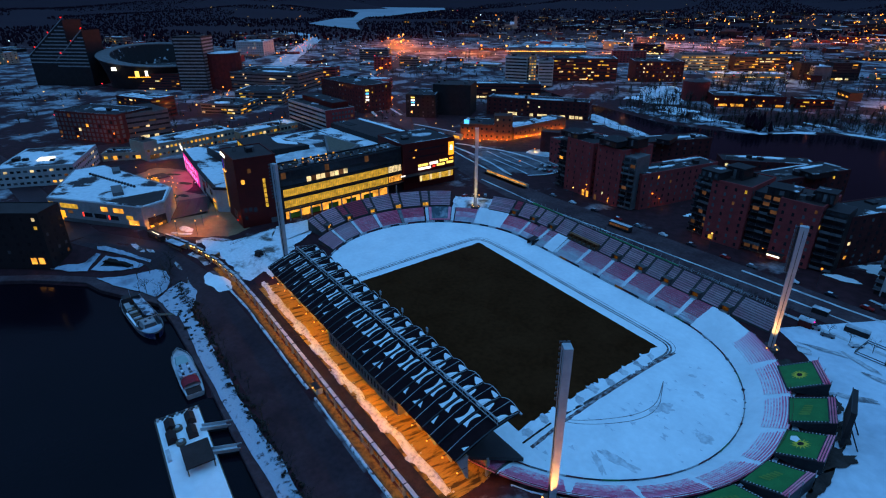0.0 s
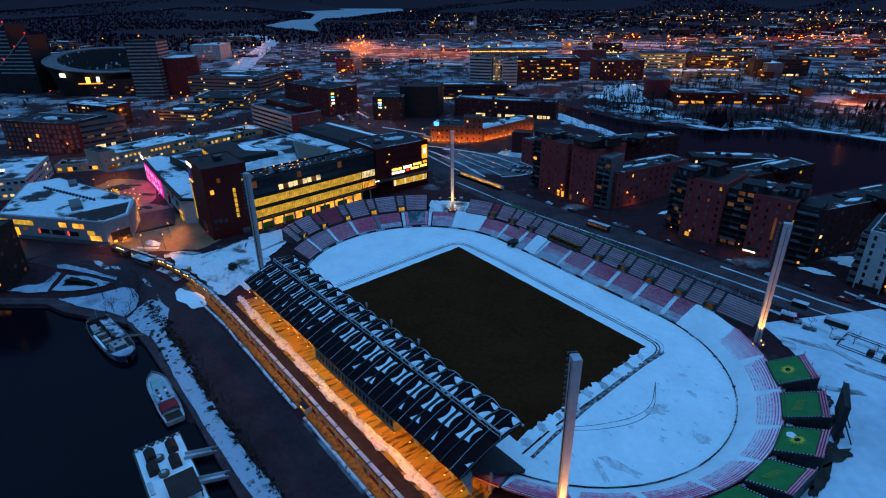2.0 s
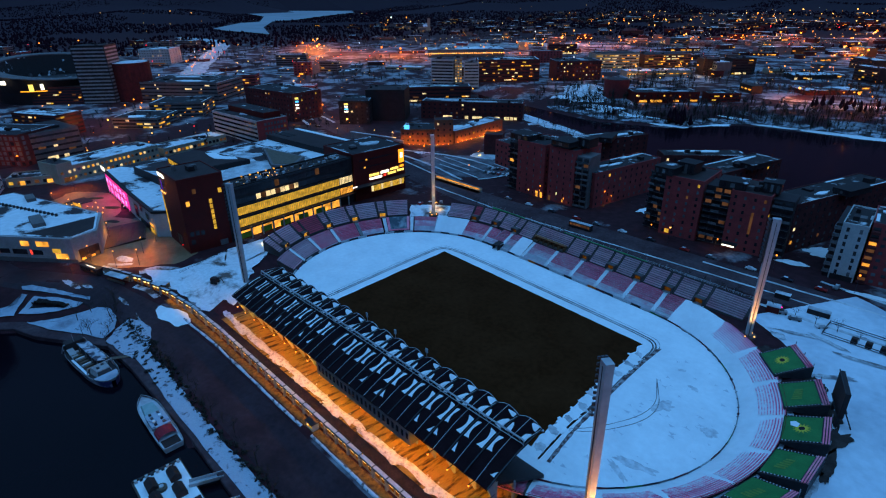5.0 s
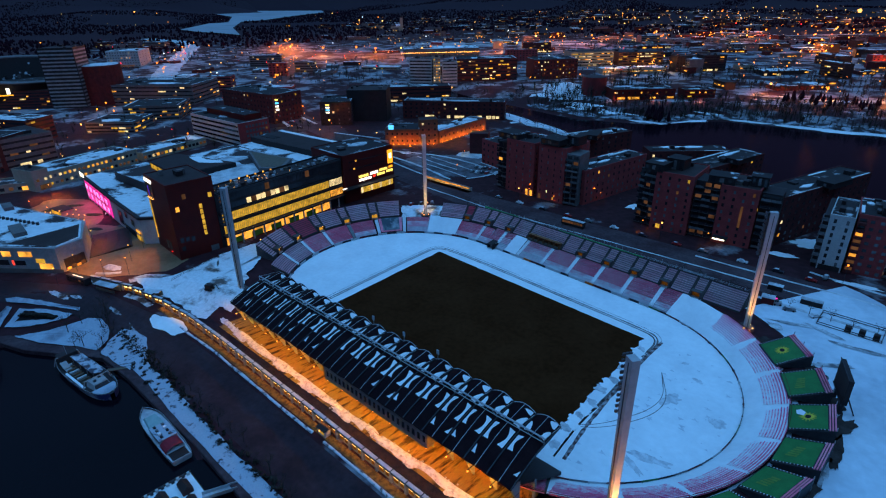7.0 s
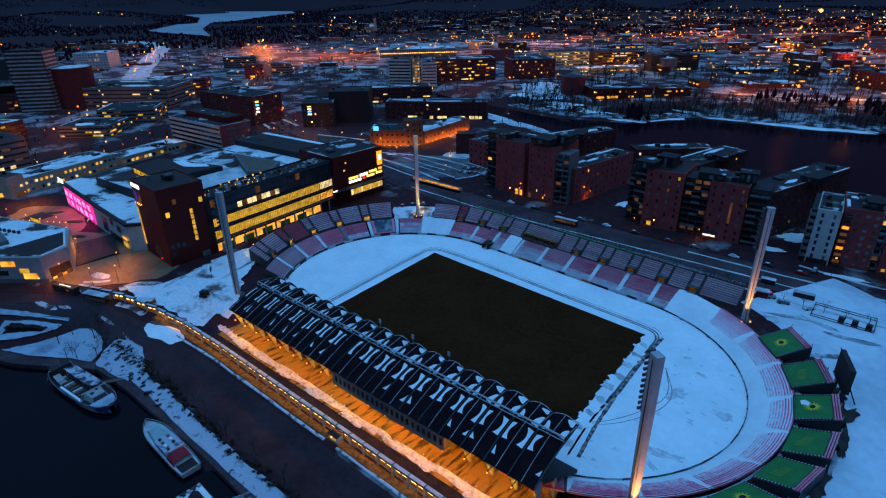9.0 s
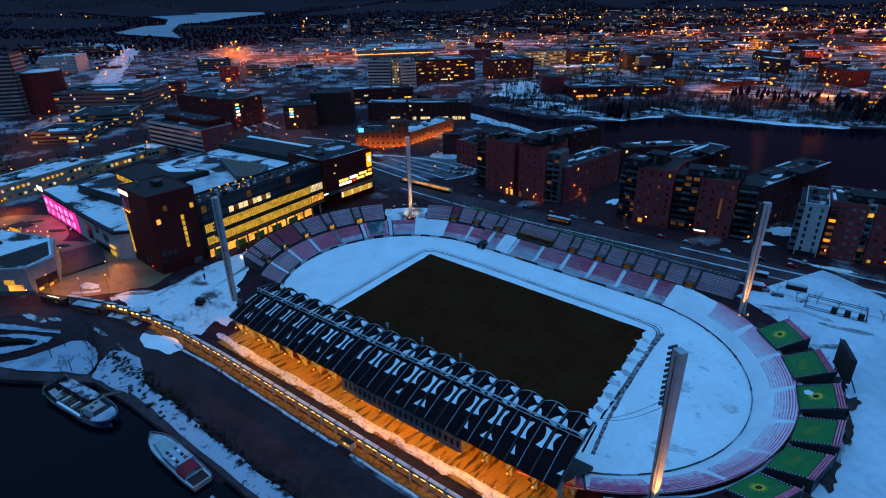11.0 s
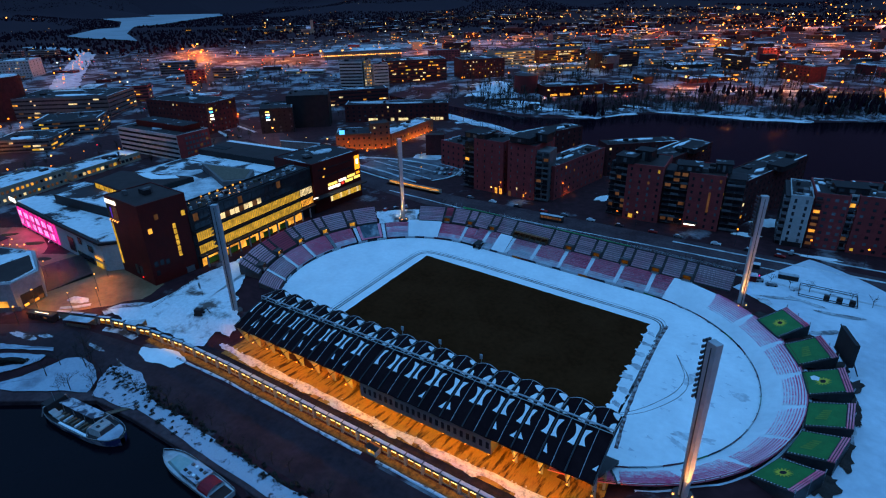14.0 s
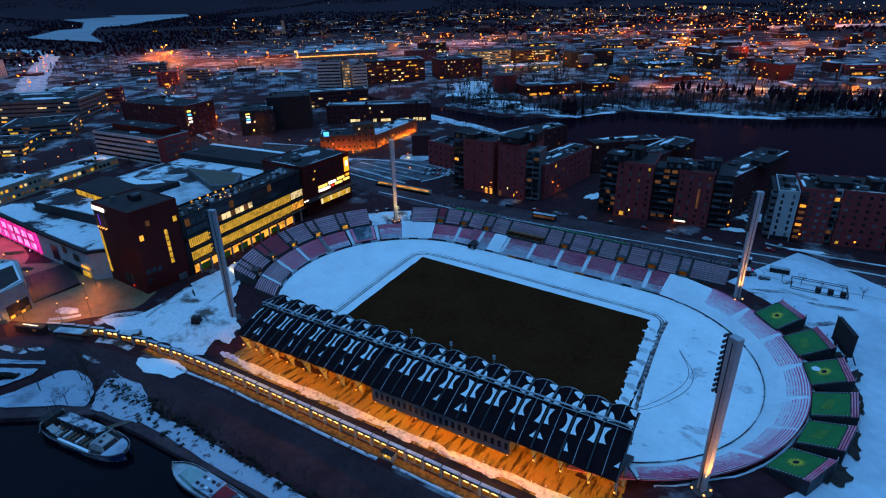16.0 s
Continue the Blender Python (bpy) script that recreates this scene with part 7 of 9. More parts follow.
# rows of town blocks, each front from P to Q
TOWN = [
    ("brick_office", "dark brick office block with pale regular windows", (-392, -136), (-345, -96), 34, 27.5, BRICK_DARK, ROOF_SNOWY, 6, 15, 0.05),
    ("stone_office", "grey stone office block with dim windows", (-350, -92), (-358, -58), 40, 26, GREY_CLAD, BITUMEN, 5, 10, 0.12),
    ("grey_block", "grey rendered block with snowy roof terraces", (-584, 39), (-510, 102), 60, 26, GREY_CLAD, ROOF_SNOWY, 5, 18, 0.12),
    ("white_block", "white slab block far off", (-988, 147), (-955, 188), 50, 31, WHITE_WALL, ROOF_WHITE, 6, 12, 0.1),
    ("grey_block", "grey block with lit ground floor", (-470, 20), (-440, 60), 40, 19, GREY_CLAD, ROOF_SNOWY, 4, 9, 0.2),
    ("grey_block", "low grey block beside the street", (-440, -20), (-410, 10), 36, 15, GREY_CLAD, ROOF_SNOWY, 3, 8, 0.25),
    ("brick_row", "dark brick row with snowy roof and lit windows", (-286, 209), (-210, 266), 22, 21, BRICK_DARK, ROOF_SNOWY, 4, 18, 0.06),
    ("brick_row", "long dark brick row with small pale windows", (-372, 236), (-318, 304), 24, 21, BRICK_DARK, ROOF_SNOWY, 4, 16, 0.1),
    ("striped_tower", "pale office tower with window bands", (-442, 352), (-418, 368), 22, 37, WHITE_WALL, BITUMEN, 8, 6, 0.06),
    ("lit_tower", "amber lit stair tower", (-416, 369), (-410, 376), 16, 39, BEIGE_WALL, BITUMEN, 9, 3, 0.95),
    ("pale_block", "pale block beside the office tower", (-408, 378), (-396, 392), 20, 33, WHITE_WALL, BITUMEN, 7, 4, 0.1),
    ("long_office", "long dark brick office with scattered lit windows", (-418, 412), (-366, 474), 40, 33, BRICK_DARK, ROOF_SNOWY, 6, 18, 0.2),
    ("long_office", "long dark red office with lit windows", (-352, 492), (-316, 540), 40, 30, BRICK_DARK, ROOF_SNOWY, 5, 14, 0.25),
    ("far_office", "yellow lit office block", (-392, 636), (-350, 688), 40, 27, BEIGE_WALL, BITUMEN, 5, 16, 0.5),
    ("far_office", "yellow lit office block with arcades", (-345, 695), (-300, 750), 40, 25, ORANGE_BRICK, BITUMEN, 5, 14, 0.3),
    ("far_house", "dark glass-fronted house near the market", (-244, 677), (-230, 694), 22, 27, DARK_CLAD, BITUMEN, 6, 5, 0.1),
    ("far_house", "dark glass-fronted house by the river", (-219, 708), (-198, 734), 22, 27, DARK_CLAD, BITUMEN, 6, 6, 0.1),
    ("market_hall", "low long market hall with bright white fascia", (-309, 592), (-252, 664), 26, 12.5, BEIGE_WALL, ROOF_WHITE, 1, 22, 0.95),
    ("red_hall", "flat red timber hall by the river", (-190, 420), (-146, 470), 30, 16, RED_CLAD, ROOF_SNOWY, 2, 10, 0.15),
    ("red_hall", "small red hall with lit windows", (-140, 480), (-118, 505), 18, 14, RED_CLAD, ROOF_SNOWY, 2, 6, 0.2),
    ("bus_depot", "long low depot with a row of lit bays", (-712, 570), (-624, 680), 60, 19, GREY_CLAD, ROOF_WHITE, 1, 26, 0.85),
    ("low_station", "low bus station with green sign", (-297, -112), (-285, -82), 16, 10.5, BEIGE_WALL, ROOF_SNOWY, 1, 7, 0.5),
    ("bus_station", "long pale bus station with rows of windows", (-285, -78), (-305, -20), 24, 15, BEIGE_WALL, ROOF_WHITE, 2, 20, 0.8),
    ("bus_station_hall", "pale tower hall of the bus station", (-281, -86), (-285, -77), 18, 18, BEIGE_WALL, BITUMEN, 1, 2, 0.9),
    ("bus_station_wing", "long low bus station wing with lit platform edge", (-307, -16), (-322, 36), 20, 11, BEIGE_WALL, ROOF_WHITE, 1, 16, 0.9),
]
for k, (nm, lb, P, Q, dp, zt, wm, rm, fl, co, li) in enumerate(TOWN):
    block(nm, lb, P, Q, dp, zt, wm, rm, floors=fl, cols=co, lit=li, units=3, seed=102 + k, shops=0.35, win=(2.5, 2.5) if nm == "brick_office" else (1.7, 1.6) if zt > 14 else (2.4, 2.0), side_cols=max(2, co // 3),
          band=GLASS_DARK if nm == "striped_tower" else None, pale=0.95 if nm == "brick_office" else 0.15, joined=math.hypot(P[0] - 130, P[1] + 120) > 480)
# arena with open ring roof
arena = thing("arena", "dark oval arena with pale ring roof and bright signs", "arena", pose(-690, -14, 5.5, rz=10) @ Matrix.Diagonal((0.78, 0.78, 1.0, 1)))
ring = [(90 * math.cos(6.2832 * i / 48), 98 * math.sin(6.2832 * i / 48)) for i in range(48)]
body, rim_, inner = Shape(), Shape(), Shape()
tilt = lambda x: 34 - x * 0.10
body.grid([[(x * f, y * f, z if z < 1 else tilt(x) * z / 34) for x, y in ring + ring[:1]] for f, z in ((0.86, -2), (0.90, 15), (0.97, 30), (1.0, 34))])
rim_.grid([[(x * f, y * f, tilt(x) + dz_) for x, y in ring + ring[:1]] for f, dz_ in ((1.0, 0), (1.01, 1.2), (0.93, 2.6), (0.80, 1.6), (0.80, 0.4))])
inner.grid([[(x * f, y * f, z if z < 30 else tilt(x) + 0.4) for x, y in ring + ring[:1]] for f, z in ((0.80, 34), (0.72, 20), (0.0, 22))])
part("body", body, DARK_CLAD, arena)
part("ring_roof", rim_, GREY_CLAD, arena, "pale concrete ring roof")
part("roof_terrace", inner, ROOF_SNOWY, arena)
for k in range(24):
    a = 6.2832 * (k + 0.5) / 24
    part("deck_plant", Shape().box(-2, 2, -1.5, 1.5, 21, 24.5, pose(60 * math.cos(a), 66 * math.sin(a), 0, rz=k * 37)), GREY_CLAD if k % 2 else DARK_CLAD, arena)
part("band_light", Shape().grid([[(x * 0.935, y * 0.935, z) for x, y in ring[41:47]] for z in (14.5, 15.6)]), SIGN_ORANGE, arena)
for a, w, z0, z1, m_ in ((-62, 10, 23, 27, SIGN_WHITE), (-40, 6, 16, 23, SIGN_YELLOW), (-32, 4, 17, 23, SIGN_WHITE)):
    c = Vector((92 * math.cos(radians(a)), 100 * math.sin(radians(a)), 0))
    part("light_sign", Shape().box(-0.3, 0.3, -w / 2, w / 2, z0, z1, Matrix.Translation(c) @ Matrix.Rotation(radians(a), 4, "Z")), m_, arena)
block("lattice_block", "dark lattice base block of the arena", (-640, -55), (-606, -12), 40, 24, BRICK_DARK, BITUMEN, floors=6, cols=14, lit=0.12, units=0, seed=50, joined=True)
block("hotel_tower", "dark tower with pale floor bands", (-604, -12), (-584, 16), 30, 66, DARK_CLAD, BITUMEN, floors=16, cols=5, band=mat("pale_band", (0.30, 0.30, 0.31), (0.2, 0.2, 0.21), 0.2, 0.7), units=3, seed=51)
cv = thing("curved_tower", "dark red curved tower with snowy top", "building", pose(-602, 40, 5.5))
cvp = [(22 * math.cos(6.2832 * i / 24), 22 * math.sin(6.2832 * i / 24)) for i in range(24)]
part("wall", Shape().prism(cvp, -1, 41), BRICK_DARK, cv)
part("roof", Shape().prism([(x * 0.93, y * 0.93) for x, y in cvp], 41, 41.4), ROOF_WHITE, cv)
# pointed towers at the far left
for k, (x, y, w, hh) in enumerate(((-760, -160, 60, 78), (-735, -132, 46, 66))):
    tw = thing("wedge_tower", "dark wedge-shaped tower with pale grid and slanted top", "building", pose(x, y, 5.5, rz=48), "wedge towers")
    part("wall", Shape().add([(0, 0, 0), (w, 0, 0), (w, 30, 0), (0, 30, 0), (0, 0, hh * 0.45), (w, 0, hh), (w, 30, hh), (0, 30, hh * 0.45)], [(0, 1, 5, 4), (1, 2, 6, 5), (2, 3, 7, 6), (3, 0, 4, 7), (4, 5, 6, 7)]), DARK_CLAD, tw)
    for f in range(int(hh / 4.2)):
        z = 2 + f * 4.2
        x0 = max(0.5, (z - hh * 0.45 + 3) / (hh * 0.55) * w)
        if x0 < w - 3 and z > hh * 0.3:
            part("floor_band", Shape().box(x0, w - 0.5, -0.3, 0, z, z + 1.5), CONCRETE, tw)
    part("roof_edge", Shape().add([(0, -0.4, hh * 0.45), (w, -0.4, hh), (w, -0.4, hh + 1.4), (0, -0.4, hh * 0.45 + 1.4)], [(0, 1, 2, 3)]), CONCRETE, tw)
    for q in (0.2, 0.6, 1.0):
        part("red_beacon", Shape().ball((w * q, -0.5, hh * (0.45 + 0.55 * q) + 2.5), 0.9), BULB_RED, tw)
rr = thing("red_gasholder", "round dark red brick gasholder by the river", "building", pose(-228, 442, 5.5))
rp = [(13.5 * math.cos(6.2832 * i / 32), 13.5 * math.sin(6.2832 * i / 32)) for i in range(32)]
part("wall", Shape().prism(rp, -2, 19), mat("oxide_red_wall", (0.22, 0.03, 0.03), (0.17, 0.025, 0.025), 0.3, 0.7, fine=0.3), rr)
part("roof", Shape().prism([(x * 0.95, y * 0.95) for x, y in rp], 19, 19.4), BITUMEN, rr)
ch = thing("church", "pale distant church with square tower", "church", pose(-1370, 1106, 5.5, rz=50))
part("nave", Shape().box(-26, 4, -8, 8, 0, 13), BEIGE_WALL, ch)
part("tower", Shape().box(4, 13, -5, 5, 0, 38), BEIGE_WALL, ch)
part("spire", Shape().add([(4, -5, 38), (13, -5, 38), (13, 5, 38), (4, 5, 38), (8.5, 0, 50)], [(0, 1, 4), (1, 2, 4), (2, 3, 4), (3, 0, 4)]), BITUMEN, ch)
part("roof", Shape().add([(-26, -8, 13), (4, -8, 13), (4, 8, 13), (-26, 8, 13), (-26, 0, 20), (4, 0, 20)], [(0, 1, 5, 4), (2, 3, 4, 5), (1, 2, 5), (3, 0, 4)]), ROOF_WHITE, ch)

# filler town: lower blocks of many sizes farther out
rnd = random.Random(77)
WALLS = [BRICK_RED, BRICK_DARK, GREY_CLAD, BEIGE_WALL, DARK_CLAD, GREY_CLAD, BRICK_DARK]
made = 0
for k in range(900):
    x, y = rnd.uniform(-1500, 250), rnd.uniform(-260, 1500)
    d = math.hypot(x - 140, y + 110)
    if d > 1700 or made > 115 or x + y > 1050:
        continue
    arr = (np.array([x]), np.array([y]))
    if y < 690 and x > -470 and not (x < -320 and y > 560) and not (x < -385 and 185 < y < 330) or to_poly(*arr, RIVER)[0] < 60 or math.hypot(x + 700, y + 40) < 190:
        continue
    if abs((y - 300) - (x + 1078) * 0.49) < 60 and x < -600 or (x < -850 and 380 < y < 720):
        continue
    L, dp, zt = rnd.uniform(18, 60), rnd.uniform(12, 26), 5.5 + rnd.choice((6, 9, 12, 15, 18))
    a = rnd.choice((0.85, 0.85, 2.42, 0.6)) + rnd.uniform(-0.1, 0.1)
    if a > 1.6:
        a -= 3.14159 / 2 * 2
    if d > 900 and rnd.random() < 0.5:
        zt = 5.5 + rnd.choice((4, 5, 7))
    wm = rnd.choice(WALLS)
    fl = max(1, int((zt - 5.5) / 3.2))
    block("town_house", "distant %s town house with flat snowy roof" % {"red_brick": "red brick", "dark_brick": "dark brick", "grey_cladding": "grey", "beige_render": "beige", "dark_cladding": "dark", "white_render": "white"}[wm.name], (x, y), (x + L * math.cos(a), y + L * math.sin(a)), dp, zt, wm, ROOF_SNOWY if rnd.random() < 0.4 else ROOF_WHITE, floors=fl, cols=max(3, int(L / 5)), side_cols=3, lit=0.12, units=1, shops=0.3, seed=500 + k, win=(2.2, 1.6), faces=(0, 1) if a > 0 else (0,), group="distant town houses", joined=True)
    made += 1

# ---- roads ----
ribbon("road_east", [(-330, 150), (-262, 121), (-190, 102), (-137, 92), (-85, 87), (-10, 92), (60, 97), (120, 100), (240, 106)], 21, ASPHALT, "wide dark street with slush between its lanes", 0.06)
ribbon("road_slush", [(-120, 84), (-60, 82.5), (0, 88), (70, 94), (240, 102)], 1.0, SNOW_OLD, "grey slush line between the lanes", 0.10, 3, "stuff", "snow", 0.9)
ribbon("road_slush", [(40, 101), (120, 106.5), (240, 112)], 1.2, SNOW_OLD, "grey slush line along the far kerb", 0.10, 3, "stuff", "snow", 0.9)
ribbon("road_slush", [(-75, 77.5), (0, 79.5), (80, 82), (125, 84)], 1.6, SNOW_OLD, "ploughed snow line behind the stand", 0.12, 3, "stuff", "snow", 0.9, 0.2)
ribbon("road_slush", [(80, 118), (105, 116), (150, 120)], 1.4, SNOW_OLD, "grey slush line along the footway", 0.10, 3, "stuff", "snow", 0.9)
ribbon("street", [(-262, 121), (-314, 129), (-387, 149), (-477, 180), (-583, 240), (-700, 330), (-860, 430)], 20, ASPHALT, "main street leaving the town", 0.06)
ribbon("street", [(-318, -190), (-338, -117), (-341, -60), (-337, 20), (-330, 90), (-316, 130)], 24, ASPHALT_WET, "wet street past the bus station", 0.05)
ribbon("street", [(-150, -128), (-230, -150), (-320, -170), (-420, -200)], 14, ASPHALT_WET, "wet street past the white pavilion", 0.06)
ribbon("snowy_street", [(-600, 90), (-706, 130), (-880, 208), (-1078, 303), (-1289, 406), (-1500, 460), (-1700, 440)], 36, SNOW_OLD, "snow-lined approach road curving away", 0.25, 12, wob=0.3)
ribbon("rail_yard", [(-900, 760), (-640, 1010), (-519, 1184), (-330, 1453), (-80, 1716), (300, 2000)], 110, YARD_SNOW, "broad snowy rail yard lit pink and orange", 0.3, 25, wob=0.2)
ribbon("junction", [(-1180, 600), (-1040, 500), (-940, 470), (-800, 540), (-690, 620)], 34, ASPHALT, "road junction lit orange", 0.3, 12, wob=0.3)
ribbon("park_road", [(-110, 545), (-20, 560), (50, 600), (104, 585), (200, 600)], 14, YARD_SNOW, "snowy park road lit orange", 0.3, 8, wob=0.2)
for k in range(13):
    ox = -45 + k * 10
    ribbon("railway_track", [(-640 + ox, 1010 + ox * 0.4), (-519 + ox, 1184), (-330 + ox, 1453), (-80 + ox, 1716)], 4.2, GRAVEL, "dark railway track in the snow", 0.5, 30)
for cx, cy, rx, ry, tr in ((-165, 312, 60, 9, -22), (-225, 326, 40, 10, -8), (-112, 262, 26, 8, -35), (-88, 232, 12, 18, 30), (-200, 378, 22, 10, 10), (-290, 476, 26, 20, 20), (-140, 372, 34, 9, 5), (-96, 400, 20, 18, 60), (-60, 437, 40, 6, 8), (20, 446, 44, 6, 12), (80, 478, 30, 4, 30), (-255, 408, 30, 12, 50),
                          (-186, 128, 5, 3, 50), (72, 150, 10, 5, 40), (66, 128, 6, 2.5, 20), (-8, 142, 9, 4, 60), (96, 118, 8, 1.6, 10)):
    blob("snow_patch", cx, cy, rx, ry, tr, SNOW, "flat patch of lying snow on open ground", 0.25, 0.45, 0.2, cx * 0.37)
for outline, centre in (([(-253, 318), (-223, 320), (-203, 299), (-199, 276), (-222, 277)], (-221, 297)), ([(-194, 256), (-202, 290), (-198, 305), (-171, 297), (-128, 266), (-129, 257), (-172, 276), (-187, 270)], (-183, 281)), ([(-103, 252), (-110, 270), (-84, 246), (-76, 232), (-74, 222), (-87, 223)], (-91, 241)), ([(-316, 467), (-295, 492), (-242, 445), (-214, 399), (-241, 378), (-283, 420)], (-262, 433))):
    snow_polygon("open_snow", outline, centre, mat("open_ground_snow", (0.72, 0.74, 0.78), (0.22, 0.20, 0.22), 0.05, 0.85, bump=0.3, fine=0.3, contrast=(0.55, 0.72)), "open snow crossed by dark footpaths near the river", 0.5, 5)
for path in ([(-606, 240), (-528, 214), (-396, 151), (-322, 137)], [(-596, 222), (-520, 196), (-388, 132), (-330, 114)], [(-470, 176), (-440, 165), (-400, 147)]):
    ribbon("ploughed_snow", path, 2.6, SNOW_OLD, "ploughed snow line along the main street", 0.3, 5, "stuff", "snow", 0.8, 0.3)
wallp = thing("retaining_wall", "low pinkish stone retaining wall lit amber at its end", "wall", pose(-262, 116, 5.5, rz=17))
part("wall", Shape().box(0, 44, 0, 1.2, -0.5, 5.0).box(44.2, 52, -2.0, 1.2, -0.5, 4.2), mat("pink_stone", (0.42, 0.27, 0.24), (0.30, 0.19, 0.17), 0.3, 0.85, fine=0.4), wallp)
part("coping", Shape().box(-0.3, 44.2, -0.3, 1.5, 5.0, 5.3), SNOW_OLD, wallp)
# added glowing panel, stands in for amber light on the wall's end
part("lamp", Shape().box(45, 51, -2.2, -2.0, 1.0, 3.0), LIT_WARM, wallp)
# asphalt lightened: some of the square's blue sky light is in its colour
blob("parking_lot", -140, 128, 36, 26, 20, mat("lightened_asphalt", (0.070, 0.055, 0.062), (0.19, 0.18, 0.20), 0.09, 0.8, fine=0.5, spec=0.08), "dark open parking square with tyre-marked slush", 0.12, 0.15, 0, 8.1, category="parking lot")
for path, w_ in (([(-204, 120), (-175, 134), (-150, 141), (-122, 139)], 1.8), ([(-198, 113), (-165, 113), (-140, 109), (-116, 104)], 2.2), ([(-192, 107), (-150, 100.5), (-120, 97.5), (-96, 98)], 1.2), ([(-172, 126), (-150, 123), (-128, 122)], 0.9), ([(-164, 132), (-142, 130), (-120, 128)], 0.9), ([(-152, 117), (-132, 116), (-112, 114)], 0.8), ([(-110, 112), (-104, 124), (-106, 138)], 1.3), ([(-128, 145), (-112, 143), (-100, 137)], 1.0)):
    ribbon("ploughed_snow", bend(path), w_, SNOW_OLD, "thin ploughed snow line across the parking square", 0.22, 3, "stuff", "snow", 0.9, 0.25)
ramp = thing("lit_ramp", "car ramp with amber lit side wall", "ramp", pose(-131, 92, 5.5, rz=2))
part("side_wall", Shape().box(0, 40, 3.6, 4.0, -0.2, 2.4), CONCRETE, ramp)
part("lamp_strip", Shape().box(1, 38, 3.45, 3.6, 1.2, 1.7), LIT_WARM, ramp)
part("deck", Shape().box(0, 40, 0, 3.6, -0.1, 0.15), ASPHALT, ramp)
strip_light((-130, 94.5, 8.2), (-94, 96, 8.2), 0.5, 1500, (1.0, 0.42, 0.06), "ramp_light")

# ---- street lighting with real light where the town glows ----
YARD = [(-560, 640), (-760, 900), (-640, 1010), (-519, 1184), (-330, 1453), (-80, 1716), (200, 1950)]
KNOT = [(-1180, 600), (-1040, 500), (-940, 470), (-800, 540), (-690, 620), (-600, 700)]
LANE = [(-600, 90), (-706, 130), (-880, 208), (-1078, 303), (-1289, 406)]


def lamp_line(path, n, power, h, colour, r=1.0, off=0.0):
    """n lamps spread along a path."""
    seg_ = [math.hypot(b_[0] - a_[0], b_[1] - a_[1]) for a_, b_ in zip(path, path[1:])]
    at = np.concatenate([[0], np.cumsum(seg_)])
    for k in range(n):
        s_ = at[-1] * (k + 0.5) / n
        x, y = np.interp(s_, at, [q[0] for q in path]), np.interp(s_, at, [q[1] for q in path])
        lamp_post(x + off * math.cos(k * 2.4), y + off * math.sin(k * 2.4), h, BULB_ORANGE if k % 4 else BULB_WARM, power, colour, label="tall sodium street lamp glowing orange", r=r)


SODIUM, ROSE = (1.0, 0.24, 0.04), (1.0, 0.20, 0.10)
lamp_line([(-1180, 600), (-1040, 500), (-940, 470), (-800, 540), (-690, 620)], 9, 190000, 14, SODIUM, 2.0, 14)
lamp_line([(-770, 560), (-700, 650), (-640, 760), (-600, 900)], 6, 90000, 14, SODIUM, 1.8, 12)
lamp_line([(-760, 900), (-640, 1010), (-519, 1184), (-330, 1453), (-80, 1716), (200, 1950)], 16, 190000, 18, ROSE, 2.2, 40)
lamp_line([(-260, 1150), (-150, 1035), (-60, 1150), (20, 1300), (60, 1000), (-50, 850)], 8, 110000, 14, SODIUM, 1.8, 20)
lamp_line([(-345, 2080), (-330, 2100)], 1, 380000, 40, SODIUM, 6)
lamp_line([(-110, 560), (-20, 560), (50, 600), (104, 585), (200, 600)], 6, 70000, 12, SODIUM, 1.3)
lamp_line([(-330, 580), (-260, 670), (-200, 740)], 4, 28000, 14, (1.0, 0.42, 0.10), 1.0, 12)
lamp_line([(-215, 405), (-150, 430), (-110, 500)], 3, 12000, 9, (1.0, 0.22, 0.10), 0.7, 6)
lamp_line([(-262, 121), (-314, 129), (-387, 149), (-477, 180), (-583, 240), (-700, 330)], 8, 8000, 11, SODIUM, 0.8, 9)
lamp_line([(-330, -190), (-338, -117), (-341, -60), (-337, 20), (-330, 90)], 7, 3000, 10, SODIUM, 0.6, 10)
lamp_line([(-600, 90), (-706, 130), (-880, 208), (-1078, 303), (-1289, 406)], 7, 16000, 14, SODIUM, 1.3, 14)
lamp_line([(-430, -40), (-480, 20), (-560, 10)], 4, 7000, 10, SODIUM, 0.8, 12)
lamp_line([(-390, 330), (-330, 420), (-280, 520)], 4, 9000, 11, SODIUM, 0.9, 8)
lamp_line([(-240, 130), (-200, 128), (-160, 120)], 3, 2200, 9, SODIUM, 0.5, 3)
for x, y in ((-331, -60), (-327, -20), (-350, 10), (-347, -100), (-300, 100), (-270, 108), (-243, 126), (-300, -150), (-430, 40), (-455, 170), (-400, 160), (-360, 130), (-60, 102), (20, 108), (-118, 112), (-30, 130), (-10, 160), (64, 112), (92, 116), (10, 118), (48, 124), (112, 118), (-60, 112)):
    lamp_post(x, y, 8, BULB_ORANGE if (x * 3 + y) % 3 else BULB_WARM, 0, r=0.42)
for x, y, p in ((-29, 134, 900), (-14, 172, 900), (-62, 113, 500), (-44, 111.5, 400), (8, 112, 400), (37, 118, 600), (-300, -90, 3000), (-312, -40, 3000), (-320, 10, 2500), (-345, 110, 2500)):
    lamp_post(x, y, 5, BULB_ORANGE, p)


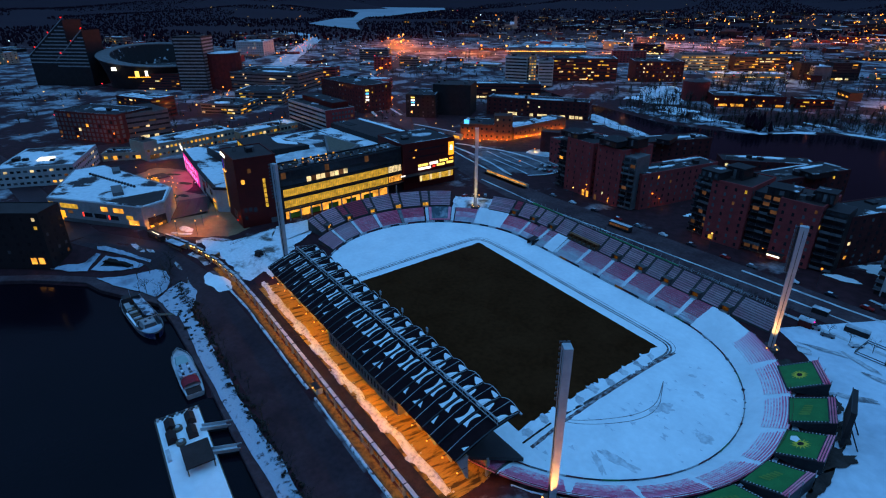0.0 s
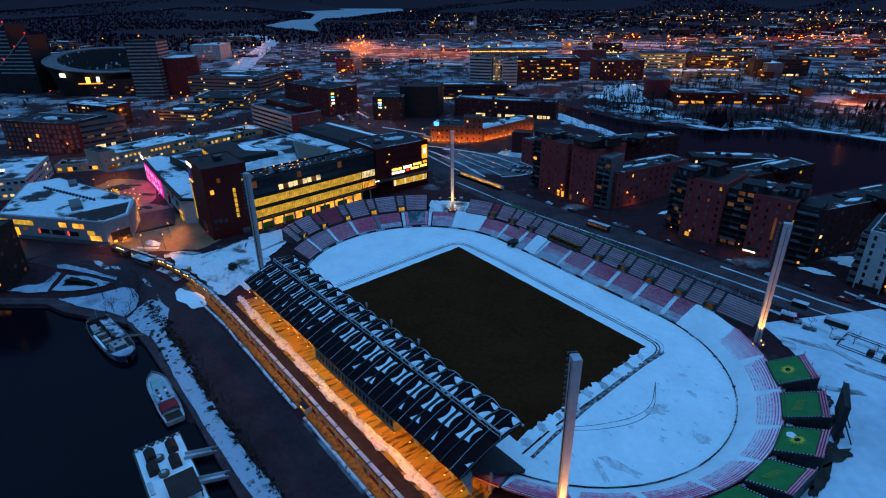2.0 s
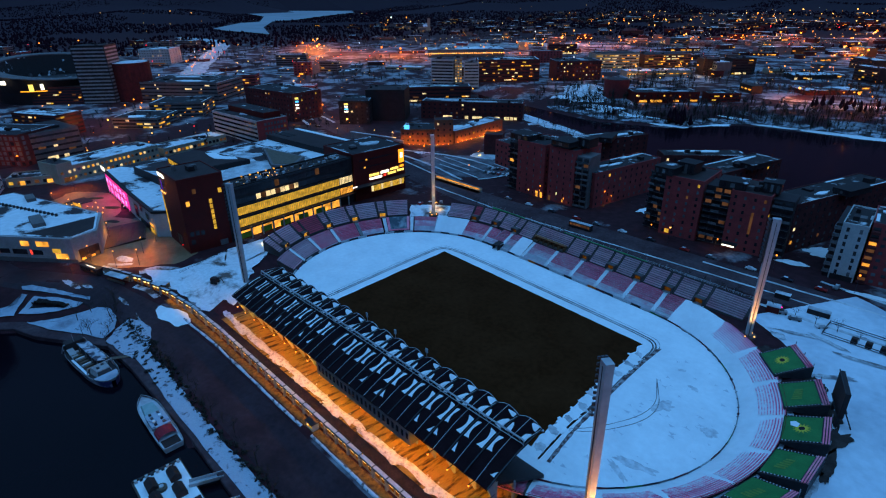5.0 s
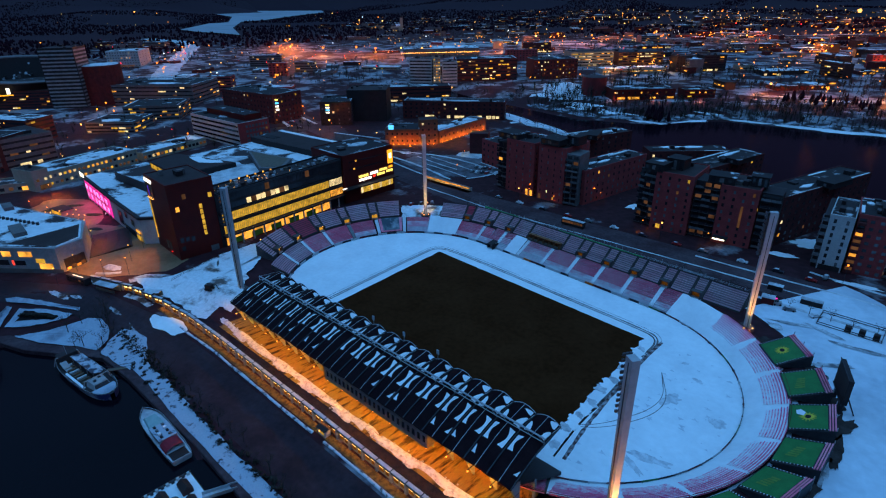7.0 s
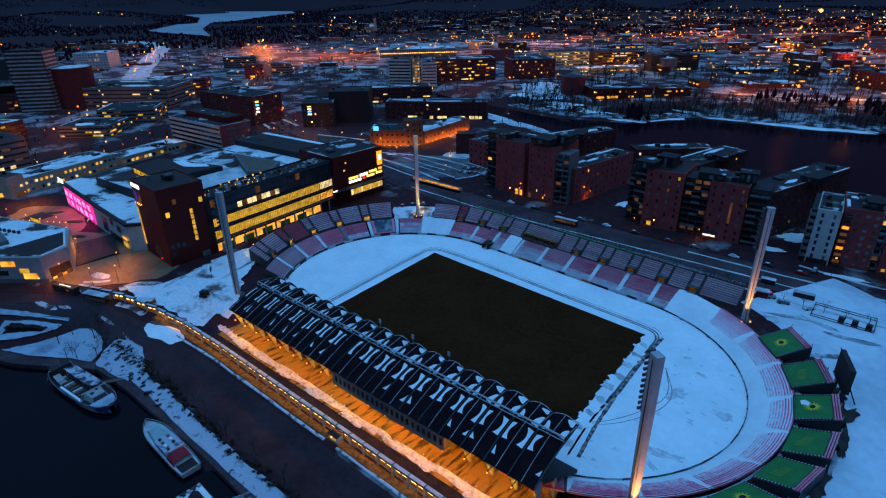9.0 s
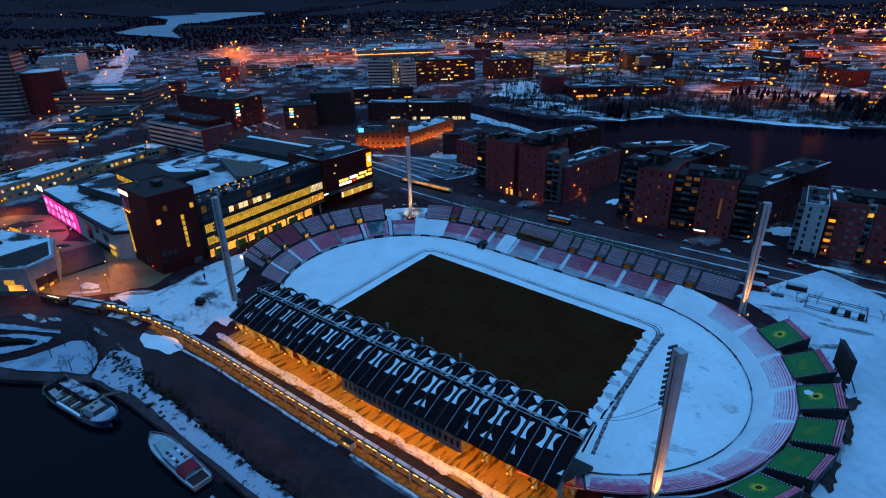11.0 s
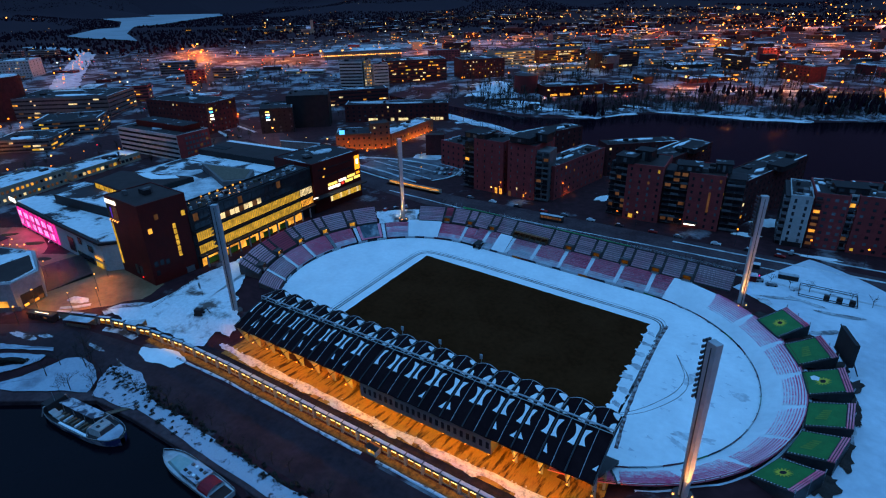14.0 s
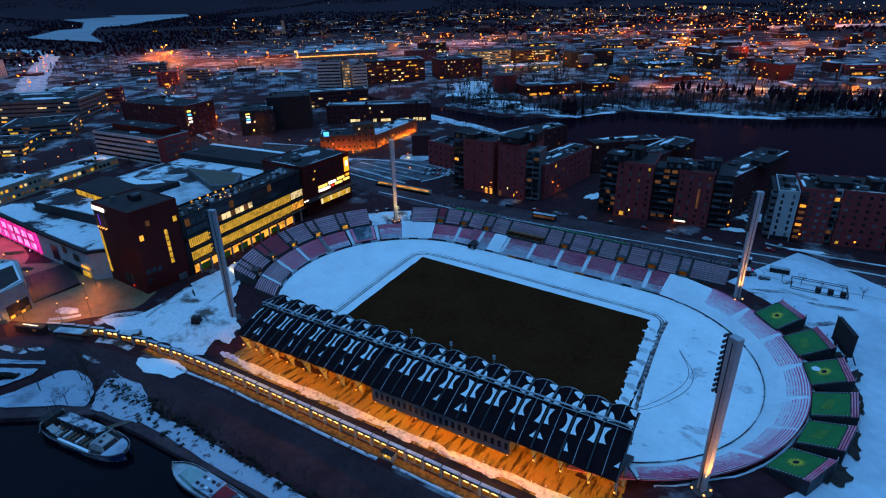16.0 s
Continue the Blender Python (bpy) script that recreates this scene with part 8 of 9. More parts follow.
def far_lights(name, material, spots, label):
    sh = Shape()
    for x, y, z, r in spots:
        sh.add([(x + r, y, z), (x - r, y, z), (x, y + r, z), (x, y - r, z), (x, y, z + r), (x, y, z - r)], [(0, 2, 4), (2, 1, 4), (1, 3, 4), (3, 0, 4), (2, 0, 5), (1, 2, 5), (3, 1, 5), (0, 3, 5)])
    return solo(name, sh, material, label, "street lamps", kind="stuff")


rnd = random.Random(21)
spots = {0: [], 1: [], 2: [], 3: []}


def sprinkle(n, x0, x1, y0, y1, weights, z=9):
    for _ in range(n):
        x, y = rnd.uniform(x0, x1), rnd.uniform(y0, y1)
        if to_poly(np.array([x]), np.array([y]), RIVER)[0] < 8 or to_poly(np.array([x]), np.array([y]), lake)[0] < 30:
            continue
        d = math.hypot(x - 120, y + 130)
        k = rnd.choices((0, 1, 2, 3), weights)[0]
        spots[k].append((x, y, hz(x, y) + z * rnd.uniform(0.4, 1.2), d / 1700 * rnd.choice((0.3, 0.35, 0.4, 0.5, 0.7, 0.9, 1.6))))


sprinkle(330, -1100, -330, -260, 480, (6, 4, 0.6, 1.4))
sprinkle(170, -1100, -330, 480, 1000, (6, 4, 1, 0.5))
sprinkle(190, -330, 260, 500, 1300, (8, 2, 1.2, 0.5))
sprinkle(190, -900, 500, 1300, 2300, (8, 3, 1.6, 0.4))
sprinkle(140, -1300, 600, 2000, 3300, (5, 4, 2, 0.2))
sprinkle(80, -3600, -1000, 300, 3200, (5, 5, 1, 0.2))
sprinkle(60, -1800, -800, -400, 400, (4, 4, 1, 1))


def cluster(n, quad, weights, z=12):
    """Lamps spread over a quadrilateral of ground."""
    for _ in range(n):
        u, v = rnd.random(), rnd.random()
        (ax, ay), (bx, by), (cx_, cy_), (dx, dy) = quad
        x = (ax * (1 - u) + bx * u) * (1 - v) + (dx * (1 - u) + cx_ * u) * v
        y = (ay * (1 - u) + by * u) * (1 - v) + (dy * (1 - u) + cy_ * u) * v
        k = rnd.choices((0, 1, 2, 3), weights)[0]
        spots[k].append((x, y, hz(x, y) + z * rnd.uniform(0.6, 1.2), math.hypot(x - 120, y + 130) / 1500 * rnd.choice((0.3, 0.35, 0.4, 0.5, 0.8, 1.7))))


cluster(70, [(-1105, 1613), (-682, 1700), (-972, 2392), (-1602, 2352)], (5, 6, 2, 0.2))
cluster(75, [(-194, 662), (18, 758), (-55, 1473), (-391, 1377)], (9, 4, 0.6, 0.3))
cluster(36, [(-206, 1472), (68, 1547), (43, 2458), (-372, 2333)], (8, 3, 0.4, 0.2))
cluster(45, [(18, 758), (144, 815), (157, 1291), (-30, 1227)], (6, 3, 2.4, 1))
cluster(26, [(-441, 628), (-264, 706), (-331, 865), (-543, 780)], (4, 6, 1, 0.6), 8)
cluster(40, [(-1560, 1044), (-575, 827), (-1218, 1782), (-2304, 1596)], (5, 5, 2, 0.3))
cluster(16, [(-351, 119), (-324, 134), (-443, 216), (-460, 207)], (1, 1, 0.5, 6), 1.2)
cluster(12, [(-1160, 270), (-1060, 310), (-1080, 340), (-1180, 300)], (1, 1, 0, 6), 4)
cluster(12, [(-850, 228), (-700, 180), (-640, 260), (-840, 331)], (4, 5, 1, 0.5), 9)


def chain(path, gap, k, r=0.8, z=8, wob=4):
    """Lamps strung along a street."""
    for (ax, ay), (bx, by) in zip(path, path[1:]):
        n_ = max(1, int(math.hypot(bx - ax, by - ay) / gap))
        for i in range(n_):
            x, y = ax + (bx - ax) * i / n_ + rnd.uniform(-wob, wob), ay + (by - ay) * i / n_ + rnd.uniform(-wob, wob)
            spots[k if rnd.random() < 0.8 else 1].append((x, y, hz(x, y) + z, math.hypot(x - 120, y + 130) / 1050 * r * rnd.uniform(0.5, 1.1)))


chain([(-600, 90), (-706, 130), (-880, 208), (-1078, 303), (-1289, 406)], 34, 0)
chain([(-1180, 600), (-1040, 500), (-940, 470), (-800, 540), (-690, 620), (-560, 700)], 26, 0)
chain([(-900, 700), (-640, 960), (-519, 1134), (-330, 1400), (-80, 1660), (200, 1900)], 34, 0, 0.9)
chain([(-1000, 800), (-700, 1080), (-560, 1260), (-380, 1520), (-100, 1800)], 40, 1, 0.7, 8, 12)
chain([(-330, 580), (-240, 690), (-150, 800), (-20, 900), (120, 960)], 24, 0, 0.9)
chain([(-300, 720), (-180, 860), (-120, 1000), (-60, 1200)], 26, 0, 0.9)
chain([(-50, 700), (40, 820), (110, 1000), (140, 1200)], 26, 0, 0.8)
chain([(-1300, 2000), (-900, 2150), (-500, 2300), (-100, 2420), (300, 2480)], 30, 1, 0.9, 10, 30)
chain([(-1500, 2500), (-1000, 2700), (-400, 2850), (200, 2900)], 45, 1, 0.8, 10, 60)
chain([(-262, 121), (-314, 129), (-387, 149), (-477, 180), (-583, 240), (-700, 330), (-860, 430)], 22, 0, 0.7)
chain([(-420, -200), (-338, -117), (-341, -60), (-337, 20), (-330, 90)], 24, 0, 0.6)
chain([(-560, -150), (-520, -60), (-500, 20), (-470, 110)], 26, 0, 0.7)
chain([(-560, 330), (-460, 420), (-400, 520), (-340, 600)], 26, 0, 0.7)
for k in range(70):  # lamps along the yard
    q = rnd.random()
    x, y = np.interp(q, [0, .3, .6, 1], [-900, -519, -330, 200]), np.interp(q, [0, .3, .6, 1], [760, 1184, 1453, 1950])
    spots[0 if k % 3 else 1].append((x + rnd.uniform(-60, 60), y + rnd.uniform(-40, 40), 16, rnd.uniform(0.8, 1.8)))
for k in range(44):  # lit eaves of the depot
    spots[1].append((-714 + 90 * k / 43 + 2, 566 + 112 * k / 43 - 2, 13, 1.0))
for (m_, lb), k in zip(((FAR_SODIUM, "far orange street lamps across the town"), (FAR_WARM, "far warm lights across the town"), (FAR_WHITE, "far white lights across the town"), (FAR_RED, "far red tail lights and beacons")), range(4)):
    far_lights("distant_lights", m_, spots[k], lb)


# ---- trees ----
def bare_tree(rn, h, thin=1.0):
    """Trunk and branch meshes of a leafless tree."""
    trunk, crown = Shape(), Shape()
    top = Vector((rn.uniform(-.3, .3), rn.uniform(-.3, .3), h * 0.55))
    trunk.tube((0, 0, -0.3), top, 0.16 * thin * h / 8, 0.09 * thin * h / 8, 6)

    def grow(p, d, ln, r, lvl):
        q = p + d * ln
        crown.tube(p, q, r, r * 0.55, 3)
        if lvl == 0:
            return
        for _ in range(3 if lvl > 1 else 4):
            nd = (d + Vector((rn.uniform(-1, 1), rn.uniform(-1, 1), rn.uniform(-0.25, 0.7))) * 0.75).normalized()
            grow(p + d * ln * rn.uniform(0.45, 1.0), nd, ln * rn.uniform(0.55, 0.75), r * 0.55, lvl - 1)

    for k in range(6):
        a = k * 1.05 + rn.uniform(-.3, .3)
        z = h * rn.uniform(0.28, 0.55)
        grow(Vector((top.x * z / top.z, top.y * z / top.z, z)), Vector((math.cos(a), math.sin(a), rn.uniform(0.7, 1.5))).normalized(), h * 0.25, 0.06 * thin * h / 8, 3)
    return trunk.mesh("trunk", BARK), crown.mesh("crown", BARK)


TREES = [bare_tree(random.Random(k), 8.0) for k in range(4)]


def tree(x, y, s=1.0, k=0, z=None, label="leafless winter tree with thin bare branches"):
    ob = thing("tree", label, "tree", pose(x, y, hz(x, y) if z is None else z, rz=k * 77), "bare trees")
    tr, cr = TREES[k % 4]
    for nm, me in (("trunk", tr), ("crown", cr)):
        part(nm, me, None, ob).matrix_basis = Matrix.Diagonal((s, s, s, 1))
    return ob


rnd = random.Random(9)
for k in range(34):
    q = k / 33
    x = 100 - 182 * q
    tree(x + rnd.uniform(-1.5, 1.5), np.interp(x, [-84, -44, -4, 41, 115], [-99.5, -94, -91.6, -90, -85.5]) + rnd.uniform(-1.2, 1.2), rnd.uniform(0.6, 1.05), k, label="small leafless tree on the snowy quay strip")
for k in range(14):
    tree(rnd.uniform(-104, -72), rnd.uniform(-112, -97), rnd.uniform(0.7, 1.1), k)
for k in range(30):
    x = -75 + k * 6.6
    tree(x, np.interp(x, [-75, 0, 80, 125], [76.2, 77.6, 80, 82]) + rnd.uniform(-1, 1), rnd.uniform(0.6, 0.9), k, label="small leafless street tree behind the stand")
for k in range(46):
    x, y = rnd.uniform(-250, 110), 0
    y = np.interp(x, [-250, -183, -114, -84, 3, 118], [358, 350, 380, 436, 446, 502]) + rnd.uniform(0, 26)
    tree(x, y, rnd.uniform(1.0, 1.8), k, label="tall leafless tree on the river bank")
for k in range(24):
    rnd.uniform(-275, -90)
    tree(*(lambda q: (-280 + 190 * q + rnd.uniform(-8, 8), 312 - 70 * q + rnd.uniform(-12, 4)))(rnd.random()), rnd.uniform(0.9, 1.5), k)


def shrubs(name, spots_, material, label):
    sh = Shape()
    for x, y, r, h in spots_:
        z = hz(x, y)
        n = 7
        for t in range(5):
            ox, oy = rnd.uniform(-r, r) * 0.6, rnd.uniform(-r, r) * 0.6
            for i in range(n):
                a = 6.2832 * i / n + t
                sh.add([(x + ox, y + oy, z), (x + ox + r * .8 * math.cos(a), y + oy + r * .8 * math.sin(a), z + h * rnd.uniform(.5, 1)), (x + ox + r * .5 * math.cos(a + .5), y + oy + r * .5 * math.sin(a + .5), z + h * rnd.uniform(.5, 1))], [(0, 1, 2)])
    return solo(name, sh, material, label, "bushes", kind="stuff")


shrubs("quay_bushes", [(x, np.interp(x, [-84, -44, -4, 41, 115], [-97.8, -95.2, -94.2, -91.2, -86.0]) + rnd.uniform(-1.2, 1.6), rnd.uniform(0.3, 1.0), rnd.uniform(0.4, 1.0)) for x in np.linspace(-84, 112, 250)], BUSH, "row of bare dark bushes along the quay road")
shrubs("bushes", [(rnd.uniform(-82, -36), rnd.uniform(-101, -93.5), rnd.uniform(0.4, 1.0), 0.8) for _ in range(46)], BUSH, "bare bushes on the snowy quay strip")
shrubs("hedge", [(x, y, 1.4, 1.3) for x, y in [(-119.6 + 11 * k / 11, -121 + 8 * k / 11) for k in range(12)]], BUSH, "dark round hedge on the lawn")


def woods(name, pts_, material, label, kind="stuff", wide=0.28):
    sh = Shape()
    zs_ = height(np.array([q[0] for q in pts_]), np.array([q[1] for q in pts_]))
    for (x, y, h), z in zip(pts_, zs_):
        z, w = float(z), h * wide * rnd.uniform(0.8, 1.3)
        a0 = rnd.uniform(0, 6)
        ring_ = [(x + w * math.cos(a0 + 1.2566 * i) * rnd.uniform(.7, 1.2), y + w * math.sin(a0 + 1.2566 * i) * rnd.uniform(.7, 1.2), z + h * rnd.uniform(0.18, 0.3)) for i in range(5)]
        m2 = [(x + w * .62 * math.cos(a0 + .6 + 1.2566 * i) * rnd.uniform(.6, 1.2), y + w * .62 * math.sin(a0 + .6 + 1.2566 * i), z + h * rnd.uniform(0.5, 0.7)) for i in range(5)]
        sh.add([(x, y, z)] + ring_ + m2 + [(x + rnd.uniform(-.3, .3), y, z + h)], [(0, 1 + (i + 1) % 5, 1 + i) for i in range(5)] + [(1 + i, 1 + (i + 1) % 5, 6 + i) for i in range(5)] + [(1 + (i + 1) % 5, 6 + (i + 1) % 5, 6 + i) for i in range(5)] + [(6 + i, 6 + (i + 1) % 5, 11) for i in range(5)])
    return solo(name, sh, material, label, "woods", kind=kind)


def twigs(name, pts_, material, label):
    """Leafless trees too far off to pick apart: a trunk and thin twigs each."""
    sh = Shape()
    zs_ = height(np.array([q[0] for q in pts_]), np.array([q[1] for q in pts_]))
    for (x, y, h), z in zip(pts_, zs_):
        z = float(z)
        sh.add([(x - 0.02 * h, y, z), (x + 0.02 * h, y, z), (x, y, z + 0.8 * h)], [(0, 1, 2)])
        for _ in range(17):
            a, r, t0 = rnd.uniform(0, 6.2832), h * rnd.uniform(0.1, 0.42), rnd.uniform(0.2, 0.6) * h
            ex, ey, ez = x + r * math.cos(a), y + r * math.sin(a), z + min(h, t0 + h * rnd.uniform(0.15, 0.5))
            w = 0.013 * h
            sh.add([(x - w * math.sin(a), y + w * math.cos(a), z + t0), (x + w * math.sin(a), y - w * math.cos(a), z + t0 + w), (ex, ey, ez), (ex + rnd.uniform(-.1, .1) * h, ey + rnd.uniform(-.1, .1) * h, ez - 0.05 * h)], [(0, 1, 2), (0, 1, 3)])
    return solo(name, sh, material, label, "trees", kind="stuff")


def scatter(n, x0, x1, y0, y1, h0, h1, test):
    xs_, ys_ = np.random.uniform(x0, x1, n), np.random.uniform(y0, y1, n)
    open_ = np.full(n, 1e9)
    for path in (YARD, KNOT, LANE):
        for (ax, ay), (bx, by) in zip(path, path[1:]):
            t_ = np.clip(((xs_ - ax) * (bx - ax) + (ys_ - ay) * (by - ay)) / ((bx - ax) ** 2 + (by - ay) ** 2), 0, 1)
            open_ = np.minimum(open_, np.hypot(xs_ - ax - t_ * (bx - ax), ys_ - ay - t_ * (by - ay)) - (60 if path is YARD else 25 if path is KNOT else 0))
    ok = test(xs_, ys_) & (open_ > 12) & (to_poly(xs_, ys_, RIVER) > 6) & (to_poly(xs_, ys_, lake) > 8)
    return [(float(a), float(b), float(np.random.uniform(h0, h1))) for a, b in zip(xs_[ok], ys_[ok])]


def clumpy(f, cut):
    return lambda x, y: np.array([noise.noise((float(a) * f, float(b) * f, 0.5)) > cut for a, b in zip(x, y)])


woods("far_woods", scatter(36000, -4900, -1150, -900, 4000, 5, 10, clumpy(0.0022, -0.3)), CONIFER, "dark woods across the far hills", wide=0.42)
woods("far_woods", scatter(14000, -1400, 900, 1250, 4300, 5, 10, clumpy(0.003, -0.05)), CONIFER, "dark woods among the far suburbs", wide=0.5)
twigs("town_trees", scatter(4200, -1150, -300, -300, 1200, 6, 12, clumpy(0.01, 0.02)), BARK, "bare dark trees between the town blocks")
bank_line = lambda x, off: float(np.interp(x, [-260, -250, -183, -114, -100, -70, 3, 48, 118, 400], [357, 353, 344, 372, 402, 429, 439, 451, 495, 642])) + off
ribbon("river_bank_snow", [(x, bank_line(x, 8)) for x in range(-258, 330, 6)], (8, 4.5), mat("patchy_bank_snow", (0.46, 0.48, 0.54), (0.04, 0.028, 0.03), 0.14, 0.85, fine=0.5, contrast=(0.40, 0.54)), "patchy snow along the far river bank", 0.2, 6, "structure", "snow", 0.4)
twigs("river_trees", [(x_, bank_line(x_, rnd.uniform(2, 50)), rnd.uniform(5, 13)) for x_ in (rnd.uniform(-255, 330) for _ in range(900))], BARK, "bare dark trees along the far river bank")
twigs("park_trees", scatter(2600, -300, 320, 300, 760, 7, 15, clumpy(0.02, -0.1)), BARK, "bare dark trees in the river park")
woods("conifer_group", [(-118 + rnd.uniform(-9, 9), 380 + rnd.uniform(-6, 10), rnd.uniform(10, 15)) for _ in range(14)] + [(rnd.uniform(-60, 60), rnd.uniform(520, 560), rnd.uniform(8, 12)) for _ in range(40)] + [(rnd.uniform(40, 260), rnd.uniform(500, 560), rnd.uniform(7, 11)) for _ in range(140)] + [(q_, bank_line(q_, rnd.uniform(12, 70)), rnd.uniform(7, 13)) for q_ in (rnd.uniform(60, 330) for _ in range(220))], CONIFER, "group of tall dark spruces by the river", wide=0.2)


# ---- far suburbs: low houses nobody could count ----
hr = random.Random(64)
far_walls = {m_.name: (Shape(), m_) for m_ in (BRICK_DARK, GREY_CLAD, DARK_CLAD)}
far_roofs = {m_.name: (Shape(), m_) for m_ in (ROOF_WHITE, BITUMEN, ROOF_SNOWY)}
far_panes = Shape()
kept = 0
while kept < 620:
    x, y = hr.uniform(-1900, 420), hr.uniform(560, 2900)
    if x < -330 and y < 1000 or y > 3100 + x * 0.3:
        continue
    a1, a2 = np.array([x]), np.array([y])
    if to_poly(a1, a2, RIVER)[0] < 70 or to_poly(a1, a2, lake)[0] < 60 or any(abs((bx - ax) * (y - ay) - (by - ay) * (x - ax)) / math.hypot(bx - ax, by - ay) < 60 and min(ax, bx) - 20 < x < max(ax, bx) + 20 for (ax, ay), (bx, by) in zip(YARD, YARD[1:])):
        continue
    kept += 1
    w, d_, h_ = hr.uniform(12, 60) * (1 if hr.random() < 0.4 else 0.5), hr.uniform(9, 24), hr.choice((4, 5, 6, 8, 12))
    m = pose(x, y, hz(x, y), rz=hr.choice((48, 48, -42, 30)))
    hr.choice(list(far_walls.values()))[0].box(-w / 2, w / 2, -d_ / 2, d_ / 2, -3, h_, m)
    hr.choice(list(far_roofs.values()))[0].box(-w / 2 - 0.5, w / 2 + 0.5, -d_ / 2 - 0.5, d_ / 2 + 0.5, h_, h_ + 0.6, m)
    for _ in range(hr.choice((0, 1, 2, 4))):
        u = hr.uniform(-w / 2 + 1, w / 2 - 2)
        far_panes.box(u, u + hr.choice((1.2, 2, 5)), -d_ / 2 - 0.15, -d_ / 2, h_ * 0.4, h_ * 0.4 + 1.6, m)
for sh_, m_ in list(far_walls.values()):
    solo("far_houses", sh_, m_, "walls of small far suburban houses", "houses", kind="stuff")
for sh_, m_ in list(far_roofs.values()):
    solo("far_house_roofs", sh_, m_, "roofs of small far suburban houses", "roofs", kind="stuff")
solo("far_house_windows", far_panes, LIT_WARM, "lit windows of far suburban houses", "windows", kind="stuff")


# ---- boats ----
def hull(L, B, D, n=14, blunt=False):
    """Boat hull along +x, bow at L/2, with flat stern; waterline near z = 0."""
    rows_ = []
    for i in range(n + 1):
        q = i / n
        x = -L / 2 + L * q
        w = B / 2 * (1 - max(0, (q - 0.6) / 0.4) ** 3.2) * (0.86 + 0.14 * min(1, q * 5))
        if blunt:
            w = B / 2 * max(0.02, 1 - abs(2 * q - 1) ** 3.2) ** 0.5
        sheer = D * (0.75 + 0.45 * max(0, q - 0.4) ** 2 * 2.2)
        rows_.append([(x, -w, sheer), (x, -w * 0.92, 0.2), (x, -w * 0.5, -0.8), (x, w * 0.5, -0.8), (x, w * 0.92, 0.2), (x, w, sheer)])
    sh = Shape().grid(rows_)
    sh.add(rows_[0], [(0, 1, 2, 3, 4, 5)])
    deck = Shape().grid([[(r[0][0], r[0][1] * 0.96, r[0][2] - 0.25), (r[5][0], r[5][1] * 0.96, r[5][2] - 0.25)] for r in rows_])
    rail_ = Shape()
    for a, b in zip(rows_, rows_[1:]):
        for s in (0, 5):
            rail_.tube(Vector(a[s]) + Vector((0, 0, .5)), Vector(b[s]) + Vector((0, 0, .5)), 0.06, n=4)
            rail_.tube(a[s], Vector(a[s]) + Vector((0, 0, .5)), 0.04, n=4)
    return sh, deck, rail_


HULL_STRIPE = mat("dark_blue_stripe", (0.02, 0.04, 0.12), None, 1, 0.4)
b1 = thing("passenger_boat", "white passenger boat with open seating well and snowy canopy", "boat", pose(-64.6, -113.2, -1.2, rz=10))
hs, ds, rs = hull(35, 9.4, 2.2, 24, True)
part("hull", hs, mat("blue_and_white_hull", (0.30, 0.30, 0.33), (0.02, 0.03, 0.10), 0.16, 0.4, contrast=(0.45, 0.5)), b1)
part("deck", ds, DARK_CLAD, b1)
part("rail", rs, STEEL, b1)
part("bow_deck", Shape().prism([(11.5 + 4.6 * math.cos(q), 3.4 * math.sin(q)) for q in np.linspace(-1.6, 1.6, 11)], 1.7, 2.1), LAWN_SNOW, b1, "snowy blunt bow deck")
for x in (-13.5, 7.5):
    part("arch", Shape().tube((x, -4.2, 1.5), (x + 0.6, -3.4, 4.4), 0.16, n=5).tube((x + 0.6, -3.4, 4.4), (x + 0.6, 3.4, 4.4), 0.16, n=5).tube((x + 0.6, 3.4, 4.4), (x, 4.2, 1.5), 0.16, n=5), BOAT_WHITE, b1)
part("stern_cabin", Shape().add([(-15.5, -3, 1.4), (-11.5, -3, 1.4), (-11.5, 3.2, 1.4), (-15.5, 3.2, 1.4), (-15.2, -2.7, 4.6), (-12.2, -2.7, 4.6), (-12.2, 3, 4.6), (-15.2, 3, 4.6)], [(0, 1, 5, 4), (1, 2, 6, 5), (2, 3, 7, 6), (3, 0, 4, 7), (4, 5, 6, 7)]), DARK_CLAD, b1)
part("canopy", Shape().add([(-11, 0.2, 4.1), (5, 0.0, 4.1), (6.5, 2.2, 4.0), (5, 3.6, 3.8), (-10, 3.6, 3.8), (-11, 0.2, 4.3), (5, 0.0, 4.3), (6.5, 2.2, 4.2), (5, 3.6, 4.0), (-10, 3.6, 4.0)], [(4, 3, 2, 1, 0), (5, 6, 7, 8, 9), (0, 1, 6, 5), (1, 2, 7, 6), (4, 0, 5, 9), (2, 3, 8, 7), (3, 4, 9, 8)]), mat("snow_streaked_canvas", (0.48, 0.50, 0.56), (0.07, 0.065, 0.085), 0.35, 0.8, fine=0.4, contrast=(0.46, 0.56)), b1, "snow-dusted canopy")
for x in (-10, -5, 0, 4.8):
    for y in (0.4, 3.3):
        part("canopy_post", Shape().tube((x, y, 1.4), (x, y, 4.0), 0.07, n=5), BOAT_WHITE, b1)
part("seating_well", Shape().box(-11, 5.5, -3.3, 0.1, 1.35, 1.6), DARK_CLAD, b1)
for k in range(9):
    part("bench", Shape().box(-10.2 + k * 1.75, -9.6 + k * 1.75, -3.0, -0.2, 1.6, 2.15), WOOD if k % 3 else SNOW_OLD, b1)
part("snow_cover", Shape().box(-6, 7, -4.0, -3.3, 1.4, 1.75), SNOW, b1)
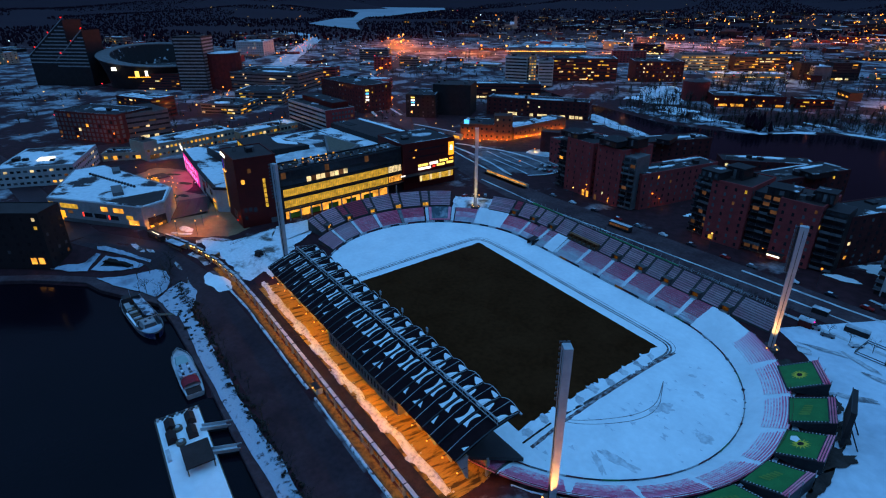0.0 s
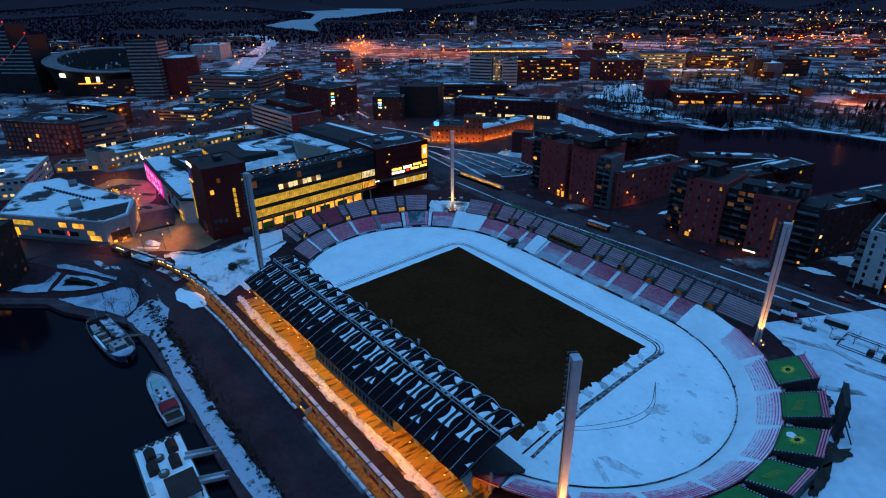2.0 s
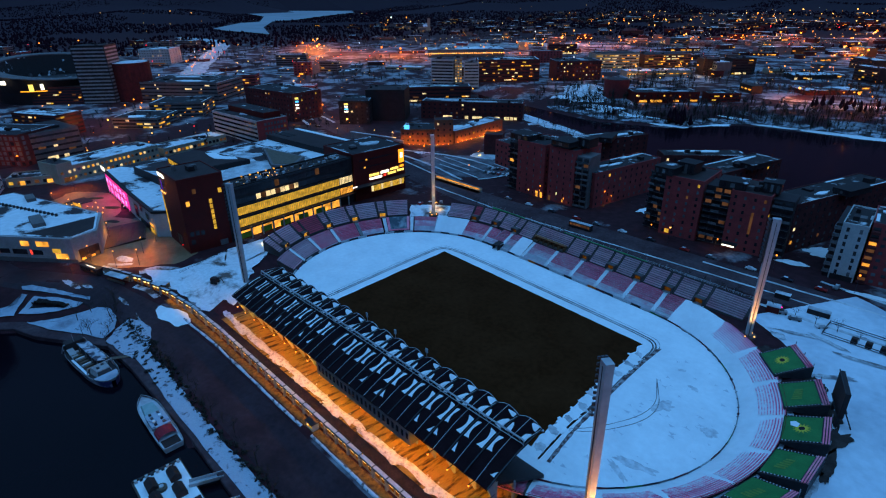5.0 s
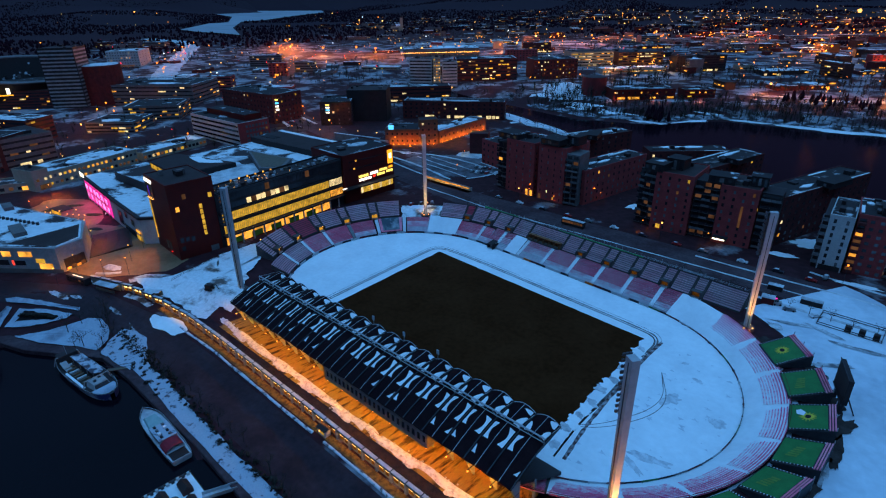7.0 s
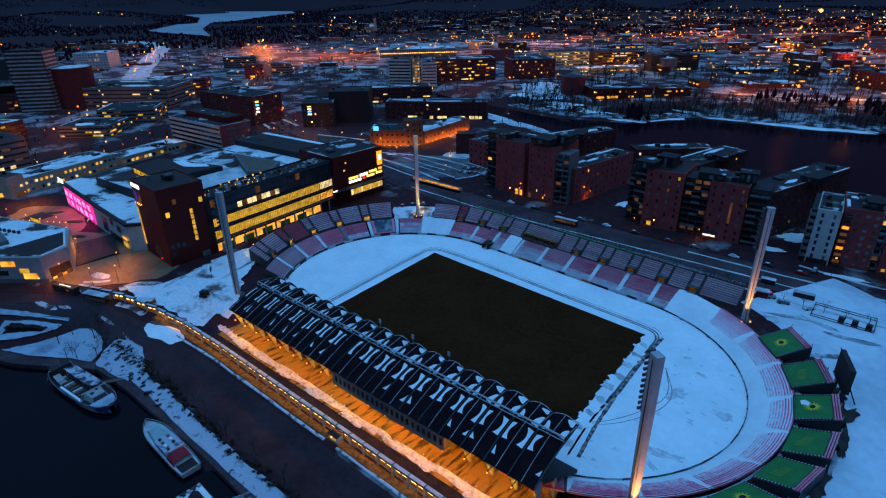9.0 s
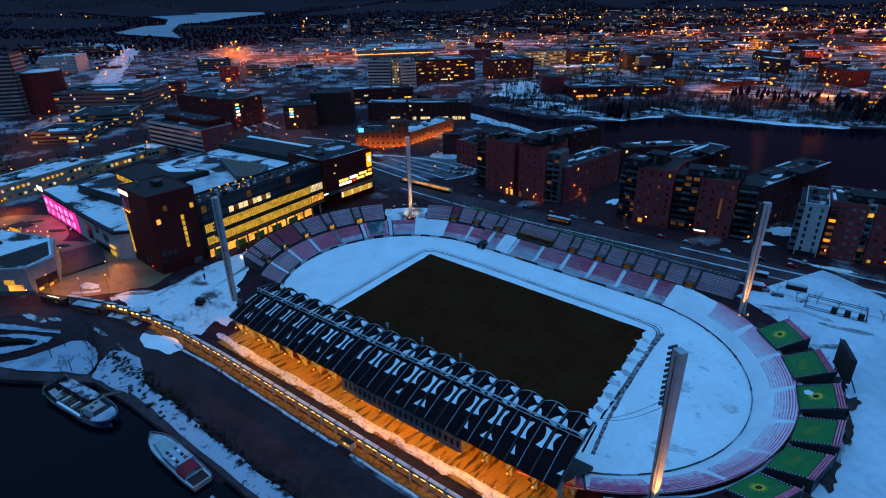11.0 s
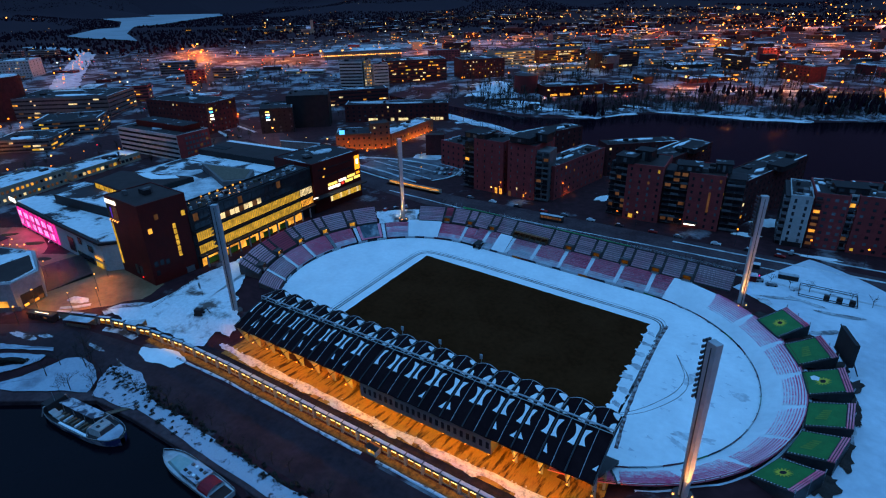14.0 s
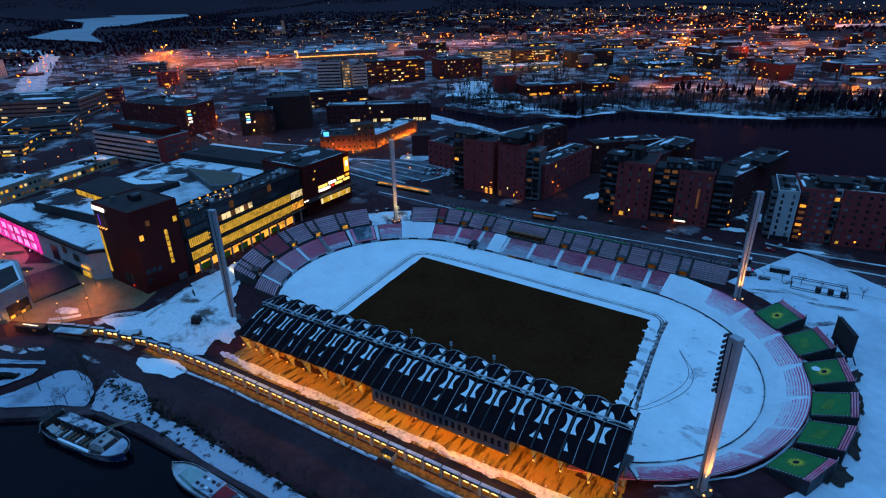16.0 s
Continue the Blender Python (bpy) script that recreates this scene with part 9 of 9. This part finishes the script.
part("fore_cabin", Shape().add([(6.5, -2.8, 1.5), (11.6, -2.5, 1.5), (11.6, 2.5, 1.5), (6.5, 2.8, 1.5), (6.5, -2.3, 3.6), (10.4, -2.0, 3.4), (10.4, 2.0, 3.4), (6.5, 2.3, 3.6)], [(0, 1, 5, 4), (1, 2, 6, 5), (2, 3, 7, 6), (3, 0, 4, 7), (4, 5, 6, 7)]), BOAT_WHITE, b1)
part("windscreen", Shape().add([(11.55, -2.2, 2.0), (11.55, 2.2, 2.0), (10.7, 1.9, 3.2), (10.7, -1.9, 3.2)], [(0, 1, 2, 3)]), GLASS_DARK, b1)
for x, y in ((7.6, 0.9), (8.8, -0.9), (12.6, 0)):
    part("hatch", Shape().box(x - 0.45, x + 0.45, y - 0.4, y + 0.4, 3.4 if x < 12 else 1.5, 3.8 if x < 12 else 1.9), STEEL_DARK, b1)
part("ramp", Shape().add([(-11.3, -3.2, 3.2), (-11.3, -1.2, 3.2), (-6.5, -1.2, 1.6), (-6.5, -3.2, 1.6)], [(0, 1, 2, 3)]), BOAT_WHITE, b1)
part("mast", Shape().tube((-12.6, 0, 4.6), (-12.9, 0, 7.6), 0.09, 0.05), STEEL, b1)
gp = thing("gangway", "dark gangway from the passenger boat to the quay", "gangway", pose(-62, -108, 0.6, rz=62))
part("deck", Shape().box(0, 8, -0.8, 0.8, 0, 0.15), WOOD, gp)
part("handrail", Shape().tube((0, -0.8, 1), (8, -0.8, 1), 0.05).tube((0, 0.8, 1), (8, 0.8, 1), 0.05), STEEL_DARK, gp)

b2 = thing("cabin_cruiser", "grey cabin cruiser with pale teal foredeck and red canvas", "boat", pose(-19.5, -105.2, -1.2, rz=182))
hs, ds, rs = hull(27, 6.2, 2.1)
part("hull", hs, BOAT_WHITE, b2)
part("deck", ds, SNOW_OLD, b2)
part("rail", rs, STEEL, b2)
part("foredeck_cabin", Shape().add([(2, -2.4, 1.5), (9.5, -1.7, 1.7), (9.5, 1.7, 1.7), (2, 2.4, 1.5), (2, -2.1, 2.6), (8.4, -1.4, 2.5), (8.4, 1.4, 2.5), (2, 2.1, 2.6)], [(0, 1, 5, 4), (1, 2, 6, 5), (2, 3, 7, 6), (3, 0, 4, 7), (4, 5, 6, 7)]), mat("pale_teal_deck", (0.22, 0.34, 0.33), (0.3, 0.4, 0.4), 0.5, 0.6, fine=0.2), b2, "pale teal foredeck")
part("saloon", Shape().box(-5, 1.8, -2.4, 2.4, 1.3, 3.0), BOAT_WHITE, b2)
part("saloon_roof", Shape().box(-5.2, 2.0, -2.5, 2.5, 3.0, 3.2), QUAY_SNOW, b2)
for s in (-1, 1):
    for k in range(4):
        part("cabin_window", Shape().box(-4.6 + k * 1.6, -3.4 + k * 1.6, s * 2.42 - 0.04, s * 2.42 + 0.04, 1.9, 2.7), GLASS_DARK, b2)
for k in range(8):
    x, y = -4.4 + (k % 4) * 1.7, -1.3 + (k // 4) * 2.2
    part("deck_box", Shape().box(x, x + 0.8, y, y + 0.7, 3.2, 3.6), (GREY_CLAD, DARK_CLAD, SNOW)[k % 3], b2)
part("canvas_hood", Shape().grid([[(x, 2.6 * math.cos(a), 1.5 + 1.6 * math.sin(a)) for a in np.linspace(0, math.pi, 9)] for x in (-9.5, -7.2, -5.2)]), RED_CLOTH, b2, "dark red canvas hood")
part("cockpit", Shape().box(-13, -9.6, -2.2, 2.2, 1.0, 1.5), BITUMEN, b2)
part("fender", Shape().tube((-2, -3.1, 1.2), (-2, -3.1, 0.2), 0.25).tube((4, -2.9, 1.2), (4, -2.9, 0.2), 0.25), RUBBER, b2)

raft = thing("sauna_raft", "floating snowy terrace raft with small huts and round tables", "raft", pose(0.2, -116.9, -1.2, rz=1))
part("pontoon", Shape().box(0, 46, 0, 12.0, -0.6, 0.9), WOOD, raft)
part("snow_cover", Shape().box(0.3, 45.7, 0.3, 11.7, 0.9, 1.15), SNOW, raft)
part("fascia", Shape().box(-0.15, 0, 0, 12, 0.1, 1.5).box(0, 46, -0.15, 0, 0.1, 1.3), BOAT_DARK, raft)
for k in range(9):
    part("bollard", Shape().box(0.3, 1.0, 0.4 + k * 1.3, 1.1 + k * 1.3, 1.1, 1.9), STEEL_DARK if k % 2 else WHITE_WALL, raft)
for x, y in ((3.2, 2.0), (3.0, 7.4), (8.6, 1.6), (9.2, 6.8)):
    part("hut", Shape().add([(x, y, 1.1), (x + 4, y, 1.1), (x + 4, y + 2.6, 1.1), (x, y + 2.6, 1.1), (x, y, 2.4), (x + 4, y, 2.4), (x + 4, y + 2.6, 2.4), (x, y + 2.6, 2.4), (x, y + 1.3, 3.4), (x + 4, y + 1.3, 3.4)], [(0, 1, 5, 4), (1, 2, 6, 9, 5), (2, 3, 7, 6), (3, 0, 4, 8, 7), (4, 5, 9, 8), (7, 8, 9, 6)]), BITUMEN, raft, "small dark gabled hut")
for x, y in ((7.2, 5.0), (13.6, 4.8)):
    part("round_table", Shape().prism([(x + 1.3 * math.cos(6.2832 * i / 14), y + 1.3 * math.sin(6.2832 * i / 14)) for i in range(14)], 1.15, 2.0), WOOD, raft)
    part("fire_bowl", Shape().prism([(x + 0.6 * math.cos(6.2832 * i / 12), y + 0.6 * math.sin(6.2832 * i / 12)) for i in range(12)], 2.0, 2.3), STEEL, raft)
part("pavilion_roof", Shape().box(18, 27, 4, 11, 3.4, 3.8), BITUMEN, raft)
for x in (18.3, 26.7):
    for y in (4.3, 10.7):
        part("pavilion_post", Shape().box(x - .15, x + .15, y - .15, y + .15, 1.1, 3.4), WOOD, raft)
part("bench", Shape().box(14.5, 19, 0.6, 1.6, 1.1, 1.8), SNOW_OLD, raft)
for x in (10.6, 21.2):
    g = thing("gangway", "grey metal gangway between raft and quay", "gangway", pose(x, -106.2, -0.1, rz=70), "raft gangways")
    part("deck", Shape().box(0, 8.2, -0.9, 0.9, 0, 0.18), SNOW_OLD, g)
    for s in (-0.9, 0.9):
        part("handrail", Shape().box(0, 8.2, s - 0.06, s + 0.06, 0.1, 1.1), STEEL, g)


# ---- vehicles ----
def vehicle(x, y, turn, k=0, label="parked car dusted with snow", z=None):
    ob = thing("car", label, "car", pose(x, y, hz(x, y) + 0.12 if z is None else z, rz=turn), "parked cars")
    paint = CAR_PAINTS[k % 4]
    part("body", Shape().box(-2.1, 2.1, -0.85, 0.85, 0.35, 0.85).add([(-1.7, -0.78, 0.85), (1.0, -0.78, 0.85), (1.0, 0.78, 0.85), (-1.7, 0.78, 0.85), (-1.3, -0.65, 1.42), (0.3, -0.65, 1.42), (0.3, 0.65, 1.42), (-1.3, 0.65, 1.42)], [(0, 1, 5, 4), (1, 2, 6, 5), (2, 3, 7, 6), (3, 0, 4, 7), (4, 5, 6, 7)]), paint, ob)
    part("roof_snow", Shape().box(-1.25, 0.25, -0.6, 0.6, 1.42, 1.5), SNOW_OLD, ob)
    for wx in (-1.3, 1.3):
        for wy in (-0.8, 0.8):
            part("wheel", Shape().tube((wx, wy - 0.1, 0.33), (wx, wy + 0.1, 0.33), 0.33, n=8), RUBBER, ob)
    return ob


rnd = random.Random(31)
for k in range(16):
    vehicle(-118 + (k % 8) * 3.1 - (k // 8) * 5, 126 + (k % 8) * 1.2 + (k // 8) * 9, 110, k)
for k in range(12):
    vehicle(-70 + k * 14 + rnd.uniform(-2, 2), np.interp(-70 + k * 14, [-85, -10, 60, 120], [98, 103.5, 108.5, 111.5]), 4, k)
for k, (x, y) in enumerate(((84, 79), (92, 80.5), (-96, 62), (-99, 57), (-93, 67), (20, 160), (26, 164), (-20, 190), (86, 116))):
    vehicle(x, y, 20 + k * 31, k)
for k, (x, y, t_) in enumerate(((-372, 137, 197), (-388, 150, 17), (-404, 150, 200), (-430, 168, 22), (-452, 168, 202), (-350, 128, 190), (-318, 118, 190), (-500, 190, 25))):
    vehicle(x, y, t_, k, "car driving along the dark main street")
van = vehicle(-205.8, -66.0, 60, 0, "pale car with lit headlights standing on the plaza", 5.6)
for wy in (-0.6, 0.6):
    part("headlight", Shape().ball((-2.1, wy, 0.7), 0.22), BULB_WHITE, van)
bus = thing("city_bus", "dark city bus with lit white roof edge on the street", "bus", pose(-18, 93.2, 5.62, rz=5))
part("body", Shape().box(-6, 6, -1.25, 1.25, 0.4, 3.0), DARK_CLAD, bus)
part("roof", Shape().box(-5.9, 5.9, -1.15, 1.15, 3.0, 3.15), SNOW_OLD, bus)
for k in range(7):
    part("window", Shape().box(-5.4 + k * 1.6, -4.1 + k * 1.6, -1.3, -1.24, 1.4, 2.6), LIT_DIM, bus)
for wx in (-3.8, 3.6):
    for wy in (-1.1, 1.1):
        part("wheel", Shape().tube((wx, wy - 0.15, 0.45), (wx, wy + 0.15, 0.45), 0.45, n=10), RUBBER, bus)
tram = thing("night_bus", "bus with bright white roof light at the arcade's end", "bus", pose(-128, -99, 5.3, rz=20))
part("body", Shape().box(-6, 6, -1.3, 1.3, 0.4, 3.1), DARK_CLAD, tram)
part("light_panel", Shape().box(-3.2, 3.2, -0.2, 0.1, 3.1, 3.22), SIGN_WHITE, tram)
for k in range(6):
    part("window", Shape().box(-5.2 + k * 1.8, -3.8 + k * 1.8, -1.36, -1.3, 1.7, 2.5), LIT_DIM if k == 4 else GLASS_DARK, tram)
for wx in (-3.8, 3.6):
    part("wheel", Shape().tube((wx, -1.3, 0.45), (wx, -1.0, 0.45), 0.45, n=10), RUBBER, tram)
# things on the snow beside the bowl
pen = thing("fenced_pen", "snow-filled pen with dark rails and three dark boxes", "pen", pose(93, 86, 5.6, rz=3))
for x0, x1, y0, y1 in ((0, 18.5, -0.1, 0.1), (0, 18.5, -10.1, -9.9), (-0.1, 0.1, -10, 0), (18.4, 18.6, -10, 0)):
    part("rail", Shape().box(x0, x1, y0, y1, 0.9, 1.1).box(x0, x1, y0, y1, 0.2, 0.35), STEEL_DARK, pen)
for k in range(3):
    part("box", Shape().box(8 + k * 4.0, 9.8 + k * 4.0, -9.3, -7.6, 0, 2.0), BITUMEN, pen)
booth = thing("red_booth", "small dark red ticket booth in the snow", "booth", pose(76.5, 79.5, 5.6, rz=12))
part("body", Shape().box(-2, 2, -1.4, 1.4, 0, 2.6), RED_CLAD, booth)
part("roof", Shape().box(-2.3, 2.3, -1.7, 1.7, 2.6, 2.85), SNOW_OLD, booth)
part("lamp", Shape().ball((2.6, -1.6, 3.4), 0.3), SIGN_PINK, booth)
dg = thing("excavator", "small dark excavator parked on the snowy slope", "excavator", pose(-83.4, -63.3, 5.3, rz=30))
part("tracks", Shape().box(-1.6, 1.6, -1.2, -0.7, 0, 0.8).box(-1.6, 1.6, 0.7, 1.2, 0, 0.8), RUBBER, dg)
part("cab", Shape().box(-1.4, 1.3, -1.0, 1.0, 0.8, 2.4), BITUMEN, dg)
part("boom", Shape().tube((1.0, 0, 1.6), (3.2, 0, 3.0), 0.18).tube((3.2, 0, 3.0), (4.4, 0, 0.8), 0.15), STEEL_DARK, dg)

fence = thing("plaza_railing", "dark steel railing along the slope below the shopping centre", "railing")
fp = [(-103.4, -71), (-104.4, -65.5), (-105.6, -60), (-107.5, -54.5), (-109.4, -49)]
for a, b in zip(fp, fp[1:]):
    za, zb = hz(*a) + 0.2, hz(*b) + 0.2
    for dz_ in (0.5, 1.1):
        part("rail_tube", Shape().tube((*a, za + dz_), (*b, zb + dz_), 0.06, n=4), STEEL_DARK, fence)
    for q in range(4):
        x, y, z = a[0] + (b[0] - a[0]) * q / 4, a[1] + (b[1] - a[1]) * q / 4, za + (zb - za) * q / 4
        part("rail_post", Shape().tube((x, y, z - 0.3), (x, y, z + 1.15), 0.05, n=4), STEEL_DARK, fence)
SLUSH = mat("trodden_dark_snow", (0.16, 0.15, 0.16), (0.62, 0.63, 0.66), 0.22, 0.85, fine=0.4, contrast=(0.38, 0.6))
BARE = mat("bare_dark_soil", (0.03, 0.02, 0.018), (0.07, 0.05, 0.045), 0.4, 0.9, fine=0.5)
for x, y, rx, ry, tr in ((112, 22, 3.2, 6, -14), (115, 12, 1.4, 6, 10), (109.5, 33, 2.2, 5, 20), (113, -8, 3, 5.5, 10), (112.5, 8, 2.5, 4, 0), (110, -22, 3, 5, -25), (85, 51.5, 4.4, 3.2, 10), (102, 44, 2.2, 4, 40)):
    blob("bare_ground", x, y, rx, ry, tr, BARE, "dark bare ground melted out of the snow", 0.46, 0.7, 0, x * 0.9, category="ground")
for x, y, rx, ry, tr in ((104, 52, 7, 1.2, 35), (97, 72, 6, 0.9, -12), (88, 70, 7, 0.8, 20), (108, 68, 8, 1.0, 10), (84, 64, 3, 1.6, -20), (114, 4, 1.6, 9, 8)):
    blob("trodden_snow", x, y, rx, ry, tr, SLUSH, "trodden grey trail through the snow outside the bowl", 0.42, 0.6, 0, x * 0.7)
mc = thing("snow_blower", "small white parked snow blower on the snow", "machine", pose(79.6, 80.3, 5.7, rz=25))
part("body", Shape().box(-1.3, 1.3, -0.8, 0.8, 0.4, 1.4), BOAT_WHITE, mc)
part("engine", Shape().box(-1.1, 0.2, -0.6, 0.6, 1.4, 1.9), STEEL_DARK, mc)
for wx in (-0.9, 0.9):
    part("wheel", Shape().tube((wx, -0.9, 0.4), (wx, 0.9, 0.4), 0.4, n=8), RUBBER, mc)
for x, y, w in ((75, 92.5, 5), (88.4, 89, 7)):
    ct = thing("dark_container", "low dark container with a snow-dusted lid", "container", pose(x, y, 5.6, rz=8), "containers behind the stand")
    part("body", Shape().box(-w / 2, w / 2, -1.2, 1.2, 0, 2.0), DARK_CLAD, ct)
    part("lid", Shape().box(-w / 2 - 0.1, w / 2 + 0.1, -1.3, 1.3, 2.0, 2.12), SNOW_OLD, ct)
